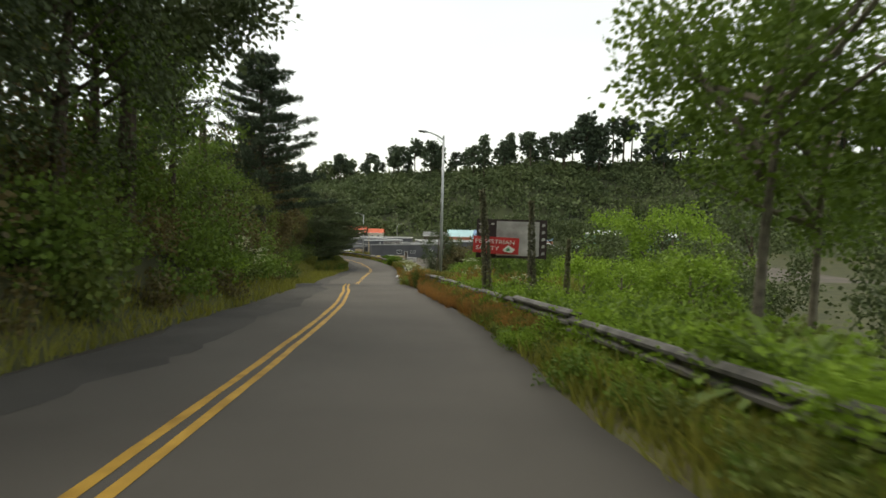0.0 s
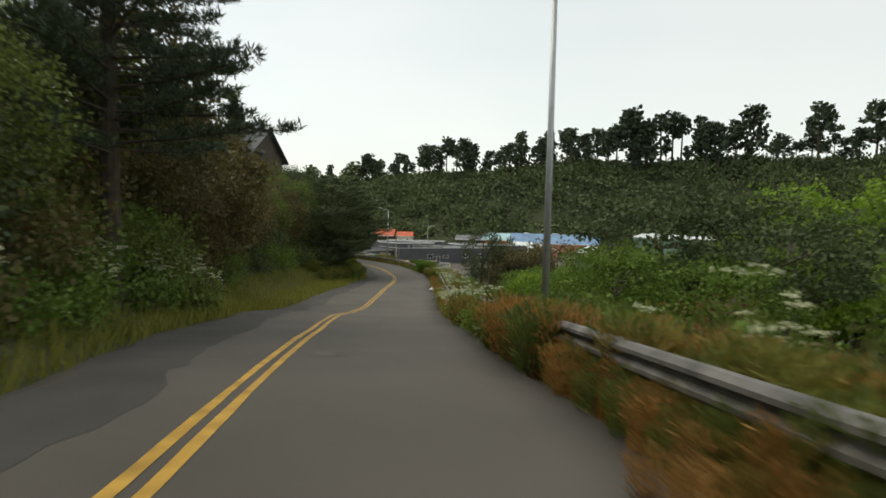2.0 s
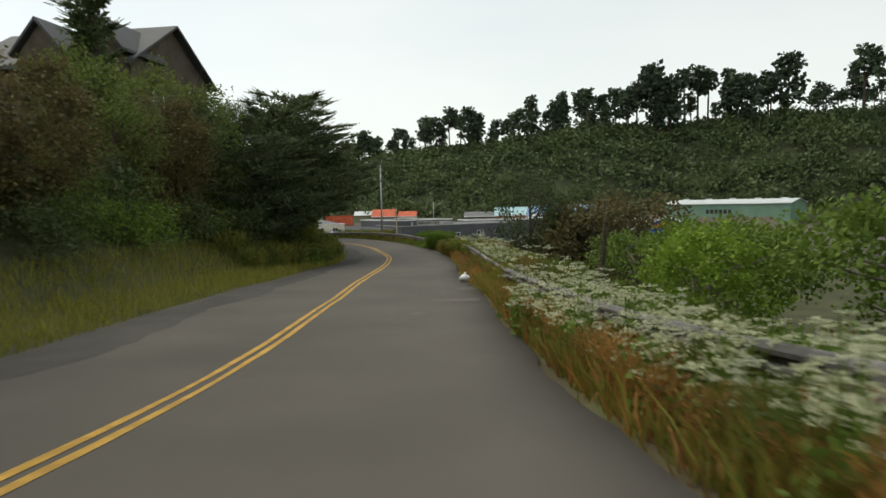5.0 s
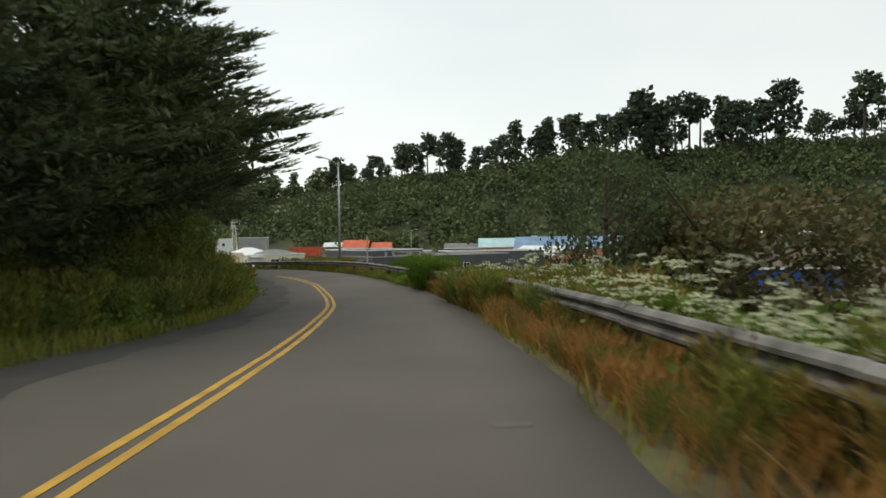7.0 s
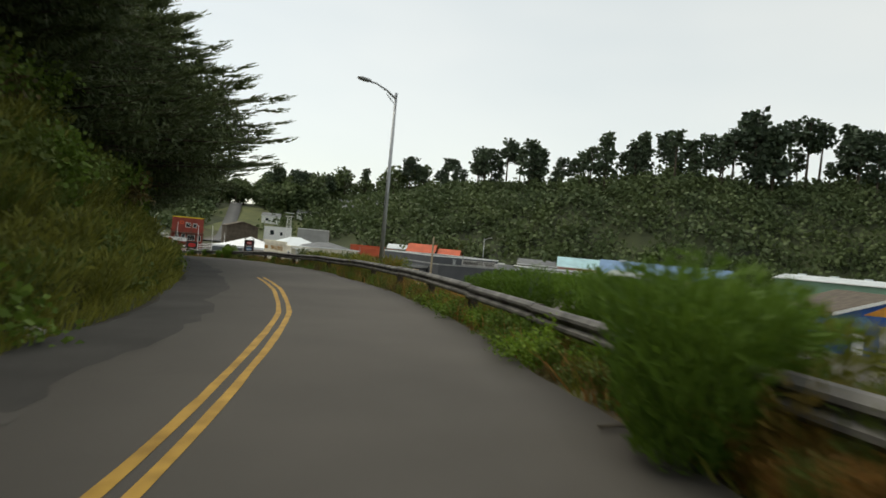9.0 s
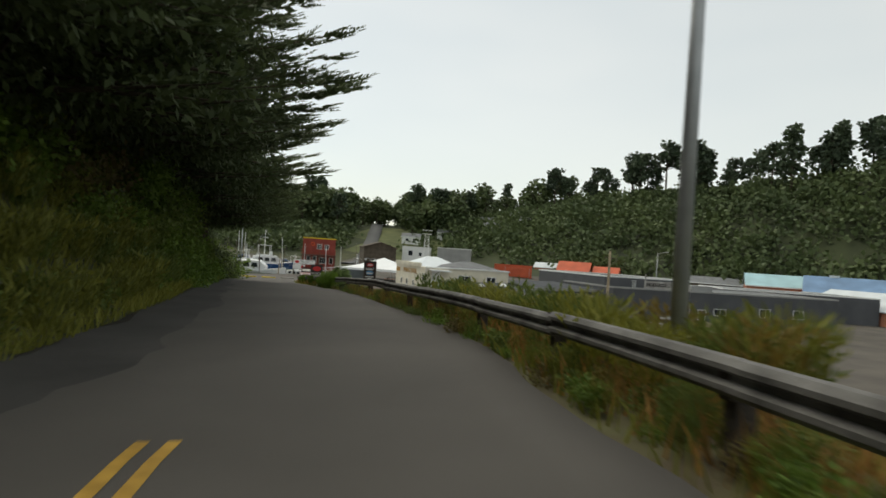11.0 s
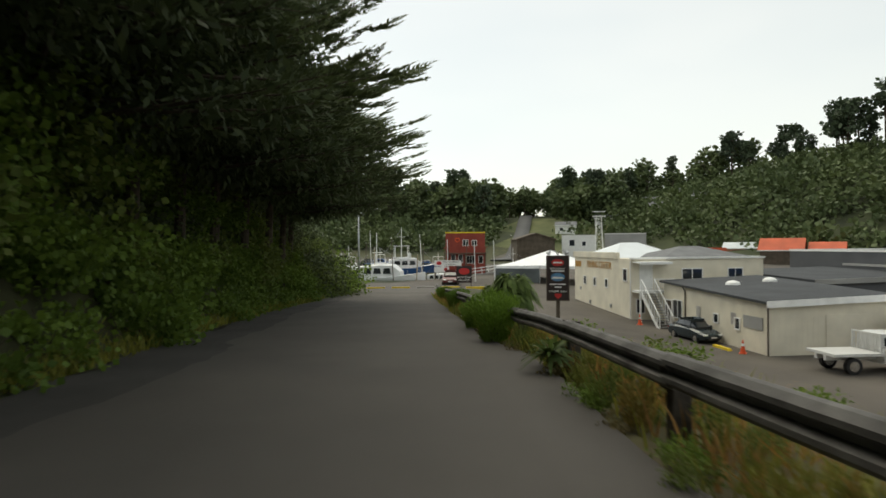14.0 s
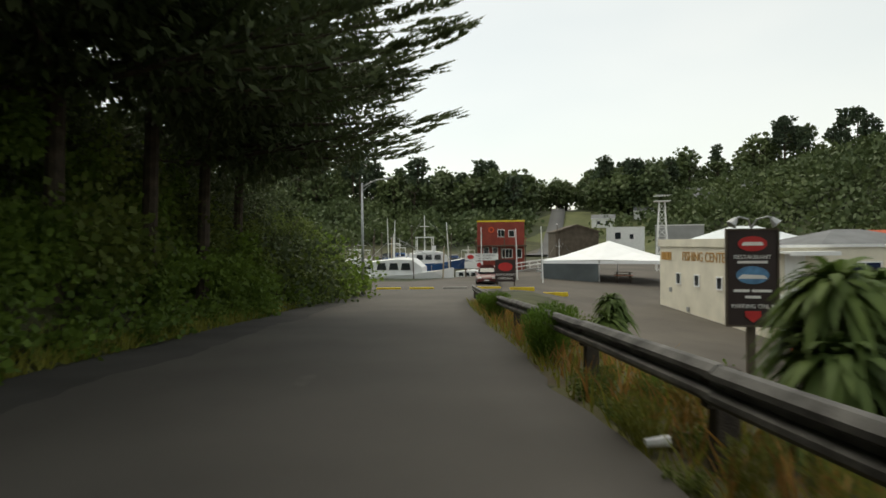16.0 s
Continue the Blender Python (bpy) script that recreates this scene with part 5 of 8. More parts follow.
house("low pale house among the yards", -40, 330, 0, 14, 8, 3.0, M_TERRA, M_ROOFPALE, "gable_x", 1.5)
house("low brown-roofed house by the slope", 8, 300, -6, 18, 8, 3.0, M_BROWN, M_ROOFGREY, "gable_x", 1.6)
house("long low dark building with small windows", -20, 262, -4, 22, 9, 3.4, M_DKGREY, M_ROOFGREY, "flat", wins=[("f", 4 + i * 4, 1.2, 1.6, 1.0, 0) for i in range(4)])
house("terracotta building with a pale teal roof", 18.2, 276.0, -6, 13, 11, 4.0, M_TERRA, M_TEAL, "gable_x", 2.6, 0.4, wins=[("f", 3, 1.4, 1.4, 1.0, 1), ("f", 8, 1.4, 1.4, 1.0, 1)])
house("long terracotta shed with a faded blue roof", 28.5, 268.0, -14, 34, 13, 3.6, M_TERRA, M_BLUE, "gable_x", 3.4, 0.4, vents=3)
house("gabled building with a weathered white and teal roof", 30.5, 226.0, 28, 11, 17, 2.6, M_TERRA, M_ROOFPALE, "gable_y", 2.6, 0.5, base=-9.6, wins=[("f", 3, 0.9, 1.2, 1.0, 0), ("f", 7, 0.9, 1.2, 1.0, 0)])
house("small grey shed with a white roof", 50, 232, 10, 8, 8, 2.4, M_GREY, M_ROOFPALE, "gable_y", 1.8, 0.4, base=-9.6)
house("small pale-roofed shed beside the yard", 60, 226, -10, 7, 7, 2.2, M_TERRA, M_TEAL, "gable_y", 1.4, 0.4, base=-9.6)
gw = house("large green metal warehouse with a white roof edge", 81, 281, -44, 42, 18, 7.0, M_GREEN, M_ROOFPALE, "gable_x", 1.3, 0.5, base=-9.4, vents=5, wins=[("f", 5, 3.6, 1.2, 1.0, 0), ("f", 9, 3.6, 1.2, 1.0, 0)])
bars = Geo()
for i in range(6):
    bars.box(15 + i * 1.5, -0.05, 3.6, 16.1 + i * 1.5, -0.01, 5.0)
part("lettering_bars", bars, M_INKBLACK, gw)

mu = house("blue painted building with a sunrise mural in its gable", 32.0, 157.6, -8, 11, 15, 4.0, M_MURAL, M_BROWN, "gable_y", 2.0, 0.5, base=-9.4, fascia=M_TRIM)
part("mural", Geo().slab([(2.4, 4.0), (9.0, 4.0), (5.6, 5.75)], -0.03, -0.008), M_SUNNY, mu, "orange and yellow sunrise painting")
part("mural_sun", Geo().slab([(4.4, 4.0), (6.8, 4.0), (6.5, 4.7), (5.6, 5.05), (4.7, 4.7)], -0.05, -0.032), M_KERB, mu)
part("mural_fish", Geo().slab([(0.3, 1.9), (1.0, 3.5), (2.6, 3.9), (3.4, 3.2), (2.4, 2.4), (1.4, 1.5)], -0.03, -0.008), M_SIGNBLUE, mu)
part("roll_door", Geo().box(4.0, -0.08, 0, 8.0, 0.0, 2.9).box(3.8, -0.12, 2.9, 8.2, 0, 3.1), M_SIGNPALE, mu, "pale roll-up door")
part("door", Geo().box(1.6, -0.06, 0, 2.6, 0, 2.2), M_TRIM, mu)
house("blue shed with a brown roof beside the mural", 43.5, 154.5, -8, 12, 12, 3.0, M_MURAL, M_BROWN, "gable_x", 2.4, 0.5, base=-9.4)

# red house by the water
rb = house("barn-red two-storey house with white windows by the docks", -70.1, 222.8, 26.5, 6.3, 6.5, 6.4, M_RED, M_ROOFGREY, "flat", base=-7.7, fascia=M_KERB,
           wins=[("f", 1.2, 1.7, 0.6, 1.2, 0), ("f", 2.4, 1.7, 0.6, 1.2, 0), ("f", 4.0, 1.6, 1.3, 1.1, 2), ("f", 5.6, 1.6, 0.6, 1.1, 0), ("f", 3.2, 4.4, 0.8, 0.9, 1), ("f", 4.6, 4.4, 0.7, 0.8, 0)])
part("balcony", Geo().box(-0.2, -1.3, 3.1, 6.6, 0, 3.25), M_BROWN, rb)
rl = Geo()
for i in range(14):
    rl.box(-0.15 + i * 0.5, -1.28, 3.25, -0.1 + i * 0.5, -1.23, 4.1)
rl.box(-0.2, -1.3, 4.1, 6.6, -1.22, 4.18)
part("railing", rl, M_RED, rb)
part("life_ring", Geo().loft([[(1.9 + math.cos(a) * (0.32 + 0.07 * math.cos(b)), -0.08 + 0.07 * math.sin(b), 5.3 + math.sin(a) * (0.32 + 0.07 * math.cos(b))) for b in np.linspace(0, 5.24, 6)] for a in np.linspace(0, 6.283, 17)], close=False), M_CONE, rb)
for x in (-0.1, 3.2, 6.4):
    part("post", Geo().tube([(x, -1.2, -1), (x, -1.2, 3.1)], 0.08, 6), M_BROWN, rb)

# hotel above the road
ho = house("brown shingled hotel with steep dark gables among the trees", -33.9, 93.0, -8, 12.5, 10, 6.5, M_BROWN, M_DKGREY, "gable_x", 3.2, 0.6, fascia=M_DKGREY, base=3.2,
           wins=[("f", 3, 3.4, 1.2, 1.3, 1), ("f", 9, 3.4, 1.2, 1.3, 1), ("r", 3, 3.4, 1.2, 1.3, 1)], group="hill buildings")
for gx0 in (5.0, 9.2):
    part("dormer", Geo().slab([(gx0, 5.2), (gx0 + 3.2, 5.2), (gx0 + 3.2, 7.0), (gx0 + 1.6, 8.8), (gx0, 7.0)], -0.8, 4.0), M_BROWN, ho)
    part("dormer_roof", Geo().slab([(gx0 - 0.4, 6.75), (gx0 + 1.6, 9.0), (gx0 + 3.6, 6.75), (gx0 + 3.6, 6.95), (gx0 + 1.6, 9.25), (gx0 - 0.4, 6.95)], -1.2, 4.0), M_DKGREY, ho)

# houses on the far hill
for x, y, a, l, mat in [(-96, 395, 10, 10, M_TRIM), (-82, 420, 5, 12, M_GREY), (-66, 415, -5, 9, M_TRIM), (-105, 372, 15, 8, M_TRIM), (-75, 398, 0, 9, M_SIGNPALE), (-58, 398, 12, 8, M_TRIM)]:
    house("small pale house on the far hillside", x, y, a, l, 7, 3.0, mat, M_ROOFGREY, "gable_x", 1.5, 0.3, group="hill houses", wins=[("f", l * 0.3, 1.0, 1.2, 1.2, 0), ("f", l * 0.7, 1.0, 1.2, 1.2, 0)])

# road that climbs the far hill
t = np.linspace(0, 1, 60)
fx, fy = np.interp(t, [0, 0.3, 0.65, 1], [-92, -106, -126, -156]), np.interp(t, [0, 0.3, 0.65, 1], [292, 335, 392, 470])
dx, dy = np.gradient(fx), np.gradient(fy)
nl = np.hypot(dx, dy)
v = []
for o in (-2.8, 2.8):
    px, py = fx + dy / nl * o, fy - dx / nl * o
    v.append(np.stack([px, py, ground_z(fx, fy) + 0.5], 1))
for o in (-2.8, 2.8):
    px, py = fx + dy / nl * o, fy - dx / nl * o
    v.append(np.stack([px, py, ground_z(fx, fy) - 2], 1))
i = np.arange(59)
tagged(new("far_road", quick_mesh("far_road", np.concatenate(v), np.zeros((0, 3), int), np.concatenate([np.stack([i, i + 60, i + 61, i + 1], 1), np.stack([i, i + 1, i + 121, i + 120], 1), np.stack([i + 61, i + 60, i + 180, i + 181], 1)]), [M_FARROAD])),
       "grey road climbing the far hillside", "road", kind="structure")

# ---- planting ----
# the bank to the left
for s0, u, kinds, k in [(-14, -11, oak, 1.1), (-4, -9.5, oak_rusty, 1.15), (7, -10.0, oak, 1.0), (13, -9.5, oak, 0.9), (11, -7.6, oak[0], 0.6), (15, -7.6, oak[0], 0.66), (18, -8.0, oak_mid, 0.9), (24, -7.8, oak_mid, 0.85), (29, -7.6, oak_mid, 0.6), (20, -7.9, oak_high, 1.1), (12.5, -7.8, oak_high, 1.15), (7, -8.2, oak_high, 1.1), (133, -9.5, oak_high, 0.85), (147, -9.5, oak_high, 0.85), (160, -9.5, oak_high, 0.85), (39.0, -6.9, nearpine, 1.0), (34, -11.5, nearpine, 0.8), (41, -9.5, oak, 0.75), (34, -7.0, oak, 0.5),
                        (44, -10.0, oak_rusty, 1.1), (50, -11.5, oak_rusty, 1.1), (57, -11.8, oak_rusty, 1.15), (62, -13, oak_rusty, 1.05), (60, -16, oak, 1.1), (68, -13.5, oak, 0.6), (74, -13.5, oak_rusty, 0.7), (80, -13, oak, 0.6), (86, -12.5, oak, 0.58), (91, -11.5, oak, 0.5),
                        (20, -17, oak, 1.2), (2, -18, oak, 1.2), (84, -12.8, oak_rusty, 0.7), (89.5, -13.2, oak_rusty, 0.6), (185, -11, oak[0], 0.9), (191, -12, oak[0], 0.85), (197, -13, oak[0], 0.8), (190, -17, oak_mid, 0.9), (198, -16, oak_mid, 0.8), (98, -12.6, oak[0], 0.25), (104, -12.6, oak[0], 0.31), (110, -12.6, oak[0], 0.40), (116, -12.6, oak[0], 0.47), (122, -12.6, oak[0], 0.52), (128, -12.6, oak[0], 0.52), (134, -12.6, oak[0], 0.52), (140, -12.6, oak[0], 0.52), (146, -12.6, oak[0], 0.52), (152, -12.6, oak[0], 0.52), (158, -12.6, oak[0], 0.52), (164, -12.6, oak[0], 0.52), (170, -12.6, oak[0], 0.52), (176, -12.6, oak[0], 0.52), (183, -12.6, oak[0], 0.50)]:
    at_line(kinds, s0, u, k * PR.uniform(0.92, 1.06))
for s0, u, k, i in [(88.5, -9.4, 0.8, 2), (93, -8.9, 1.06, 2), (97.5, -8.7, 1.15, 2), (102, -9.6, 0.86, 2), (107, -10.1, 0.84, 2), (112, -10.2, 0.84, 2), (117, -9.8, 0.9, 2), (122, -9.6, 0.8, 1), (127, -8.6, 1.02, 0), (132, -8.2, 1.04, 1), (137, -8.0, 1.04, 0),
                    (142, -8.0, 1.05, 0), (147, -8.0, 1.08, 1), (151, -8.4, 1.08, 0), (155.5, -8.2, 1.05, 1), (160, -8.0, 1.02, 0), (163.5, -8.0, 1.0, 1), (167, -8.0, 1.02, 0), (170.5, -7.8, 1.0, 1), (174, -7.6, 1.02, 0), (178, -7.8, 1.0, 1), (183, -8.4, 0.98, 0)]:
    p = on_line(s0, u)[0]
    lift = p[2] + (3.3 if s0 < 156 else 3.7) - gz(p[0], p[1]) if s0 > 120 else 0.0
    put(cyp[i], p[0], p[1], k, turn=heading(s0) + PR.uniform(-22, 22), dz=lift)
for s0 in np.arange(-16, 96, 2.1):
    e, vg = along(s0, LFT), along(s0, VERGE)
    for row, (off, lo, hi) in enumerate(((0.9, 0.7, 1.1), (2.2, 1.2, 1.7), (4.0, 1.6, 2.3), (6.2, 1.8, 2.6))):
        if (s0 > 44 and row == 0) or (row == 3 and PR.uniform() < 0.5):
            continue
        kinds = (shrub_mid, shrub_mid, shrub_olive, shrub_bright, shrub_rusty)[PR.integers(5)] if row < 2 else (shrub_mid, shrub_dark, shrub_olive, shrub_rusty)[PR.integers(4)]
        if row:
            kinds = tall_shrub
        if s0 < 44:
            vg, off = vg * 0.3, off - 0.35
        where = (s0 + PR.uniform(-0.8, 0.8), e - vg - off - PR.uniform(0, 0.8), PR.uniform(lo, hi))
        if row < 2:
            at_line(kinds, *where, r=PR, dz=-0.15)
        else:
            spot_line(kinds, *where, dz=-0.15, r=PR)
for s0 in np.arange(84, 146, 0.85):
    for off in (0.45, 1.3, 2.3, 3.4):
        spot_line(bankweed, s0 + PR.uniform(-0.4, 0.4), along(s0, LFT) - off - PR.uniform(0, 0.6) - (along(s0, VERGE) * 0.5 if s0 < 92 else 0), PR.uniform(0.5, 0.85), r=PR)
for s0 in np.arange(88, 214, 1.6):
    e = along(s0, LFT)
    for row, off in enumerate((0.6, 1.6, 2.8, 4.4)):
        if (s0 < 96 and row > 1) or (s0 < 143 and row < 2 and PR.uniform() < 0.75):
            continue
        kinds = creeper if (s0 > 143 and row < 3) else (shrub_olive, shrub_olive, shrub_mid, shrub_rusty)[PR.integers(4)]
        where = (s0 + PR.uniform(-0.6, 0.6), e - off - PR.uniform(0, 0.6), PR.uniform(0.95, 1.45) * (0.72 if s0 < 143 and row < 2 else 1))
        if row in (0, 1) and s0 > 143:
            at_line(kinds, *where, r=PR, dz=-0.3)
        else:
            spot_line(kinds, *where, dz=-0.2, r=PR)
for s0 in np.arange(143, 194, 1.5):
    for off, up in ((1.2, 0.55), (2.1, 1.5), (2.9, 2.5)):
        spot_line((creeper, creeper, shrub_olive)[PR.integers(3)], s0 + PR.uniform(-0.6, 0.6), along(s0, LFT) - off - PR.uniform(0, 0.4), PR.uniform(1.05, 1.4), dz=up, r=PR)
for s0 in np.arange(120, 190, 1.5):
    for off, up, k in ((3.4, 3.2, 1.6), (4.4, 4.4, 1.8), (5.6, 5.6, 2.0)):
        if s0 > 140 or off > 4:
            p = on_line(s0 + PR.uniform(-0.6, 0.6), along(s0, LFT) - off - PR.uniform(0, 0.5))[0]
            spot([tall_shrub[3], shrub_dark[0], shrub_dark[1]], p[0], p[1], k * PR.uniform(0.85, 1.15), p[2] + up - 1.2 - gz(p[0], p[1]), PR)
for s0, u in [(36, -6.2), (38, -6.6), (41, -6.4), (43, -7.2), (46, -7.6), (48, -8.2), (33, -6.0), (52, -9.0), (39.5, -7.4), (44.5, -8.4), (28, -5.6), (26, -5.4)]:
    for _ in range(2):
        at_line(hemlock, s0 + PR.uniform(-0.7, 0.7), u + PR.uniform(-0.5, 0.4), PR.uniform(0.8, 1.15), r=PR)

# the side towards the harbour
for s0, u, k in [(10.5, 6.2, 1.0), (8.2, 8.2, 1.1), (13.5, 9.5, 1.05), (4.5, 8.5, 0.95)]:
    at_line(airy, s0, u, k)
for x, y, kinds, h, top in [(11.2, 50.5, cedar, 7.5, 4.7), (14.5, 48, cedar, 7.5, 4.2), (7.6, 46, umbrella, 5.2, 1.9), (11, 44, umbrella, 5.2, 1.5), (20, 55, tallbright, 13, 6.0), (24.5, 52, tallbright, 13, 6.6), (9.5, 58, umbrella, 5.2, 0.1), (14, 60, umbrella, 5.2, 0.6), (17, 56, umbrella, 5.2, 1.6), (12, 66, umbrella, 5.2, -0.4),
                          (17, 64, umbrella, 5.2, 0.3), (21, 60, umbrella, 5.2, 1.2), (9.5, 27, brighttree, 4.6, 2.7), (12.5, 30, brighttree, 4.6, 2.4), (10.5, 17.5, brighttree, 4.6, 3.4), (-17.5, 78, oak[1:], 9, 7.7), (-15.6, 84, oak[1:], 9, 8.0), (7.5, 70, brighttree, 4.6, -1.1), (10, 74, umbrella, 5.2, -1.2), (12.5, 78, umbrella, 5.2, -1.3),
                          (8.5, 79.5, umbrella, 5.2, -1.9), (15, 84, brighttree, 4.6, -1.5), (17, 66, darktree, 8, 1.5), (24, 72, darktree, 8, 3.5), (31, 80, darktree, 8, 5), (33, 68, darktree, 8, 5.5), (26, 57, darktree, 8, 5.0), (38, 62, darktree, 8, 7.0),
                          (12.6, 99, brownbush, 5, 0.9), (9.6, 95, brownbush, 5, 0.2), (44, 96, darktree, 8, 2.0), (23, 44, umbrella, 5.2, 2.4), (18, 30, darktree, 8, 4.0), (16, 12, darktree, 8, 6.0), (22, 20, darktree, 8, 7.0)]:
    put(kinds, x, y, max(0.35, (top - gz(x, y)) / h), r=PR)
for s0 in np.arange(-14, 94, 1.3):
    e = along(s0, RAIL)
    for off, lo, hi in ((0.55, 0.4, 0.65), (1.6, 0.5, 0.9), (3.2, 0.7, 1.2), (5.5, 0.9, 1.4)):
        if off < 1 and PR.uniform() < (0.45 if s0 < 60 else 0.7):
            continue
        if s0 > 42 and off > 3 and PR.uniform() < 0.4:
            continue
        kinds = (shrub_bright, shrub_bright, shrub_mid, shrub_olive)[PR.integers(4)] if s0 < 24 else (shrub_olive, shrub_rusty, shrub_mid, weed)[PR.integers(4)] if s0 < 45 else (shrub_mid, shrub_olive, shrub_olive, shrub_rusty)[PR.integers(4)]
        where = (s0 + PR.uniform(-0.5, 0.5), e + off + PR.uniform(-0.2, 0.7), PR.uniform(lo, hi))
        if off < 3:
            at_line(kinds, *where, r=PR, dz=-0.1)
        else:
            spot_line(kinds, *where, dz=-0.1, r=PR)
for s0 in np.arange(40, 99, 0.6):
    n = 2 if 56 < s0 < 76 else 1
    for _ in range(n):
        at_line(hemlock, s0 + PR.uniform(-0.4, 0.4), along(s0, RAIL) + PR.choice([-0.5 if s0 < 68 else 0.5, 0.4, 1.2, 2.2, 3.2]) + PR.uniform(-0.3, 0.3), PR.uniform(0.5, 0.9), r=PR)
for s0 in np.arange(74, 96, 0.85):
    at_line(hemlock, s0 + PR.uniform(-0.3, 0.3), along(s0, RAIL) + PR.uniform(0.2, 2.8), PR.uniform(0.75, 1.1), r=PR)
for s0 in np.arange(122, 136, 0.5):
    at_line((weed, bankweed)[PR.integers(2)], s0, along(s0, RAIL) + PR.uniform(0.4, 1.2), PR.uniform(0.5, 0.75), r=PR)
    spot_line((weed, bankweed)[PR.integers(2)], s0, along(s0, RAIL) + PR.uniform(1.2, 3.0), PR.uniform(0.5, 0.75), r=PR)
for s0, u in [(24, 5.5), (30, 4.6), (27, 6.5), (35, 5.0)]:
    at_line(hemlock, s0, u, PR.uniform(0.9, 1.2), r=PR)
for s0, u, k in [(5.7, 3.7, 1.6), (4.7, 4.2, 1.4), (14.5, 3.7, 0.95), (19.5, 3.6, 0.9), (11.5, 4.4, 0.9), (151.0, 2.0, 0.62), (151.6, 2.2, 0.55)]:
    at_line(rosette, s0, u, k, r=PR, dz=0.35 if s0 < 150 else 0.3)
for s0, u, k in [(163.2, 3.05, 1.15), (163.5, 3.6, 1.1), (171, 3.3, 0.85)]:
    for up, w, sh in ((1.35, 0.8, 0.0), (1.0, 1.0, 0.2), (0.8, 0.95, -0.22), (0.45, 0.95, 0.15), (0.15, 0.85, -0.1)):
        at_line(droopy, s0 + sh, u + sh * 0.6, k * w, r=PR, dz=up if s0 < 170 else up * 0.7)
for s0, u, k in [(185.5, -7.6, 2.0), (188.5, -7.4, 2.3), (191.5, -7.3, 2.4), (194.5, -7.2, 2.4), (197.5, -7.3, 2.2), (190, -9.4, 2.6), (195, -9.6, 2.6)]:
    at_line(tall_shrub[1], s0, u, k, r=PR, dz=-0.2)
for s0, u, k in [(186, -8.6, 2.9), (189.5, -8.4, 3.1), (193, -8.2, 3.3), (196.5, -8.1, 3.3), (199.5, -8.4, 2.9)]:
    at_line(tall_shrub[3 if s0 < 192 else 0], s0, u, k, r=PR, dz=-0.2)
# dark undergrowth between the trunks under the cypresses
for s0 in np.arange(143, 187, 2.6):
    at_line(oak[0] if s0 > 156 else oak_mid, s0 + PR.uniform(-0.4, 0.4), -9.8 + PR.uniform(-0.5, 0.5), PR.uniform(0.40, 0.48) * (1 if s0 > 156 else 1.3), r=PR)
for s0 in np.arange(143, 155, 1.7):
    at_line(tall_shrub[:3], s0, -7.4 + PR.uniform(-0.4, 0.3), PR.uniform(1.9, 2.5), r=PR, dz=0.3)
for s0, u, k in [(18.65, 2.95, 1.4), (21.2, 5.0, 1.5), (20.5, 6.0, 1.1), (73, 6.0, 1.3), (27, -7.4, 2.0)]:
    at_line(spike, s0, u, k, r=PR, tilt=3)
for s0, u, k in [(100.4, 2.35, 1.0), (101.2, 2.75, 0.9), (100.7, 3.0, 0.85), (108, 3.7, 0.85), (106.5, 4.2, 0.9), (104.6, 3.7, 0.8), (110.5, 3.9, 0.75), (112.6, 4.0, 0.6), (103.2, 4.2, 0.9), (155.5, 1.78, 0.74), (156.1, 1.95, 0.6), (159.0, 1.62, 0.5), (168.5, 1.6, 0.55), (169.5, 1.9, 0.6), (178, 1.5, 0.6), (182, 1.4, 0.5), (144, 3.2, 0.45)]:
    at_line(fennel, s0, u, k, r=PR)
for s0 in np.arange(94, 182, 1.6):
    e = along(s0, RAIL)
    for off, lo, hi in ((0.9, 0.22, 0.42), (2.4, 0.3, 0.55), (4.5, 0.3, 0.6)):
        if s0 > 124 and PR.uniform() < 0.5:
            continue
        spot_line((shrub_mid, shrub_olive, shrub_rusty)[PR.integers(3)], s0 + PR.uniform(-0.6, 0.6), e + off + PR.uniform(-0.3, 0.5), PR.uniform(lo, hi), dz=-0.05, r=PR)

for s0 in np.arange(42, 100, 0.7):
    if 64.5 < s0 < 71.5 or 80.5 < s0 < 84 or 93.5 < s0 < 98.5:
        continue
    at_line((shrub_olive, shrub_rusty, shrub_mid)[PR.integers(3)], s0 + PR.uniform(-0.3, 0.3), along(s0, RAIL) + (PR.uniform(-0.45, 0.3) if s0 < 62 else PR.uniform(0.1, 0.5)), PR.uniform(0.34, 0.56), r=PR, dz=-0.05)
for s0 in np.concatenate([np.arange(71.6, 80.5, 0.32), np.arange(84, 94, 0.28), np.arange(98.5, 101, 0.4), np.arange(44, 64, 0.7)]):
    at_line(weed, s0 + PR.uniform(-0.2, 0.2), along(s0, RAIL) + (PR.uniform(-0.2, 0.3) if 73 < s0 < 79 else PR.uniform(-0.5, 0.4) if s0 < 80 else PR.uniform(-0.12, 0.5)), PR.uniform(0.40, 0.58), r=PR)
    if s0 > 71:
        spot_line(weed, s0 + PR.uniform(-0.3, 0.3), along(s0, RAIL) + PR.uniform(0.4, 2.4), PR.uniform(0.5, 0.8), r=PR)
for s0 in np.arange(25, 46, 0.42):
    at_line(weed, s0 + PR.uniform(-0.2, 0.2), along(s0, RAIL) + PR.choice([-0.5 if s0 > 32 else 0.6, 0.4, 0.9, 1.6]) + PR.uniform(-0.2, 0.2), PR.uniform(0.36, 0.6), r=PR)
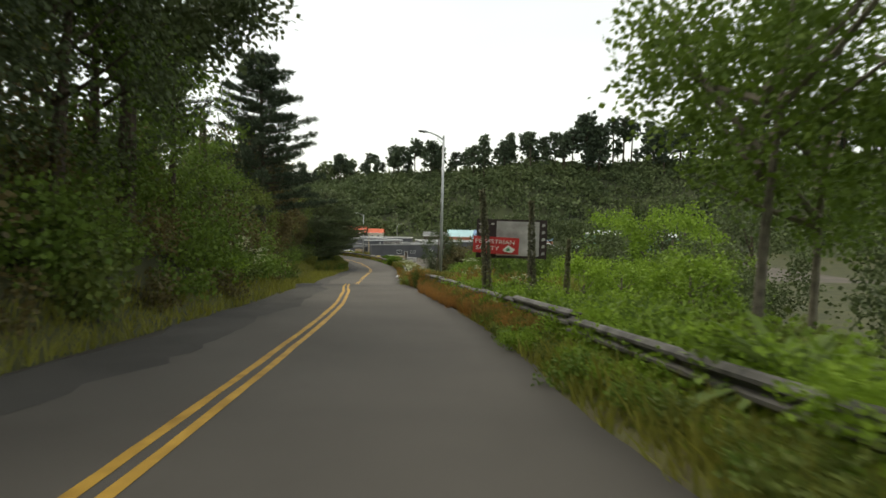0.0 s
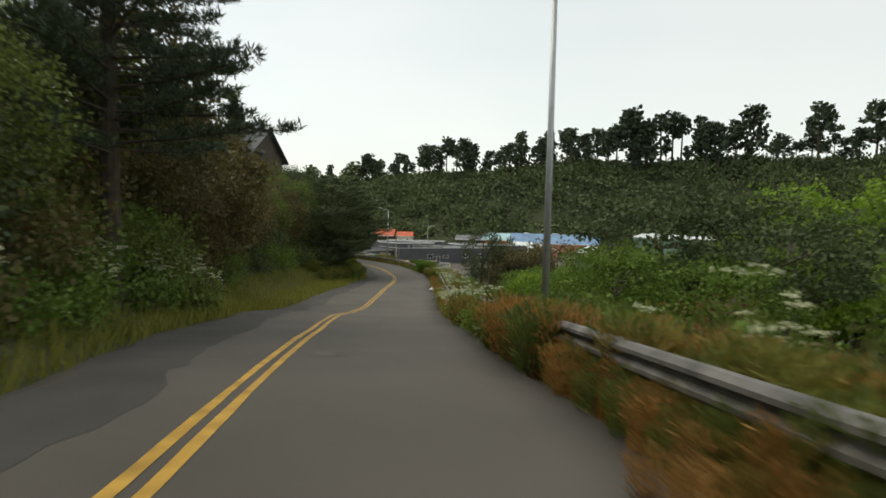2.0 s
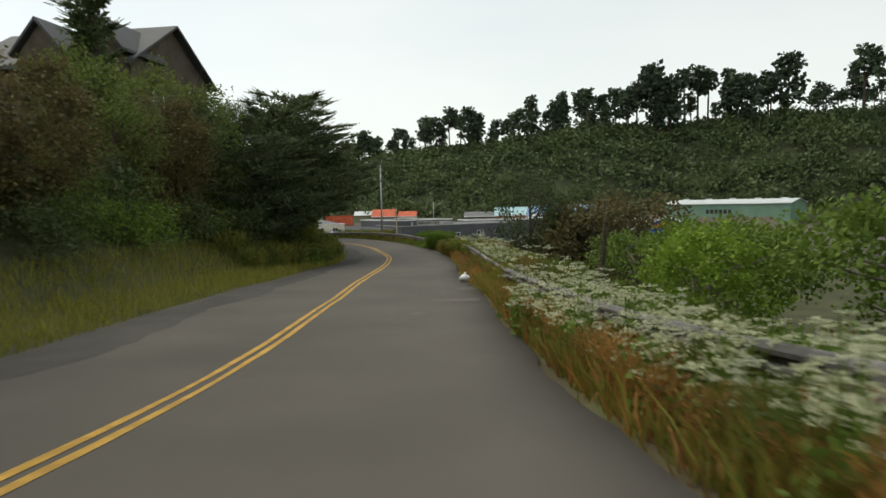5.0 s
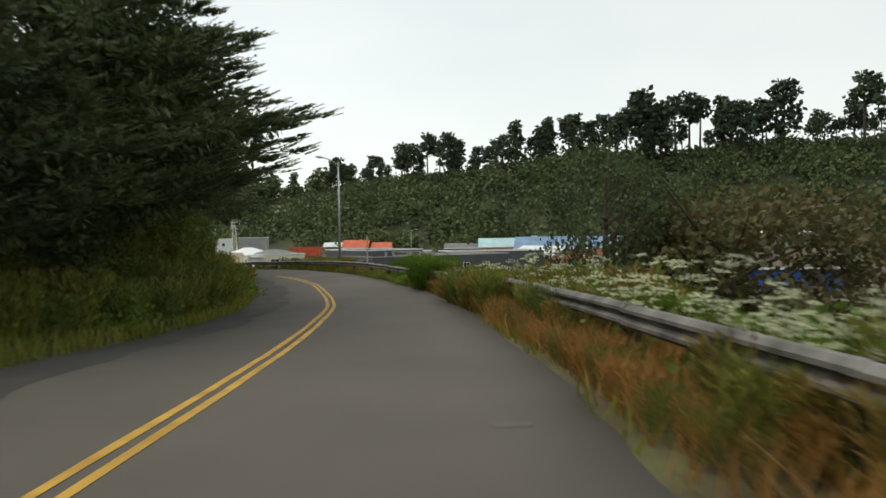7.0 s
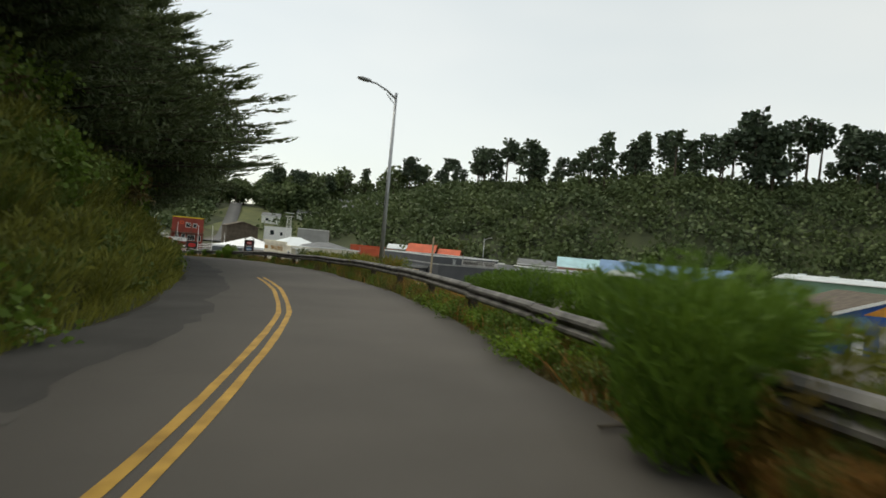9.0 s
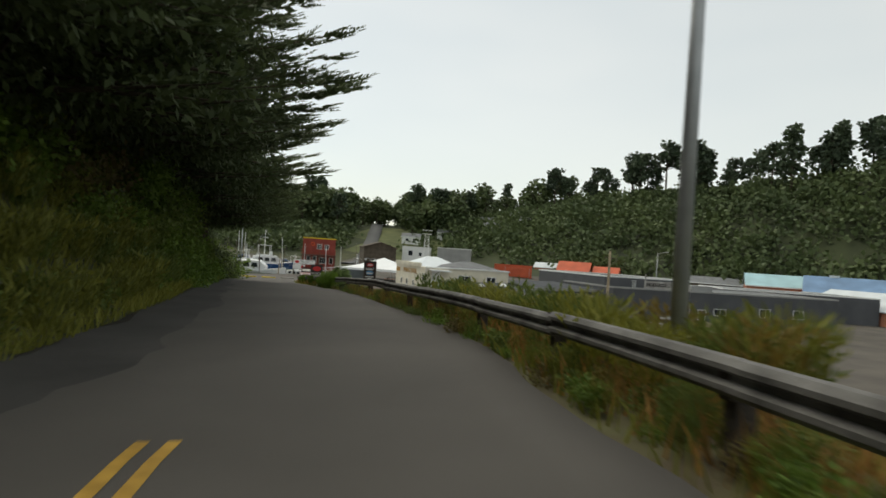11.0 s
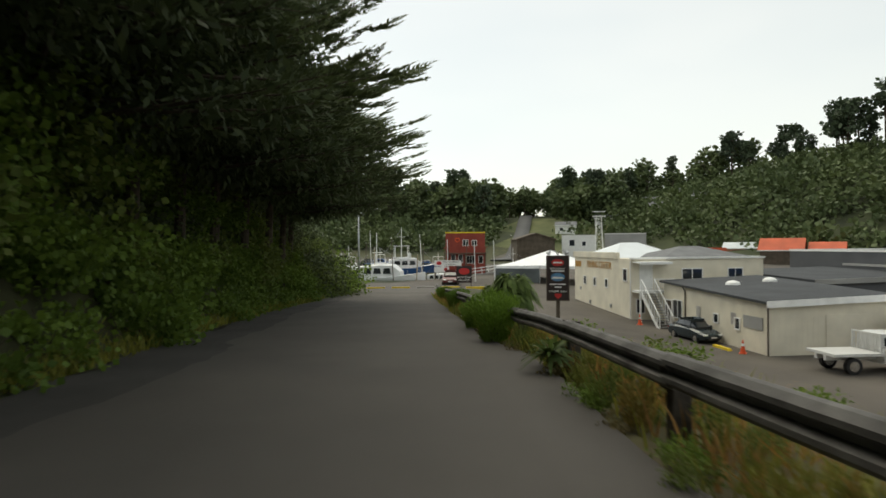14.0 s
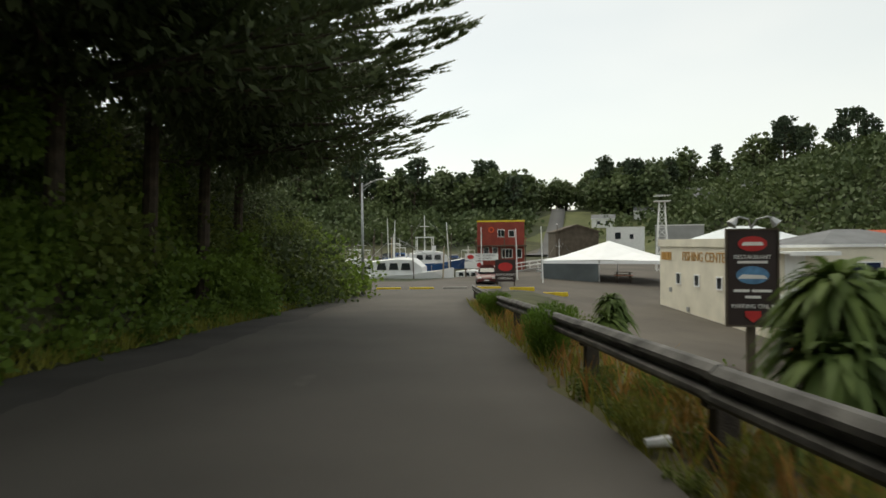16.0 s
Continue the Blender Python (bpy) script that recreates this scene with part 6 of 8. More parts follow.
for s0 in np.arange(17, 46, 0.5):
    if PR.uniform() < (0.06 if s0 < 33.5 else 0.95):
        at_line((shrub_bright, shrub_mid, shrub_olive)[PR.integers(3)], s0, along(s0, RAIL) + PR.uniform(-0.35, 0.35), PR.uniform(0.32, 0.5) + (0.12 if s0 > 33.5 else 0), r=PR, dz=-0.05)
for _ in range(40):
    spot_line((shrub_mid, shrub_bright)[PR.integers(2)], PR.uniform(-8, 20), PR.uniform(2.2, 3.0), PR.uniform(0.22, 0.4), dz=-0.05, r=PR)
for s0, u, k in [(184, -9.2, 0.5), (189, -8.8, 0.55), (193, -9.4, 0.6), (197, -9.8, 0.62), (201, -10.5, 0.6), (206, -11, 0.5)]:
    at_line(oak[1], s0, u, k, r=PR)

# tawny grass in front of the rail, leaves hanging over it
drygrass = [loose("dry_grass_tuft", feathery_mesh("dry_grass_tuft", m, PR, 520, 0.20, 0.55), "tuft of tawny dry grass in front of the guardrail", "grass", "dry grass tufts") for m in (L_DRY, L_DRY, L_TAWNY, L_OLIVE)]
masters += drygrass
for s0 in np.arange(11, 42, 0.24):
    for f in (0.3, 0.62, 0.9):
        if PR.uniform() < 0.8:
            spot_line(drygrass, s0 + PR.uniform(-0.15, 0.15), along(s0, RGT) + (along(s0, RAIL) - along(s0, RGT)) * f + PR.uniform(-0.1, 0.1), PR.uniform(0.24, 0.40) * (0.75 + 0.4 * f), r=PR)
for s0 in np.arange(79, 101, 0.3):
    for f in (0.4, 0.8):
        spot_line(drygrass, s0 + PR.uniform(-0.15, 0.15), along(s0, RGT) + (along(s0, RAIL) - along(s0, RGT)) * f + PR.uniform(-0.1, 0.1), PR.uniform(0.18, 0.32), r=PR)
for s0 in np.arange(-6, 24, 0.5):
    spot_line((shrub_bright, shrub_mid, shrub_bright)[PR.integers(3)], s0 + PR.uniform(-0.25, 0.25), along(s0, RAIL) + PR.uniform(0.25, 0.6), PR.uniform(0.45, 0.72), r=PR, dz=0.05)
for s0 in np.arange(-4, 13, 0.5):
    spot_line((shrub_mid, shrub_bright, shrub_olive)[PR.integers(3)], s0 + PR.uniform(-0.2, 0.2), along(s0, RAIL) - PR.uniform(0.3, 0.75), PR.uniform(0.24, 0.42), r=PR, dz=-0.05)
for s0 in np.arange(101, 166, 0.55):
    spot_line((shrub_olive, shrub_mid, shrub_mid, shrub_rusty)[PR.integers(4)], s0 + PR.uniform(-0.25, 0.25), along(s0, RAIL) - PR.uniform(-0.25, 0.35), PR.uniform(0.16, 0.36) * (1 if s0 < 132 else 0.8), r=PR, dz=-0.05)
    spot_line(weed, s0 + PR.uniform(-0.25, 0.25), along(s0, RAIL) + PR.uniform(-0.3, 0.5), PR.uniform(0.18, 0.34), r=PR, dz=-0.02)
for s0 in np.arange(89.3, 94.7, 0.2):
    at_line(weed, s0, along(s0, RAIL) + PR.uniform(-0.75, 0.15), PR.uniform(0.46, 0.68), r=PR)
for s0 in np.arange(101.5, 113, 0.4):
    at_line((shrub_mid, shrub_olive, shrub_bright)[PR.integers(3)], s0 + PR.uniform(-0.2, 0.2), along(s0, RAIL) + PR.uniform(-0.35, 0.5), PR.uniform(0.38, 0.56) * (1.0 if s0 < 108 else 0.7), r=PR, dz=-0.05)
for s0 in np.arange(23, 43, 0.3):
    for off in (0.35, 1.1, 2.1, 3.2):
        spot_line((drygrass, weed)[PR.integers(2)], s0 + PR.uniform(-0.15, 0.15), along(s0, RAIL) + off + PR.uniform(-0.3, 0.3), PR.uniform(0.40, 0.62), r=PR)
for s0 in np.arange(31.4, 34.2, 0.16):
    at_line((weed, drygrass)[PR.integers(2)], s0, along(s0, RAIL) + PR.uniform(-0.5, 0.2), PR.uniform(0.5, 0.72), r=PR)
for s0 in np.arange(19, 27, 0.3):
    at_line(drygrass[:2], s0, along(s0, RAIL) - PR.uniform(0.5, 0.85), PR.uniform(0.2, 0.3), r=PR)
for s0 in np.arange(42, 68, 0.34):
    for f in (0.35, 0.75):
        spot_line(drygrass, s0 + PR.uniform(-0.15, 0.15), along(s0, RGT) + (along(s0, RAIL) - along(s0, RGT)) * f + PR.uniform(-0.1, 0.1), PR.uniform(0.30, 0.48), r=PR)
valerian = [loose("red_flowering_weed", feathery_mesh("red_flowering_weed", L_REDFL, PR, 150, 0.07, 0.5), "weed with small dusky red flowers by the rail", "plant", "red flowers") for _ in range(2)]
masters += valerian
for s0, off, k in [(35.2, -0.3, 0.5), (35.6, -0.25, 0.45), (30.4, 1.6, 0.8), (30.9, 1.9, 0.75), (31.3, 1.5, 0.7)]:
    at_line(valerian, s0, along(s0, RAIL) + off, k, r=PR, dz=0.12)
for s0, u, k in [(42.2, 2.45, 0.72), (42.9, 2.3, 0.85), (43.7, 2.5, 0.85), (44.4, 2.3, 0.7)]:
    at_line(shrub_mid, s0, u, k * 0.85, r=PR, dz=-0.05)
for s0 in np.arange(45, 66, 0.42):
    at_line(hemlock, s0 + PR.uniform(-0.2, 0.2), along(s0, RAIL) - PR.uniform(0.1, 0.9), PR.uniform(0.5, 0.8), r=PR)
put(fir[0], -21.0, 87.0, 1.5, r=PR, dz=0.5)
put(darktree, 5.6, 96.8, 0.9, (2.8 - gz(5.6, 96.8)) / 8, r=PR)
put(darktree, 8.6, 97.6, 0.8, (1.9 - gz(8.6, 97.6)) / 8, r=PR)

# the ridge and the far hills
TP = np.random.default_rng(21)
for i in range(3, len(RIDGE) - 2):
    a, b = RIDGE[i], RIDGE[i + 1]
    L = np.hypot(*(b - a)[:2])
    n = int(L / (3.7 if i > 4 else 5.0))
    for k in range(n):
        t = (k + TP.uniform(-0.3, 0.3)) / n
        x, y = a[0] + (b[0] - a[0]) * t + TP.uniform(-6, 8), a[1] + (b[1] - a[1]) * t + TP.uniform(-9, 14)
        if i >= 5:
            put(farpine, x, y, TP.choice([0.6, 0.8, 1.0, 1.15, 1.35]) * TP.uniform(0.88, 1.12) * (1.32 if x > 88 else 1.0), r=TP)
            if TP.uniform() < 0.55:
                put(fartree, x + TP.uniform(-3, 3), y - TP.uniform(4, 16), TP.uniform(0.3, 0.48), r=TP)
        else:
            put(fartree if TP.uniform() < 0.65 else farpine, x, y, TP.uniform(0.7, 1.15), r=TP)
put(farpine[4], 65.8, 337, 1.25, r=TP)
put(farpine[0], 105.8, 355, 1.6, r=TP)
put(farpine[1], 101, 352, 1.5, r=TP)
for k in range(110):
    t = TP.uniform(0, 1)
    x, y = -260 + 170 * t + TP.uniform(-12, 12), 345 + 80 * t + TP.uniform(-25, 25)
    if abs((x + 112) * 0.94 + (y - 355) * 0.34) > 12:
        put(fartree if TP.uniform() < 0.7 else farpine, x, y, TP.uniform(1.0, 1.5), r=TP)
for k in range(46):
    a, w = TP.uniform(0, 1), TP.choice([-1, 1]) * TP.uniform(7, 40)
    x, y = -128 - 42 * a + w, 412 + 90 * a + TP.uniform(-8, 8)
    put(fartree if TP.uniform() < 0.7 else farpine, x, y, TP.uniform(0.8, 1.3), r=TP)
for x, y, k in [(-56, 436, 1.35), (-62, 442, 1.2), (-40, 436, 1.25)]:
    put(fartree, x, y, k, r=TP)

for nm, spots in HEAPS.items():
    heap("undergrowth", spots, "tangled undergrowth of " + nm + " on the banks", "undergrowth")

# woodland cover on the slopes
n = 36000
wx, wy = TP.uniform(-330, 420, n), TP.uniform(150, 520, n)
wz = ground_z(wx, wy)
ws, wu, _ = to_line(wx, wy)
ok = (wz > flat_z(wx, wy) + 1.5) & (np.hypot(wx + 40, wy - 170) > 95) & ~((ws < 200) & (wu < 0))
# keep the far road's clearing open
wf = (wx + 112) * 0.94 + (wy - 355) * 0.34
ok &= ~((abs(wf) < 12) & (wx < -60)) & ~((wf > 0) & (wf < 34) & (wy < 400) & (wx < -30) & (TP.uniform(0, 1, n) < 0.85))
# woods behind the brow of the hill are left out
for f in (0.6, 0.7, 0.8, 0.88, 0.94):
    ok &= ground_z(-8 + (wx + 8) * f, 90 + (wy - 90) * f) < -2 + (wz + 5 + 2) * f + 2
c = np.stack([wx, wy, wz + TP.uniform(0.0, 2.6, n)], 1)[ok][:6600]
woods = new("far_woods", clump_mesh("far_woods", c, TP.uniform(3.2, 6.2, len(c)), 58, 1.35, TP, L_WOODS, core=0.3, squash=0.8, aspect=0.5))
tagged(woods, "dense dark green woodland scrub on the hillside", "woodland", kind="stuff")


# grass
def grass(name, spots, height, width, r, mat, label, flop=0.35):
    p = np.asarray(spots)
    n = len(p)
    a = r.uniform(0, 6.283, n)
    h = height * r.uniform(0.45, 1.25, n)
    side = np.stack([np.cos(a), np.sin(a), np.zeros(n)], 1) * width * r.uniform(0.6, 1.4, (n, 1))
    tip = np.stack([r.normal(size=n) * flop * h, r.normal(size=n) * flop * h, h], 1)
    base = p - (0, 0, 0.04)
    mid = base + tip * (0.5, 0.5, 0.62)
    v = np.stack([base - side, base + side, mid + side * 0.7, mid - side * 0.7, base + tip], 1).reshape(-1, 3)
    k = np.arange(n)[:, None] * 5
    ob = new(name, quick_mesh(name, v, k + [3, 2, 4], k + [0, 1, 2, 3], [mat]))
    return tagged(ob, label, "grass", kind="stuff")


def strip(s0, s1, lo, hi, n, r, clumpy=0.0):
    s = r.uniform(s0, s1, n)
    if clumpy:
        cs = r.uniform(s0, s1, max(2, int((s1 - s0) * clumpy)))
        s = cs[r.integers(len(cs), size=n)] + r.normal(size=n) * 0.5
    f = r.uniform(0, 1, n)
    a = along(s, lo) if isinstance(lo, list) else lo
    b = along(s, hi) if isinstance(hi, list) else hi
    p = on_line(s, a + (b - a) * f)
    p[:, 2] = ground_z(p[:, 0], p[:, 1])
    return p


def shift(knots, d):
    return [(k, v + d) for k, v in knots]


GR = np.random.default_rng(9)
grass("dry_grass", np.concatenate([strip(11, 70, shift(RGT, 0.2), shift(RAIL, 0.5), 7000, GR), strip(10, 112, shift(RGT, 0.1), shift(RAIL, 0.6), 9000, GR, 0.8), strip(40, 100, shift(RAIL, 0.3), shift(RAIL, 3.0), 5000, GR, 0.6),
                                   strip(112, 188, shift(RGT, 0.2), shift(RAIL, 1.2), 4000, GR), strip(104, 142, shift(RAIL, 0.3), shift(RAIL, 3.2), 6000, GR)]), 0.46, 0.015, GR, L_DRY, "tawny dry roadside grass")
grass("tall_dry_grass", strip(70, 100, shift(RGT, 0.25), shift(RAIL, 1.6), 10000, GR, 1.3), 0.55, 0.013, GR, L_DRY, "tall tawny dry weeds along the rail")
grass("verge_grass", np.concatenate([strip(-20, 16, shift(RGT, 0.0), shift(RAIL, 1.0), 9000, GR), strip(-20, 112, shift(RGT, 0.0), shift(RAIL, 1.5), 6000, GR, 0.5), strip(112, 190, shift(RGT, 0.05), shift(RAIL, 3.5), 15000, GR)]),
      0.34, 0.014, GR, L_GRASS, "green roadside grass")
grass("rail_grass", np.concatenate([strip(52, 76, shift(RGT, 0.15), shift(RAIL, 0.5), 7000, GR, 1.2), strip(0, 30, shift(RGT, 0.3), shift(RAIL, 0.5), 4000, GR, 1.0)]), 0.55, 0.014, GR, L_GRASS, "tall green grass in front of the guardrail")
grass("bank_grass", np.concatenate([strip(-18, 46, shift(LFT, -1.4), shift(LFT, 0.05), 9000, GR), strip(46, 96, shift(LFT, -5.0), shift(LFT, 0.05), 20000, GR), strip(94, 148, shift(LFT, -4.5), shift(LFT, 0.05), 28000, GR),
                                    strip(132, 190, shift(LFT, -1.0), shift(LFT, 0.1), 9000, GR)]), 0.42, 0.014, GR, L_GRASS, "long green and yellow grass on the bank")
for m in masters:
    for o in (m, *m.children_recursive):
        bpy.data.objects.remove(o)

# ---- vehicles ----
def wheel(parent, x, y, r=0.32, w=0.2):
    t = part("tyre", Geo().disc((x, y, r), (0, 1, 0), r, w, 18), M_RUBBER, parent)
    part("rim", Geo().disc((x, y, r), (0, 1, 0), r * 0.62, w + 0.02, 14), M_CHROME, t)


def body_loft(stations):
    """Car body sections along x: x, half width, bottom, shoulder height, roof height, roof half width."""
    rings = []
    for x, w, b, s, h, rw in stations:
        rings.append([(x, -w * 0.92, b), (x, -w, b + 0.18), (x, -w, s), (x, -max(rw, 0.02), h), (x, max(rw, 0.02), h), (x, w, s), (x, w, b + 0.18), (x, w * 0.92, b)])
    return Geo().loft(rings)


def sedan(label, x, y, z, ang, paint, k=1.0):
    root = thing("car", scaled(pose(x, y, z, 0, 0, ang), k), label, "car", "parked vehicles")
    part("body", body_loft([(-2.25, 0.7, 0.42, 0.72, 0.82, 0.6), (-2.1, 0.84, 0.3, 0.78, 0.98, 0.66), (-1.3, 0.88, 0.24, 0.9, 1.04, 0.7), (0.7, 0.88, 0.22, 0.88, 0.98, 0.7), (1.7, 0.86, 0.24, 0.72, 0.84, 0.66), (2.15, 0.76, 0.3, 0.6, 0.68, 0.55), (2.28, 0.62, 0.4, 0.52, 0.56, 0.45)]), paint, root, smooth=False)
    cab = part("cabin", body_loft([(-1.75, 0.66, 0.95, 1.0, 1.02, 0.6), (-1.05, 0.72, 0.95, 1.05, 1.40, 0.56), (-0.2, 0.74, 0.95, 1.05, 1.46, 0.58), (0.45, 0.73, 0.92, 1.02, 1.38, 0.56), (1.15, 0.68, 0.88, 0.93, 0.95, 0.6)]), M_GLASS, root, "dark tinted glass")
    part("roof", body_loft([(-1.0, 0.56, 1.40, 1.41, 1.43, 0.5), (-0.2, 0.58, 1.46, 1.47, 1.49, 0.52), (0.4, 0.56, 1.39, 1.40, 1.42, 0.5)]), paint, cab)
    for px in (-1.08, -0.25, 0.5):
        for sg in (-1, 1):
            part("pillar", Geo().tube([(px, sg * 0.735, 0.98), (px - 0.05, sg * 0.57, 1.44)], 0.03, 5), paint, cab)
    for sx in (-1.35, 1.35):
        for sy in (-0.80, 0.80):
            wheel(root, sx, sy)
    for sy in (-0.6, 0.6):
        part("headlight", Geo().box(2.1, sy - 0.16, 0.56, 2.26, sy + 0.16, 0.68, bev=0.03), M_TRIM, root)
        part("tail_light", Geo().box(-2.28, sy - 0.15, 0.66, -2.18, sy + 0.15, 0.8, bev=0.02), M_SIGNRED, root)
        part("mirror", Geo().box(0.55, sy * 1.55 - 0.08, 0.98, 0.7, sy * 1.55 + 0.08, 1.1, bev=0.03), paint, root)
    part("number_plate", Geo().box(2.26, -0.2, 0.4, 2.3, 0.2, 0.5), M_TRIM, root)
    part("grille", Geo().box(2.2, -0.4, 0.3, 2.29, 0.4, 0.38), M_INKBLACK, root)
    return root


def pickup(label, x, y, z, ang, paint, flatbed=True):
    root = thing("pickup_truck", pose(x, y, z, 0, 0, ang), label, "truck", "parked vehicles")
    part("body", body_loft([(-0.4, 0.92, 0.45, 1.1, 1.2, 0.85), (1.4, 0.92, 0.4, 1.1, 1.18, 0.85), (2.5, 0.9, 0.42, 1.02, 1.1, 0.8), (2.75, 0.82, 0.5, 0.92, 0.98, 0.7)]), paint, root)
    cab = part("cabin", body_loft([(-0.45, 0.82, 1.1, 1.2, 1.78, 0.68), (-0.1, 0.84, 1.1, 1.2, 1.86, 0.7), (0.9, 0.84, 1.1, 1.2, 1.84, 0.7), (1.55, 0.8, 1.08, 1.16, 1.2, 0.72)]), paint, root)
    for sg in (-1, 1):
        for a, b in ((-0.3, 0.28), (0.36, 0.98)):
            part("window", Geo().box(a, sg * 0.80 - 0.02, 1.22, b, sg * 0.80 + 0.02, 1.66), M_GLASS, cab)
    part("windscreen", Geo().add([(1.52, -0.66, 1.24), (1.52, 0.66, 1.24), (1.02, 0.6, 1.78), (1.02, -0.6, 1.78), (1.56, -0.66, 1.25), (1.56, 0.66, 1.25), (1.06, 0.6, 1.8), (1.06, -0.6, 1.8)],
                                   [(0, 1, 2, 3), (4, 5, 6, 7), (0, 1, 5, 4), (1, 2, 6, 5), (2, 3, 7, 6), (3, 0, 4, 7)]), M_GLASS, cab)
    bed = part("flatbed", Geo().box(-2.9, -1.0, 0.85, -0.5, 1.0, 0.98).box(-2.9, -0.4, 0.6, -0.4, -0.25, 0.85).box(-2.9, 0.25, 0.6, -0.4, 0.4, 0.85), paint, root)
    rk = Geo().box(-0.62, -0.95, 0.98, -0.55, -0.88, 1.85).box(-0.62, 0.88, 0.98, -0.55, 0.95, 1.85).box(-0.62, -0.95, 1.8, -0.55, 0.95, 1.87)
    for i in range(9):
        rk.box(-0.6, -0.85 + i * 0.2, 0.98, -0.57, -0.82 + i * 0.2, 1.8)
    part("headache_rack", rk, paint, bed)
    for sx in (-1.9, 1.85):
        for sy in (-0.85, 0.85):
            wheel(root, sx, sy, 0.39, 0.24)
    for sy in (-0.62, 0.62):
        part("headlight", Geo().box(2.62, sy - 0.17, 0.78, 2.79, sy + 0.17, 0.95, bev=0.03), M_CLEAR, root)
    part("bumper", Geo().box(2.68, -0.85, 0.45, 2.86, 0.85, 0.62, bev=0.04), M_CHROME, root)
    part("mirror", Geo().box(1.3, -1.12, 1.2, 1.42, -0.86, 1.4, bev=0.03), M_INKBLACK, root)
    return root


sedan("dark teal sedan parked by the cream annex", -26.3, 177.5, gz(-26.3, 177.5), -48, M_CARDARK, 0.86)
pickup("white flatbed pickup truck parked in the yard", -17.2, 171.2, gz(-17.2, 171.2), 34, M_CARWHITE)
sedan("maroon car parked beside the harbour kerb", -55.2, 197.6, gz(-55.2, 197.6), -62, M_CARMAROON, 1.05)
sedan("white car parked at the back of the yard", -4.0, 183.0, gz(-4.0, 183.0), 20, M_CARWHITE)
sedan("blue car parked beyond the boats", -79, 232, gz(-79, 232), 10, M_BOATBLUE)

# ---- yard clutter ----
def pallet_mesh():
    g = Geo()
    for y in (-0.5, -0.02, 0.46):
        g.box(-0.55, y, 0.02, 0.55, y + 0.06, 0.12)
    for i in range(6):
        g.box(-0.55 + i * 0.2, -0.5, 0.12, -0.43 + i * 0.2, 0.52, 0.14)
        if i % 2 == 0:
            g.box(-0.55 + i * 0.2, -0.5, 0.0, -0.43 + i * 0.2, 0.52, 0.02)
    return g.mesh("pallet", [M_PALLET])


pm = pallet_mesh()
for x, y, n, a, up in ((-12.7, 167.1, 12, 44, 2.34), (-11.8, 168.1, 11, 47, 2.34), (-7.2, 168.6, 7, 18, 0)):
    st = thing("pallet_stack", pose(x, y, (gz(-12.5, 165.5) if up else gz(x, y)) + up, 0, 0, a), "stack of pale wooden pallets in the yard", "pallets", "pallet stacks")
    for i in range(n):
        p = part("pallet", pm, None, st)
        p.matrix_basis = pose(PR.uniform(-0.05, 0.05), PR.uniform(-0.05, 0.05), i * 0.145, 0, 0, PR.uniform(-3, 3))


def container(label, x, y, ang, l, w, h, mat):
    root = thing("container", pose(x, y, gz(x, y), 0, 0, ang), label, "container", "yard containers")
    part("body", Geo().box(0, 0, 0.08, l, w, h), mat, root)
    g = Geo()
    for i in range(int(l / 0.28)):
        g.box(0.1 + i * 0.28, -0.03, 0.2, 0.24 + i * 0.28, 0.0, h - 0.12)
    part("corrugation", g, mat, root)
    f = Geo()
    for a, b in ((0, 0), (l, 0), (0, w), (l, w)):
        f.box(a - 0.06, b - 0.06, 0, a + 0.06, b + 0.06, h + 0.04)
    part("corner_posts", f, M_STEEL, root)
    d = part("door", Geo().box(-0.04, 0.08, 0.15, 0, w - 0.08, h - 0.08), mat, root)
    for i in range(3):
        part("hinge", Geo().box(-0.08, 0.1, 0.5 + i * 0.8, -0.04, 0.22, 0.6 + i * 0.8), M_INKBLACK, d)
    return root


container("grey steel storage box in the yard", -14.95, 168.5, 61, 1.3, 1.05, 2.2, M_GREY)
container("white steel container with dark hinges", -12.5, 165.5, 45, 6.0, 2.7, 2.3, M_CONTAINER)
container("orange container beyond the warehouses", -43, 292, 10, 7, 2.5, 2.6, M_ORANGE)
cv = thing("canopy", pose(-14.6, 175.6, gz(-14.6, 175.6), 0, 0, 35), "small white peaked canopy in front of the annex", "canopy")
part("roof", Geo().add([(-1.3, -1.3, 2.2), (1.3, -1.3, 2.2), (1.3, 1.3, 2.2), (-1.3, 1.3, 2.2), (0, 0, 3.1)], [(0, 1, 4), (1, 2, 4), (2, 3, 4), (3, 0, 4), (3, 2, 1, 0)]), M_TENT, cv)
for a in (-1.25, 1.25):
    for b in (-1.25, 1.25):
        part("leg", Geo().tube([(a, b, 0), (a, b, 2.2)], 0.03, 6), M_POLE, cv)
tp = thing("tarpaulin", pose(-13.4, 171.4, gz(-13.4, 171.4), 0, 0, 30), "blue tarpaulin draped over stored goods", "tarpaulin")
part("cover", Geo().loft([[(x, -0.9, 0), (x, -0.8, h), (x, 0.0, h + 0.25), (x, 0.8, h - 0.1), (x, 0.9, 0)] for x, h in ((-1.2, 1.2), (-0.5, 1.7), (0.3, 1.5), (1.2, 1.3))]), M_TARPBLUE, tp)
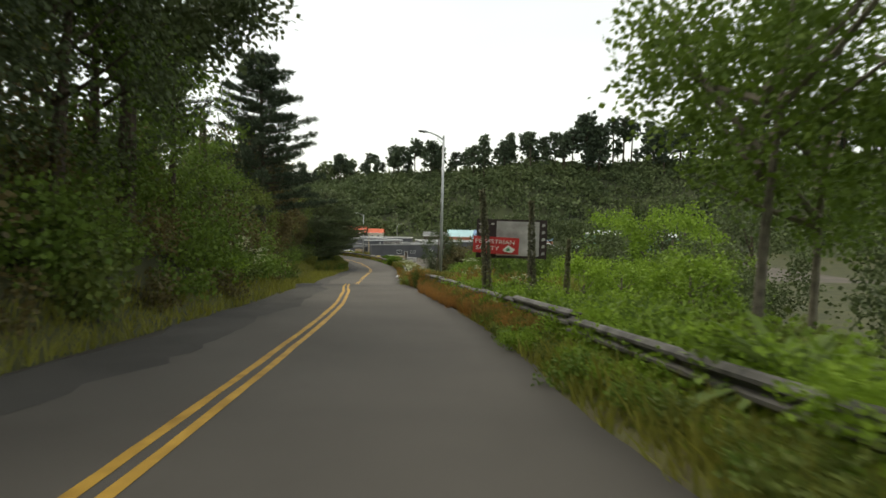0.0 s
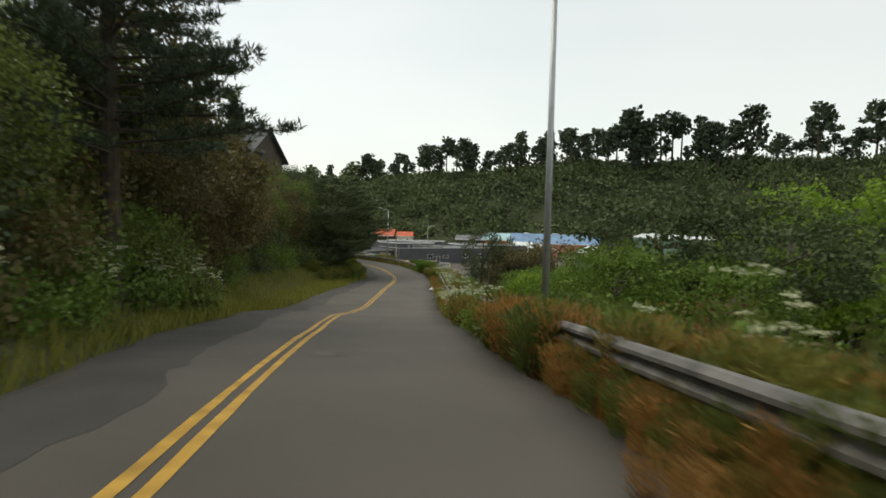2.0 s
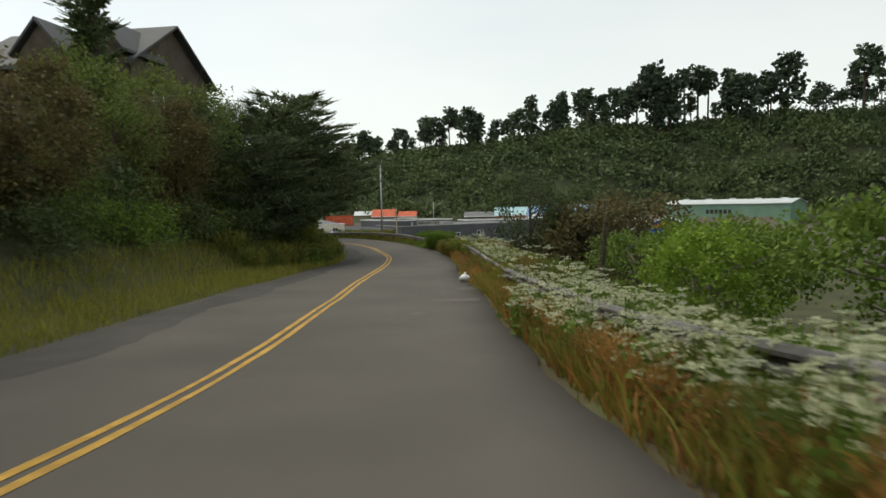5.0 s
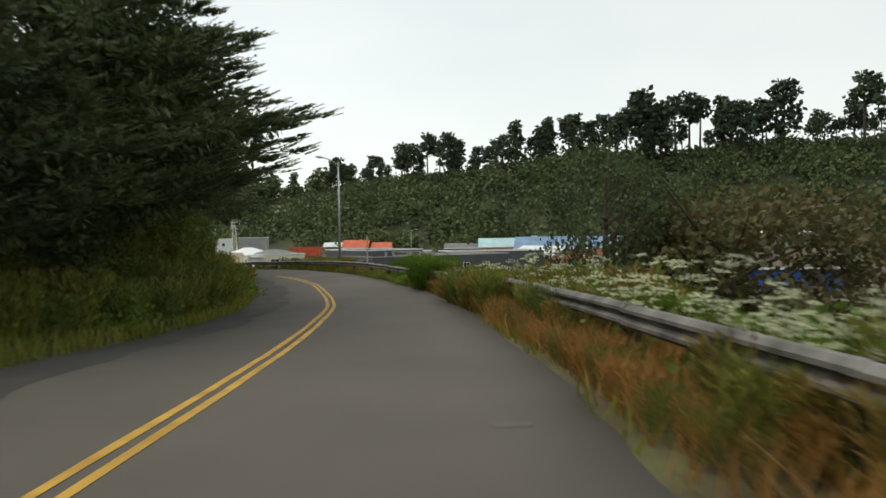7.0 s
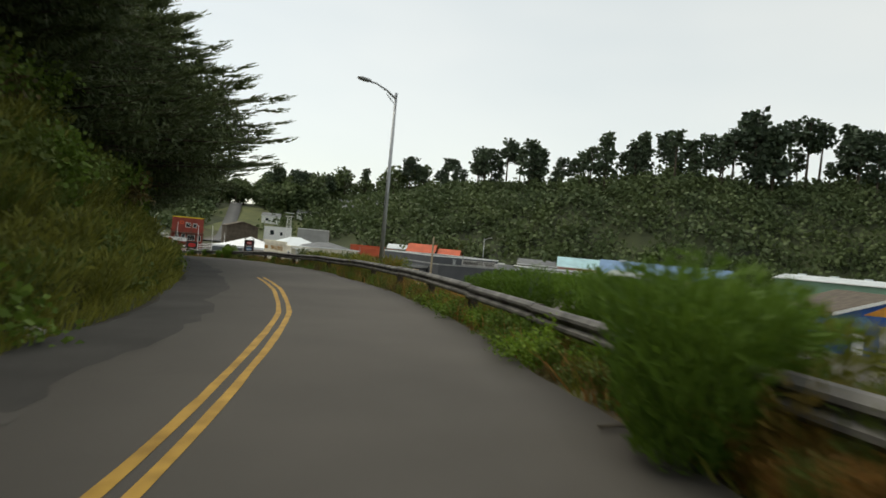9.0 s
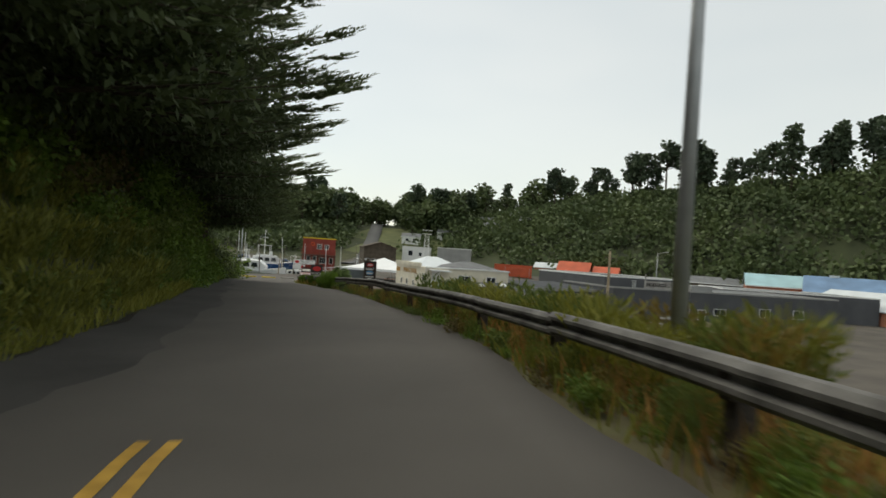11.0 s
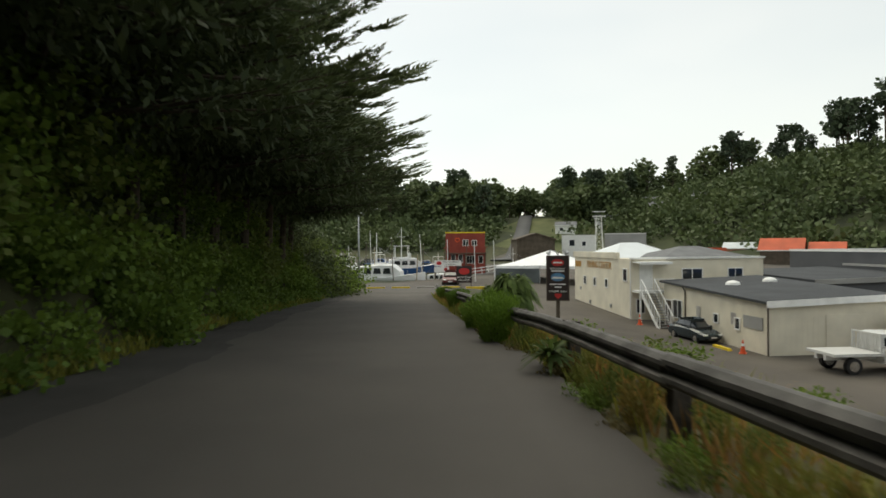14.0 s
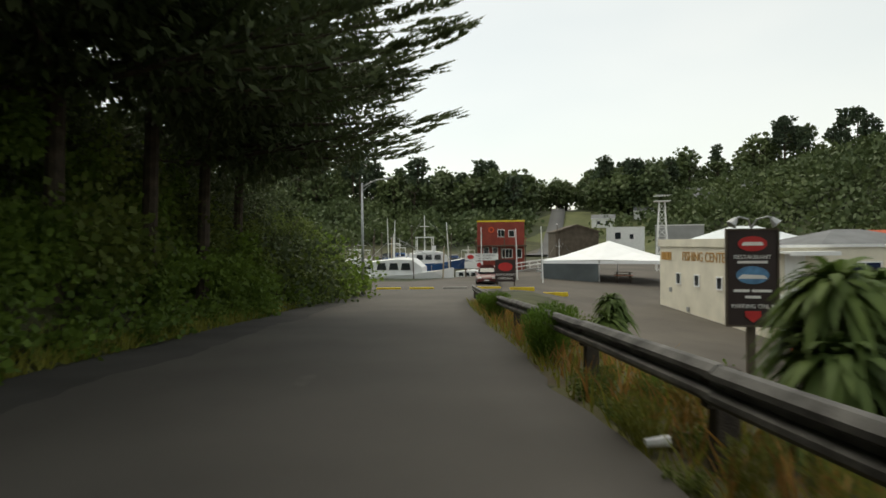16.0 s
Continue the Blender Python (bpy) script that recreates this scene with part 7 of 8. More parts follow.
for x, y, a, l, w, h, mat, lb in [(-7.6, 176.5, 12, 2.4, 1.6, 1.3, M_PALLET, "pale wooden crate in the yard"), (-5.0, 178.0, -8, 2.0, 1.4, 0.9, M_PALLET, "pale wooden crate in the yard"), (-2.6, 176.2, 20, 2.6, 1.5, 1.0, M_SIGNPALE, "faded fish crate in the yard"),
                                  (-6.2, 172.5, 5, 3.0, 1.6, 0.9, M_SIGNPALE, "faded fish crate in the yard"), (-9.0, 180, 30, 2.2, 1.4, 1.5, M_PALLET, "pale wooden crate in the yard"), (-3.2, 182.5, 12, 3.2, 1.6, 1.4, M_PALLET, "pale wooden crate in the yard"),
                                  (0.5, 179.5, -14, 2.6, 1.5, 1.2, M_SIGNPALE, "faded fish crate in the yard"), (-8.4, 173.6, 40, 1.6, 1.2, 1.8, M_KERB, "yellow fish crate in the yard")]:
    c = thing("crate", pose(x, y, gz(x, y), 0, 0, a), lb, "crate", "yard crates")
    part("side", Geo().box(0, 0, 0.1, l, w, h, bev=0.05), mat, c)
    g = Geo()
    for i in range(4):
        g.box(-0.03, -0.03, 0.15 + i * h / 4.3, l + 0.03, w + 0.03, 0.15 + i * h / 4.3 + h / 6)
    part("slat", g, mat, c)
    part("foot", Geo().box(0.1, 0, 0, 0.25, w, 0.1).box(l - 0.25, 0, 0, l - 0.1, w, 0.1), M_BROWN, c)


def forklift(x, y, ang, paint, label):
    root = thing("forklift", pose(x, y, gz(x, y), 0, 0, ang), label, "forklift")
    part("body", Geo().box(-1.2, -0.6, 0.35, 0.7, 0.6, 1.05, bev=0.15).box(-1.3, -0.55, 0.5, -0.7, 0.55, 1.4, bev=0.2), paint, root)
    part("mast", Geo().box(0.85, -0.4, 0.1, 1.0, -0.28, 2.3).box(0.85, 0.28, 0.1, 1.0, 0.4, 2.3).box(0.85, -0.4, 2.2, 1.0, 0.4, 2.3), M_INKBLACK, root)
    part("fork", Geo().box(1.0, -0.35, 0.1, 2.0, -0.22, 0.16).box(1.0, 0.22, 0.1, 2.0, 0.35, 0.16), M_STEEL, root)
    g = Geo()
    for a in (-0.6, 0.6):
        for b in (-0.5, 0.5):
            g.tube([(a, b, 1.0), (a * 0.8, b, 2.1)], 0.04, 6)
    part("guard", g.box(-0.6, -0.55, 2.1, 0.6, 0.55, 2.16), M_INKBLACK, root)
    part("seat", Geo().box(-0.4, -0.25, 1.05, 0.05, 0.25, 1.2, bev=0.05).box(-0.45, -0.25, 1.2, -0.33, 0.25, 1.65), M_RUBBER, root)
    for sx in (-0.9, 0.6):
        for sy in (-0.6, 0.6):
            wheel(root, sx, sy, 0.34, 0.22)


forklift(-8.9, 171.3, -20, M_CONE, "orange-red forklift standing among the crates")


def cone(x, y):
    root = thing("traffic_cone", pose(x, y, gz(x, y)), "orange traffic cone by the annex", "traffic cone", "traffic cones")
    part("base", Geo().box(-0.2, -0.2, 0, 0.2, 0.2, 0.04, bev=0.04), M_CONE, root)
    part("cone", Geo().tube([(0, 0, 0.04), (0, 0, 0.75)], [0.15, 0.03], 14), M_CONE, root)
    part("band", Geo().tube([(0, 0, 0.42), (0, 0, 0.56)], [0.093, 0.07], 14), M_TRIM, root)


cone(-23.2, 173.4)
cone(-30.6, 181.6)
for x, y, a in ((-24.4, 174.6, 125), (-40.4, 203, 20)):
    k = thing("wheel_stop", pose(x, y, gz(x, y), 0, 0, a), "yellow painted wheel stop", "wheel stop", "wheel stops")
    part("block", Geo().slab([(-0.9, 0.0), (0.9, 0.0), (0.85, 0.14), (-0.85, 0.14)], -0.1, 0.1), M_KERB, k)
for i in range(7):
    p = on_line(205.5 + 0.0 * i, -7.0 + i * 2.5)[0]
    k = thing("kerb_block", pose(p[0], p[1], gz(p[0], p[1]), 0, 0, heading(204)), "yellow painted concrete kerb block at the harbour edge", "kerb block", "kerb blocks")
    part("block", Geo().slab([(-0.95, -0.1), (0.95, -0.1), (0.9, 0.2), (-0.9, 0.2)], -0.14, 0.14), M_KERB if i % 4 != 3 else M_CONCRETE, k)

# ---- signs ----
ps = thing("sign_board", pose(-31.06, 163.85, -5.95, 0, 0, 18), "tall dark brown restaurant parking sign on a post", "sign")
part("panel", Geo().box(0, 0, 0, 1.02, 0.08, 2.12, bev=0.02), M_SIGNDARK, ps)
part("frame", Geo().box(-0.04, -0.02, -0.04, 0, 0.1, 2.16).box(1.02, -0.02, -0.04, 1.06, 0.1, 2.16).box(0, -0.02, -0.04, 1.02, 0.1, 0).box(0, -0.02, 2.12, 1.02, 0.1, 2.16), M_BROWN, ps)
part("post", Geo().box(0.42, 0.1, gz(-30.6, 164.1) + 5.95 - 0.4, 0.6, 0.26, 1.9, bev=0.02), M_BROWN, ps)
part("emblem", Geo().slab([(0.51 + math.cos(a) * 0.30, 1.82 + math.sin(a) * 0.17) for a in np.linspace(0, 5.98, 20)], -0.03, -0.004), M_SIGNRED, ps, "red oval emblem")
part("emblem_band", Geo().slab([(0.28, 1.78), (0.74, 1.78), (0.70, 1.86), (0.32, 1.86)], -0.04, -0.031), M_INKWHITE, ps)
part("emblem", Geo().slab([(0.51 + math.cos(a) * 0.34, 1.12 + math.sin(a) * 0.2) for a in np.linspace(0, 5.98, 20)], -0.03, -0.004), M_SIGNBLUE, ps, "blue and white scenic emblem")
part("emblem_band", Geo().slab([(0.2, 1.04), (0.82, 1.04), (0.74, 1.12), (0.3, 1.14)], -0.04, -0.031), M_INKWHITE, ps)
lettering(ps, "RESTAURANT", on_wall(0.51, -0.01, 1.52), 0.13, M_INKWHITE, width=0.76)
bars = Geo()
for x0, x1, z in ((0.12, 0.45, 0.74), (0.5, 0.9, 0.74), (0.36, 0.68, 0.6), (0.2, 0.82, 1.38)):
    bars.box(x0, -0.02, z, x1, -0.004, z + 0.06)
part("lettering_bars", bars, M_INKWHITE, ps)
lettering(ps, "PARKING ONLY", on_wall(0.51, -0.01, 0.42), 0.13, M_INKWHITE, width=0.86)
part("arrow", Geo().slab([(0.36, 0.32), (0.68, 0.32), (0.68, 0.2), (0.52, 0.06), (0.36, 0.2)], -0.03, -0.004), M_SIGNRED, ps)
for sg in (-1, 1):
    pts = [(0.51, 0.1, 2.16), (0.51 + sg * 0.08, -0.02, 2.36), (0.51 + sg * 0.3, -0.12, 2.42), (0.51 + sg * 0.42, -0.16, 2.34)]
    lp = part("lamp", Geo().tube(pts, 0.022, 6), M_POLE, ps, "gooseneck sign lamp")
    part("lamp_shade", Geo().tube([(0.51 + sg * 0.36, -0.14, 2.38), (0.51 + sg * 0.47, -0.18, 2.24)], [0.05, 0.12], 10), M_POLE, lp)


def post_sign(label, x, y, z, ang, w, h, board, ink, lines, logo=None, legs=True, size=0.3):
    root = thing("sign_board", pose(x, y, z, 0, 0, ang), label, "sign", "parking signs")
    part("panel", Geo().box(-w / 2, 0, 0, w / 2, 0.06, h, bev=0.02), board, root)
    if legs:
        for a in (-w / 2 + 0.1, w / 2 - 0.1):
            part("post", Geo().box(a - 0.05, 0.06, gz(x, y) - z - 0.4, a + 0.05, 0.16, h), M_BROWN, root)
    for tx, px, pz, wd in lines:
        lettering(root, tx, on_wall(px, -0.012, pz), size, ink, width=wd)
    if logo:
        px, pz, a, b = logo
        part("emblem", Geo().slab([(px + math.cos(q) * a, pz + math.sin(q) * b) for q in np.linspace(0, 5.98, 18)], -0.03, -0.004), M_SIGNRED, root, "red oval emblem")
    return root


rs = post_sign("white restaurant parking sign on two posts", -61.6, 208.4, -6.0, 32, 3.6, 0.75, M_TRIM, M_INKBLACK, [("RESTAURANT", 0.4, 0.52, 2.1), ("PARKING", 0.4, 0.2, 1.3)], (-1.2, 0.38, 0.36, 0.24), True, 0.26)
post_sign("small white notice under the parking sign", -62.3, 207.9, -6.85, 32, 2.0, 0.75, M_TRIM, M_INKBLACK, [], (0.6, 0.38, 0.28, 0.26), True)
post_sign("square dark restaurant parking sign", -52.5, 195.8, -7.35, 30, 1.7, 1.85, M_SIGNDARK, M_INKWHITE, [("RESTAURANT", 0, 0.58, 1.6), ("PARKING", 0, 0.28, 1.2)], (0, 1.25, 0.6, 0.36), True, 0.28)
fs = post_sign("pale restaurant parking sign on the yard fence", -12.9, 174.5, -7.1, 32, 2.6, 1.05, M_SIGNPALE, M_INKBLACK, [("RESTAURANT", 0.35, 0.62, 1.6), ("PARKING", 0.35, 0.28, 1.1)], (-0.85, 0.55, 0.32, 0.36), True, 0.3)

# billboard and banner beside the road
bb = thing("billboard", pose(3.75, 22.5, 2.62, 0, 0, -5), "weathered dark notice board with faded panels", "billboard")
part("board", Geo().box(0, 0, 0, 2.9, 0.08, 1.6), M_SIGNDARK, bb)
part("panel", Geo().box(0.82, -0.02, 0.1, 2.58, -0.004, 1.52), M_SIGNPALE, bb, "faded pale picture panel")
part("panel", Geo().box(0.9, -0.03, 0.2, 1.7, -0.022, 0.75), M_GREY, bb)
for i in range(3):
    for j in range(5):
        x0, z0 = 0.06 + i * 0.25, 0.14 + j * 0.29
        if (i + j) % 5:
            part("symbol", Geo().slab([(x0 + 0.1 + math.cos(a) * 0.08, z0 + 0.1 + math.sin(a) * 0.05 * (1 + (i + j) % 2)) for a in np.linspace(0, 5.2, 6)], -0.02, -0.004), M_SIGNPALE, bb)
for j in range(5):
    part("symbol", Geo().slab([(2.68, 0.15 + j * 0.29), (2.82, 0.18 + j * 0.29), (2.8, 0.3 + j * 0.29), (2.7, 0.27 + j * 0.29)], -0.02, -0.004), M_SIGNPALE, bb)
for x in (0.5, 2.3):
    part("post", Geo().box(x - 0.07, 0.08, gz(4.5, 22.4) - 2.62 - 0.5, x + 0.07, 0.22, 1.5), M_POSTWOOD, bb)
bn = thing("banner", pose(3.58, 22.2, 2.86, 0, 2.0, -5), "red vinyl banner with white safety lettering", "banner")
rg = []
for i in range(13):
    x = i / 12 * 1.86
    rg.append([(x, 0.03 * math.sin(i * 0.9), 0.0 - 0.02 * math.sin(i / 12 * 3.14)), (x, 0.03 * math.sin(i * 0.9 + 0.5), 0.67), (x, 0.03 * math.sin(i * 0.9 + 0.5) + 0.012, 0.67), (x, 0.03 * math.sin(i * 0.9) + 0.012, -0.02 * math.sin(i / 12 * 3.14))])
part("sheet", Geo().loft(rg), M_BANNER, bn)
lettering(bn, "PEDESTRIAN", on_wall(0.88, -0.045, 0.47), 0.23, M_INKWHITE, width=1.58)
lettering(bn, "SAFETY", on_wall(0.58, -0.045, 0.2), 0.23, M_INKWHITE, width=0.94)
part("road_symbol", Geo().slab([(1.2, 0.16), (1.42, 0.36), (1.72, 0.2), (1.58, 0.06), (1.3, 0.08)], -0.05, -0.036), M_INKWHITE, bn)
part("road_symbol", Geo().slab([(1.32, 0.17), (1.45, 0.28), (1.52, 0.16), (1.4, 0.11)], -0.06, -0.051), M_SIGNGREEN, bn)

# ---- tent ----
tz = gz(-49.6, 214.7)
tn = thing("event_tent", pose(-49.6, 214.7, tz, 0, 0, 8), "large white peaked event tent with clear walls", "tent")
e, h = 5.8, -5.95 - tz
part("roof", Geo().add([(-e, -e, h), (0, -e, h + 0.1), (e, -e, h), (e, 0, h + 0.1), (e, e, h), (0, e, h + 0.1), (-e, e, h), (-e, 0, h + 0.1), (0, 0, -4.0 - tz),
                        (-e * 0.5, -e * 0.5, h + 0.75), (e * 0.5, -e * 0.5, h + 0.75), (e * 0.5, e * 0.5, h + 0.75), (-e * 0.5, e * 0.5, h + 0.75)],
                       [(0, 1, 9), (1, 8, 9), (1, 2, 10), (1, 10, 8), (2, 3, 10), (3, 8, 10), (3, 4, 11), (3, 11, 8), (4, 5, 11), (5, 8, 11), (5, 6, 12), (5, 12, 8), (6, 7, 12), (7, 8, 12), (7, 0, 9), (7, 9, 8)]), M_TENT, tn)
vg = Geo()
for a, b, c, d in ((-e, -e, e, -e), (e, -e, e, e), (e, e, -e, e), (-e, e, -e, -e)):
    vg.add([(a, b, h - 0.3), (c, d, h - 0.3), (c, d, h + 0.02), (a, b, h + 0.02)], [(0, 1, 2, 3)])
part("valance", vg, M_TENT, tn)
for a, b in ((-e, -e), (0, -e), (e, -e), (e, 0), (e, e), (0, e), (-e, e), (-e, 0)):
    part("pole", Geo().tube([(a, b, -0.3), (a, b, h)], 0.05, 8), M_POLE, tn)
wg = Geo().box(-e + 0.1, -e + 0.04, 0, -0.1, -e + 0.06, h - 0.3).box(-e + 0.04, -e + 0.1, 0, -e + 0.06, e - 0.1, h - 0.3)
part("side_wall", wg, M_CLEAR, tn, "hazy clear plastic wall")
for x, y in ((-47, 211), (-51, 212), (-48.5, 216), (-52.5, 215.5)):
    tb = thing("picnic_table", pose(x, y, gz(x, y), 0, 0, 20), "brown wooden picnic table under the tent", "table", "picnic tables")
    part("tabletop", Geo().box(-0.9, -0.38, 0.7, 0.9, 0.38, 0.75), M_TERRA if x > -48 else M_BROWN, tb)
    for sy in (-0.7, 0.7):
        part("bench", Geo().box(-0.9, sy - 0.13, 0.42, 0.9, sy + 0.13, 0.46), M_BROWN, tb)
    for sx in (-0.65, 0.65):
        part("leg", Geo().box(sx - 0.04, -0.75, 0.36, sx + 0.04, 0.75, 0.42).box(sx - 0.04, -0.4, 0, sx + 0.04, -0.3, 0.7).box(sx - 0.04, 0.3, 0, sx + 0.04, 0.4, 0.7), M_BROWN, tb)

# ---- water, docks and boats ----
tagged(new("water", Geo().add([(-95, 192, -9.0), (-60, 192, -9.0), (-60, 226, -9.0), (-95, 226, -9.0)], [(0, 1, 2, 3)]).mesh("water", [M_WATER])), "dark calm harbour water", "water", kind="structure")


def cruiser(label, x, y, z, ang, hull_mat, k=1.0, mast=0.0, fly=False, group="moored boats"):
    root = thing("boat", scaled(pose(x, y, z, 0, 0, ang), k), label, "boat", group)
    part("hull", Geo().loft([[(px, -w, d), (px, -w * 0.7, 0.15), (px, -0.05, -0.35), (px, 0.05, -0.35), (px, w * 0.7, 0.15), (px, w, d)] for px, w, d in ((-4.2, 1.35, 0.9), (-2, 1.5, 0.95), (1, 1.45, 1.1), (3, 1.0, 1.35), (4.4, 0.12, 1.6))]), hull_mat, root)
    part("deck", Geo().loft([[(px, -w, d), (px, w, d), (px, w, d + 0.06), (px, -w, d + 0.06)] for px, w, d in ((-4.2, 1.3, 0.85), (-2, 1.45, 0.9), (1, 1.4, 1.05), (3, 0.95, 1.3), (4.3, 0.1, 1.55))]), M_BOATWHITE, root)
    cb = part("cabin", Geo().loft([[(px, -w, 0.9), (px, -w, h), (px, -w * 0.85, h + 0.08), (px, w * 0.85, h + 0.08), (px, w, h), (px, w, 0.9)] for px, w, h in ((-2.2, 1.15, 2.1), (-0.2, 1.2, 2.3), (1.2, 1.1, 2.25), (2.0, 0.9, 1.6))]), M_BOATWHITE, root)
    for px in (-1.7, -0.7, 0.3):
        for sg in (-1, 1):
            part("window", Geo().add([(px, sg * 1.17, 1.45), (px + 0.8, sg * 1.19, 1.45), (px + 0.7, sg * 1.21, 2.0), (px + 0.1, sg * 1.19, 2.0), (px, sg * 1.215, 1.45), (px + 0.8, sg * 1.235, 1.45), (px + 0.7, sg * 1.25, 2.0), (px + 0.1, sg * 1.235, 2.0)],
                                     [(0, 1, 2, 3), (4, 5, 6, 7), (0, 1, 5, 4), (1, 2, 6, 5), (2, 3, 7, 6), (3, 0, 4, 7)]), M_GLASS, cb)
    if fly:
        part("flybridge", Geo().box(-1.8, -0.9, 2.35, 0.6, 0.9, 2.45).box(0.3, -0.9, 2.4, 0.55, 0.9, 3.0).box(-1.6, -0.8, 3.9, 0.4, 0.8, 3.98).tube([(-1.5, -0.75, 2.4), (-1.5, -0.75, 3.9)], 0.04, 5).tube([(0.3, -0.75, 2.4), (0.3, -0.75, 3.9)], 0.04, 5).tube([(-1.5, 0.75, 2.4), (-1.5, 0.75, 3.9)], 0.04, 5).tube([(0.3, 0.75, 2.4), (0.3, 0.75, 3.9)], 0.04, 5), M_BOATWHITE, root)
    if mast:
        mg = part("mast", Geo().tube([(-0.6, 0, 2.2), (-0.6, 0, 2.2 + mast)], [0.07, 0.035], 7).tube([(-1.1, 0, 1.8 + mast * 0.8), (-0.1, 0, 1.8 + mast * 0.8)], 0.03, 5), M_TRIM, root)
        part("stay", Geo().tube([(-0.6, 0, 2.0 + mast), (-4.0, 0.6, 1.2)], 0.015, 4).tube([(-0.6, 0, 2.0 + mast), (3.9, 0, 1.7)], 0.015, 4), M_STEEL, mg)
    rg = Geo()
    for px in (-3.8, -2.6, 2.4, 3.4):
        rg.tube([(px, 0.9, 1.1), (px, 0.9, 1.75)], 0.02, 5)
    part("rail", rg.tube([(-3.8, 0.9, 1.75), (3.4, 0.9, 1.95)], 0.02, 5), M_CHROME, root)
    return root


cruiser("white cabin cruiser moored behind the kerb", -68.6, 203.2, -8.75, 22, M_BOATWHITE, 1.3, 2.2)
cruiser("white fishing boat moored at the dock", -64.6, 211.5, -8.95, 10, M_BOATWHITE, 0.75, 2.6)
cruiser("blue-hulled fishing boat with a tall white mast", -77.5, 222.5, -8.2, 40, M_BOATBLUE, 1.25, 4.2, True)
cruiser("white boat behind the moored cruiser", -82.0, 214.0, -8.9, 30, M_BOATWHITE, 1.0, 3.5, True)
cruiser("small white work boat at the dock", -74.0, 213.0, -8.9, -20, M_BOATWHITE, 0.7, 2.0)
cruiser("white fishing boat with rigging by the tent", -58.5, 224, -8.3, 60, M_BOATWHITE, 0.8, 3.5)
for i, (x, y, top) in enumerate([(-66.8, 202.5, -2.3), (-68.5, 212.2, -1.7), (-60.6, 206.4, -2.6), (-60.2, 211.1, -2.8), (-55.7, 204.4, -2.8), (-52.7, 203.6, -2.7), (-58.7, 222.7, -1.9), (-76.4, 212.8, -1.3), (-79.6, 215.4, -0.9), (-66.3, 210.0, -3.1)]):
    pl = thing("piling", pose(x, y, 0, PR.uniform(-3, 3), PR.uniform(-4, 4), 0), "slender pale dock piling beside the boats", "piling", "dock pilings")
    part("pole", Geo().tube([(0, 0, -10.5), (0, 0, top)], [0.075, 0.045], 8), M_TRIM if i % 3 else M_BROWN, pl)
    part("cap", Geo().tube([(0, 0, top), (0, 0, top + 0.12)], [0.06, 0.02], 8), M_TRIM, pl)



def dock(x, y, z, ang, l, w):
    """A floating dock: deck boards over dark floats, with cleats."""
    root = thing("floating_dock", pose(x, y, z, 0, 0, ang), "weathered brown timber dock between the boats", "dock", "floating docks")
    part("float", Geo().box(0.1, 0.1, -0.45, l - 0.1, w - 0.1, 0.0), M_INKBLACK, root)
    for i in range(int(l / 0.5)):
        part("plank", Geo().box(i * 0.5, 0, 0.0, i * 0.5 + 0.46, w, 0.06), M_BROWN, root)
    for i in range(3):
        part("cleat", Geo().box(l * (i + 0.5) / 3, 0.05, 0.06, l * (i + 0.5) / 3 + 0.3, 0.15, 0.2), M_STEEL, root)
    return root


dock(-86.0, 207.0, -8.7, 22, 22, 1.6)
dock(-80.0, 216.5, -8.7, 22, 18, 1.6)
gw = thing("gangway", pose(-66.5, 217.5, -8.3, 0, -8, 24), "sloping dock gangway with white handrails", "gangway")
part("deck", Geo().box(0, 0, 0, 9, 1.1, 0.1), M_GREY, gw)
for yy in (0.0, 1.1):
    rl = Geo().tube([(0, yy, 1.0), (9, yy, 1.0)], 0.035, 5).tube([(0, yy, 0.55), (9, yy, 0.55)], 0.03, 5)
    for i in range(10):
        rl.tube([(i, yy, 0.05), (i, yy, 1.0)], 0.03, 5)
    part("handrail", rl, M_TRIM, gw, "white tubular handrail")
for x, y, ang, mat, k, m in [(-83.5, 224.5, 35, M_BOATBLUE, 0.9, 3.2), (-73.5, 227.0, -12, M_BOATWHITE, 0.8, 2.6), (-88.0, 219.5, 48, M_BOATWHITE, 0.85, 2.4), (-90.5, 211.0, 14, M_BOATBLUE, 0.7, 2.8)]:
    cruiser("small " + ("blue" if mat is M_BOATBLUE else "white") + " fishing boat with thin rigging at the dock", x, y, -8.3, ang, mat, k, m, True)
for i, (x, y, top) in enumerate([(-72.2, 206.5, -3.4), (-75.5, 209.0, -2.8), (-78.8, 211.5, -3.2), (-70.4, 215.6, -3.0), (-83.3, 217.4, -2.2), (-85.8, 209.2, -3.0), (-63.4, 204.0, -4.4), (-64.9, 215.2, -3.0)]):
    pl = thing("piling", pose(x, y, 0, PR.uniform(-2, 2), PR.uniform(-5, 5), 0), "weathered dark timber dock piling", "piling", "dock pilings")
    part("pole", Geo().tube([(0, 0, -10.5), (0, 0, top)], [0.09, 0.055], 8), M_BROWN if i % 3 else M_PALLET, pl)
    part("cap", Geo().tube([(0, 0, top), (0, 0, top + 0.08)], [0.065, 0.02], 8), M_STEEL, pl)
pickup("blue pickup truck parked on the far quay", -92.5, 236.0, gz(-92.5, 236.0), 20, M_BOATBLUE)
sedan("pale car parked on the far quay", -86.0, 243.0, gz(-86.0, 243.0), -30, M_SILVER)
sedan("dark car parked on the far quay", -98.5, 241.0, gz(-98.5, 241.0), 10, M_CARDARK)

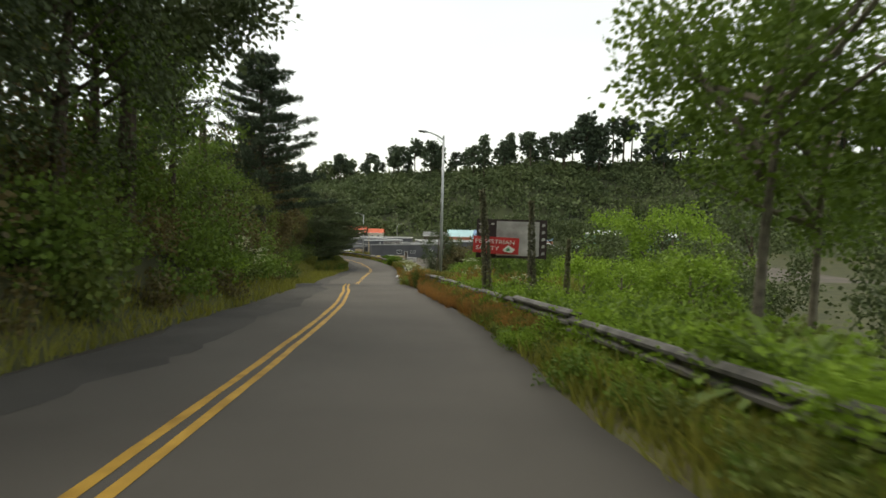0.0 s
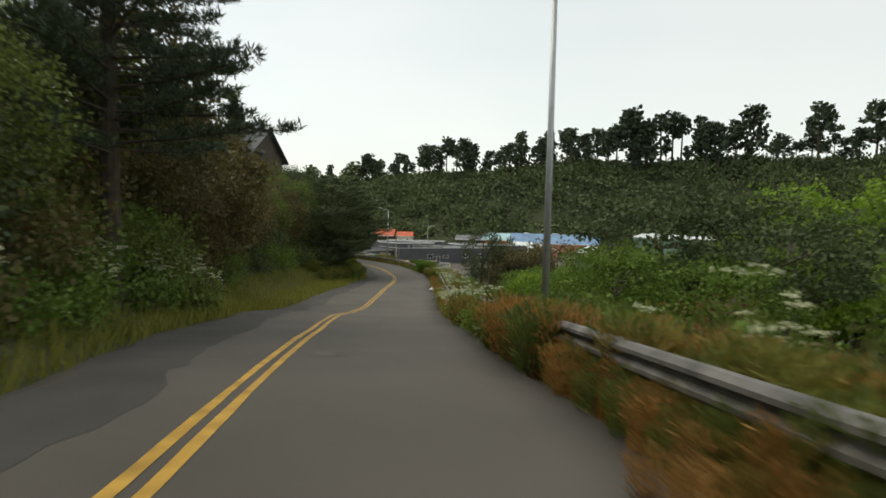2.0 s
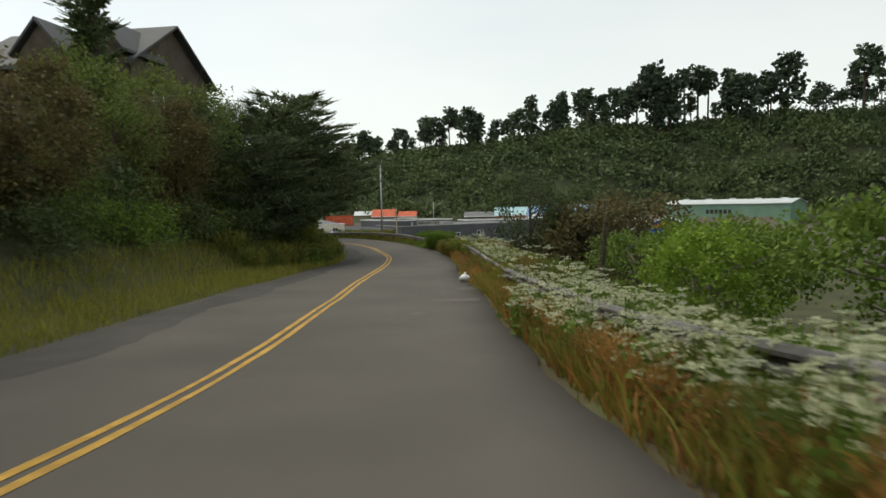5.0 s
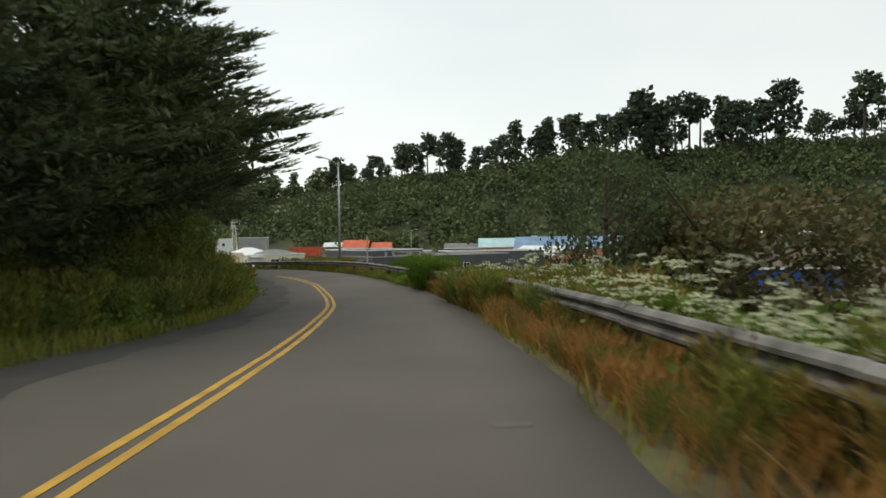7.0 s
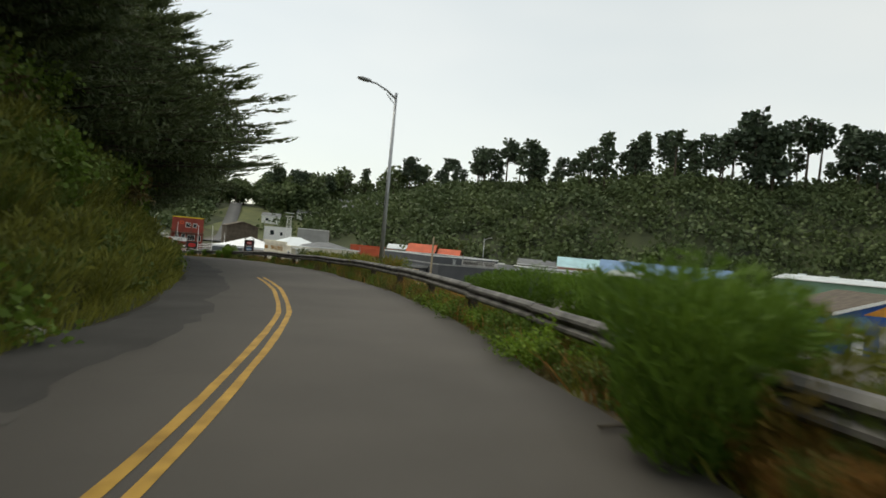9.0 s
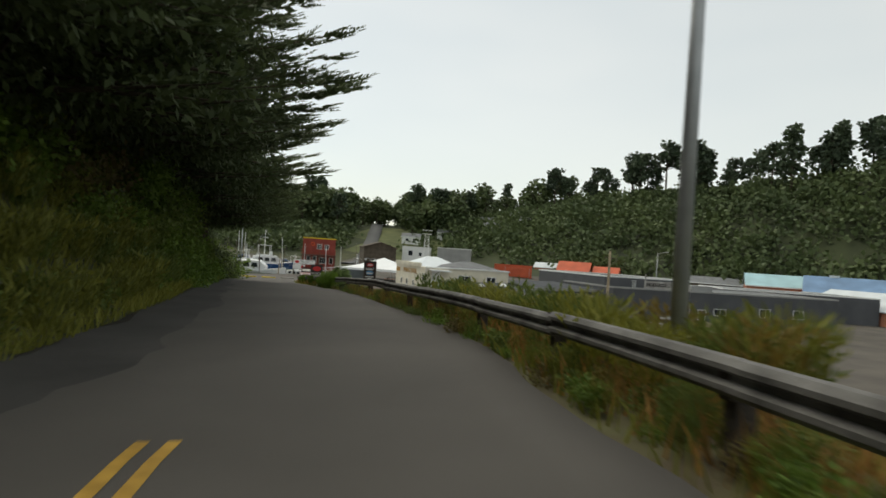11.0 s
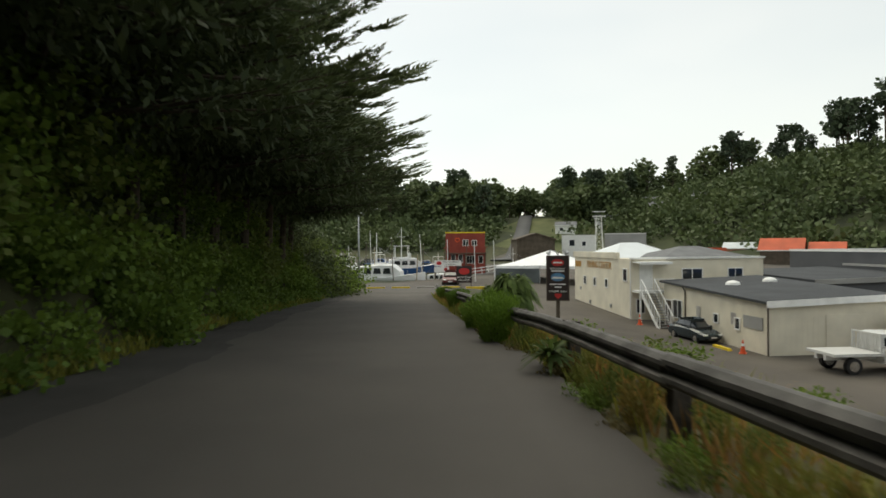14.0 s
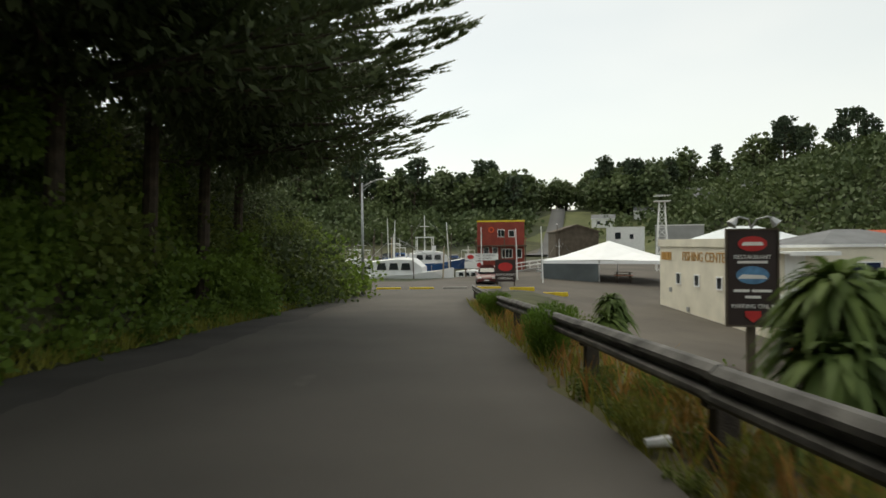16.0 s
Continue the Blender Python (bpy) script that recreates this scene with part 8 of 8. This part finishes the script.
# lattice rig behind the tent
tw = thing("lattice_tower", pose(-49.0, 236.0, gz(-49.0, 236.0), 0, 0, 20), "white steel lattice tower with a platform", "tower")
H = 1.2 - gz(-49.0, 236.0)
for a in (-0.8, 0.8):
    for b in (-0.8, 0.8):
        part("leg", Geo().tube([(a, b, 0), (a * 0.45, b * 0.45, H)], 0.06, 6), M_TRIM, tw)
g = Geo()
for i in range(8):
    z0, z1 = H * i / 8, H * (i + 1) / 8
    r0, r1 = 0.8 * (1 - 0.55 * i / 8), 0.8 * (1 - 0.55 * (i + 1) / 8)
    for (a, b), (c, d) in (((-1, -1), (1, -1)), ((1, -1), (1, 1)), ((1, 1), (-1, 1)), ((-1, 1), (-1, -1))):
        g.tube([(a * r0, b * r0, z0), (c * r1, d * r1, z1)], 0.03, 4).tube([(a * r0, b * r0, z0), (c * r0, d * r0, z0)], 0.03, 4)
part("brace", g, M_TRIM, tw)
part("platform", Geo().box(-1.0, -1.0, H, 1.0, 1.0, H + 0.12).box(-1.0, -1.0, H + 0.8, 1.0, -0.95, H + 0.86).box(-1.0, 0.95, H + 0.8, 1.0, 1.0, H + 0.86), M_TRIM, tw)
ud = thing("utility_pole", pose(-10.6, 180.6, gz(-10.6, 180.6)), "weathered wooden utility pole in the yard", "utility pole")
part("pole", Geo().tube([(0, 0, -0.5), (0, 0, 8.2)], [0.17, 0.12], 9), M_PALLET, ud)
part("cross_arm", Geo().box(-0.5, -0.05, 7.4, 0.5, 0.05, 7.52), M_BROWN, ud)

# ---- litter and small things by the road ----
for s0, u, k in [(75.4, 1.72, 0.95), (75.15, 2.0, 0.4), (76.6, 1.7, 0.3)]:
    p = on_line(s0, u)[0]
    lt = thing("litter_bag", scaled(pose(p[0], p[1], p[2] + 0.02, 0, 0, PR.uniform(0, 360)), k), "crumpled white plastic bag on the road edge", "litter", "roadside litter")
    v = ICO2[0] * (0.24, 0.18, 0.15) * PR.uniform(0.75, 1.25, (len(ICO2[0]), 1)) + (0, 0, 0.11)
    part("bag", quick_mesh("bag", v, ICO2[1], np.zeros((0, 4), int), [M_LITTER]), None, lt)
    part("knot", Geo().tube([(0, 0, 0.2), (0.04, 0.02, 0.33)], [0.03, 0.06], 6), M_LITTER, lt)
p = on_line(163.2, 1.65)[0]
lt = thing("litter_paper", pose(p[0], p[1], p[2] + 0.02, 0, 0, 40), "flattened pale paper cup at the road edge", "litter", "roadside litter")
part("cup", Geo().tube([(-0.1, 0, 0.03), (0.1, 0, 0.04)], [0.035, 0.05], 8), M_LITTER, lt)
p = on_line(101.2, 2.25)[0]
lt = thing("stick", pose(p[0], p[1], p[2] + 0.03, 0, 0, 15), "dry broken stick on the shoulder", "stick")
part("branch", Geo().tube([(-0.2, 0, 0), (0.05, 0.03, 0.01), (0.22, -0.02, 0.02)], [0.02, 0.016, 0.008], 6), M_PALEBARK, lt)
for s0, u, k in [(99.3, -5.1, 0.28), (106.5, -4.6, 0.2), (104.5, -4.7, 0.14)]:
    p = on_line(s0, u)[0]
    v = ICO2[0] * (1.0, 0.7, 0.6) * PR.uniform(0.8, 1.2, (len(ICO2[0]), 1)) * k
    st = tagged(new("rock", quick_mesh("rock", v, ICO2[1], np.zeros((0, 4), int), [M_CONCRETE])), "pale rock at the foot of the bank", "rock", "bank rocks")
    st.matrix_basis = pose(p[0], p[1], gz(p[0], p[1]) + k * 0.3)
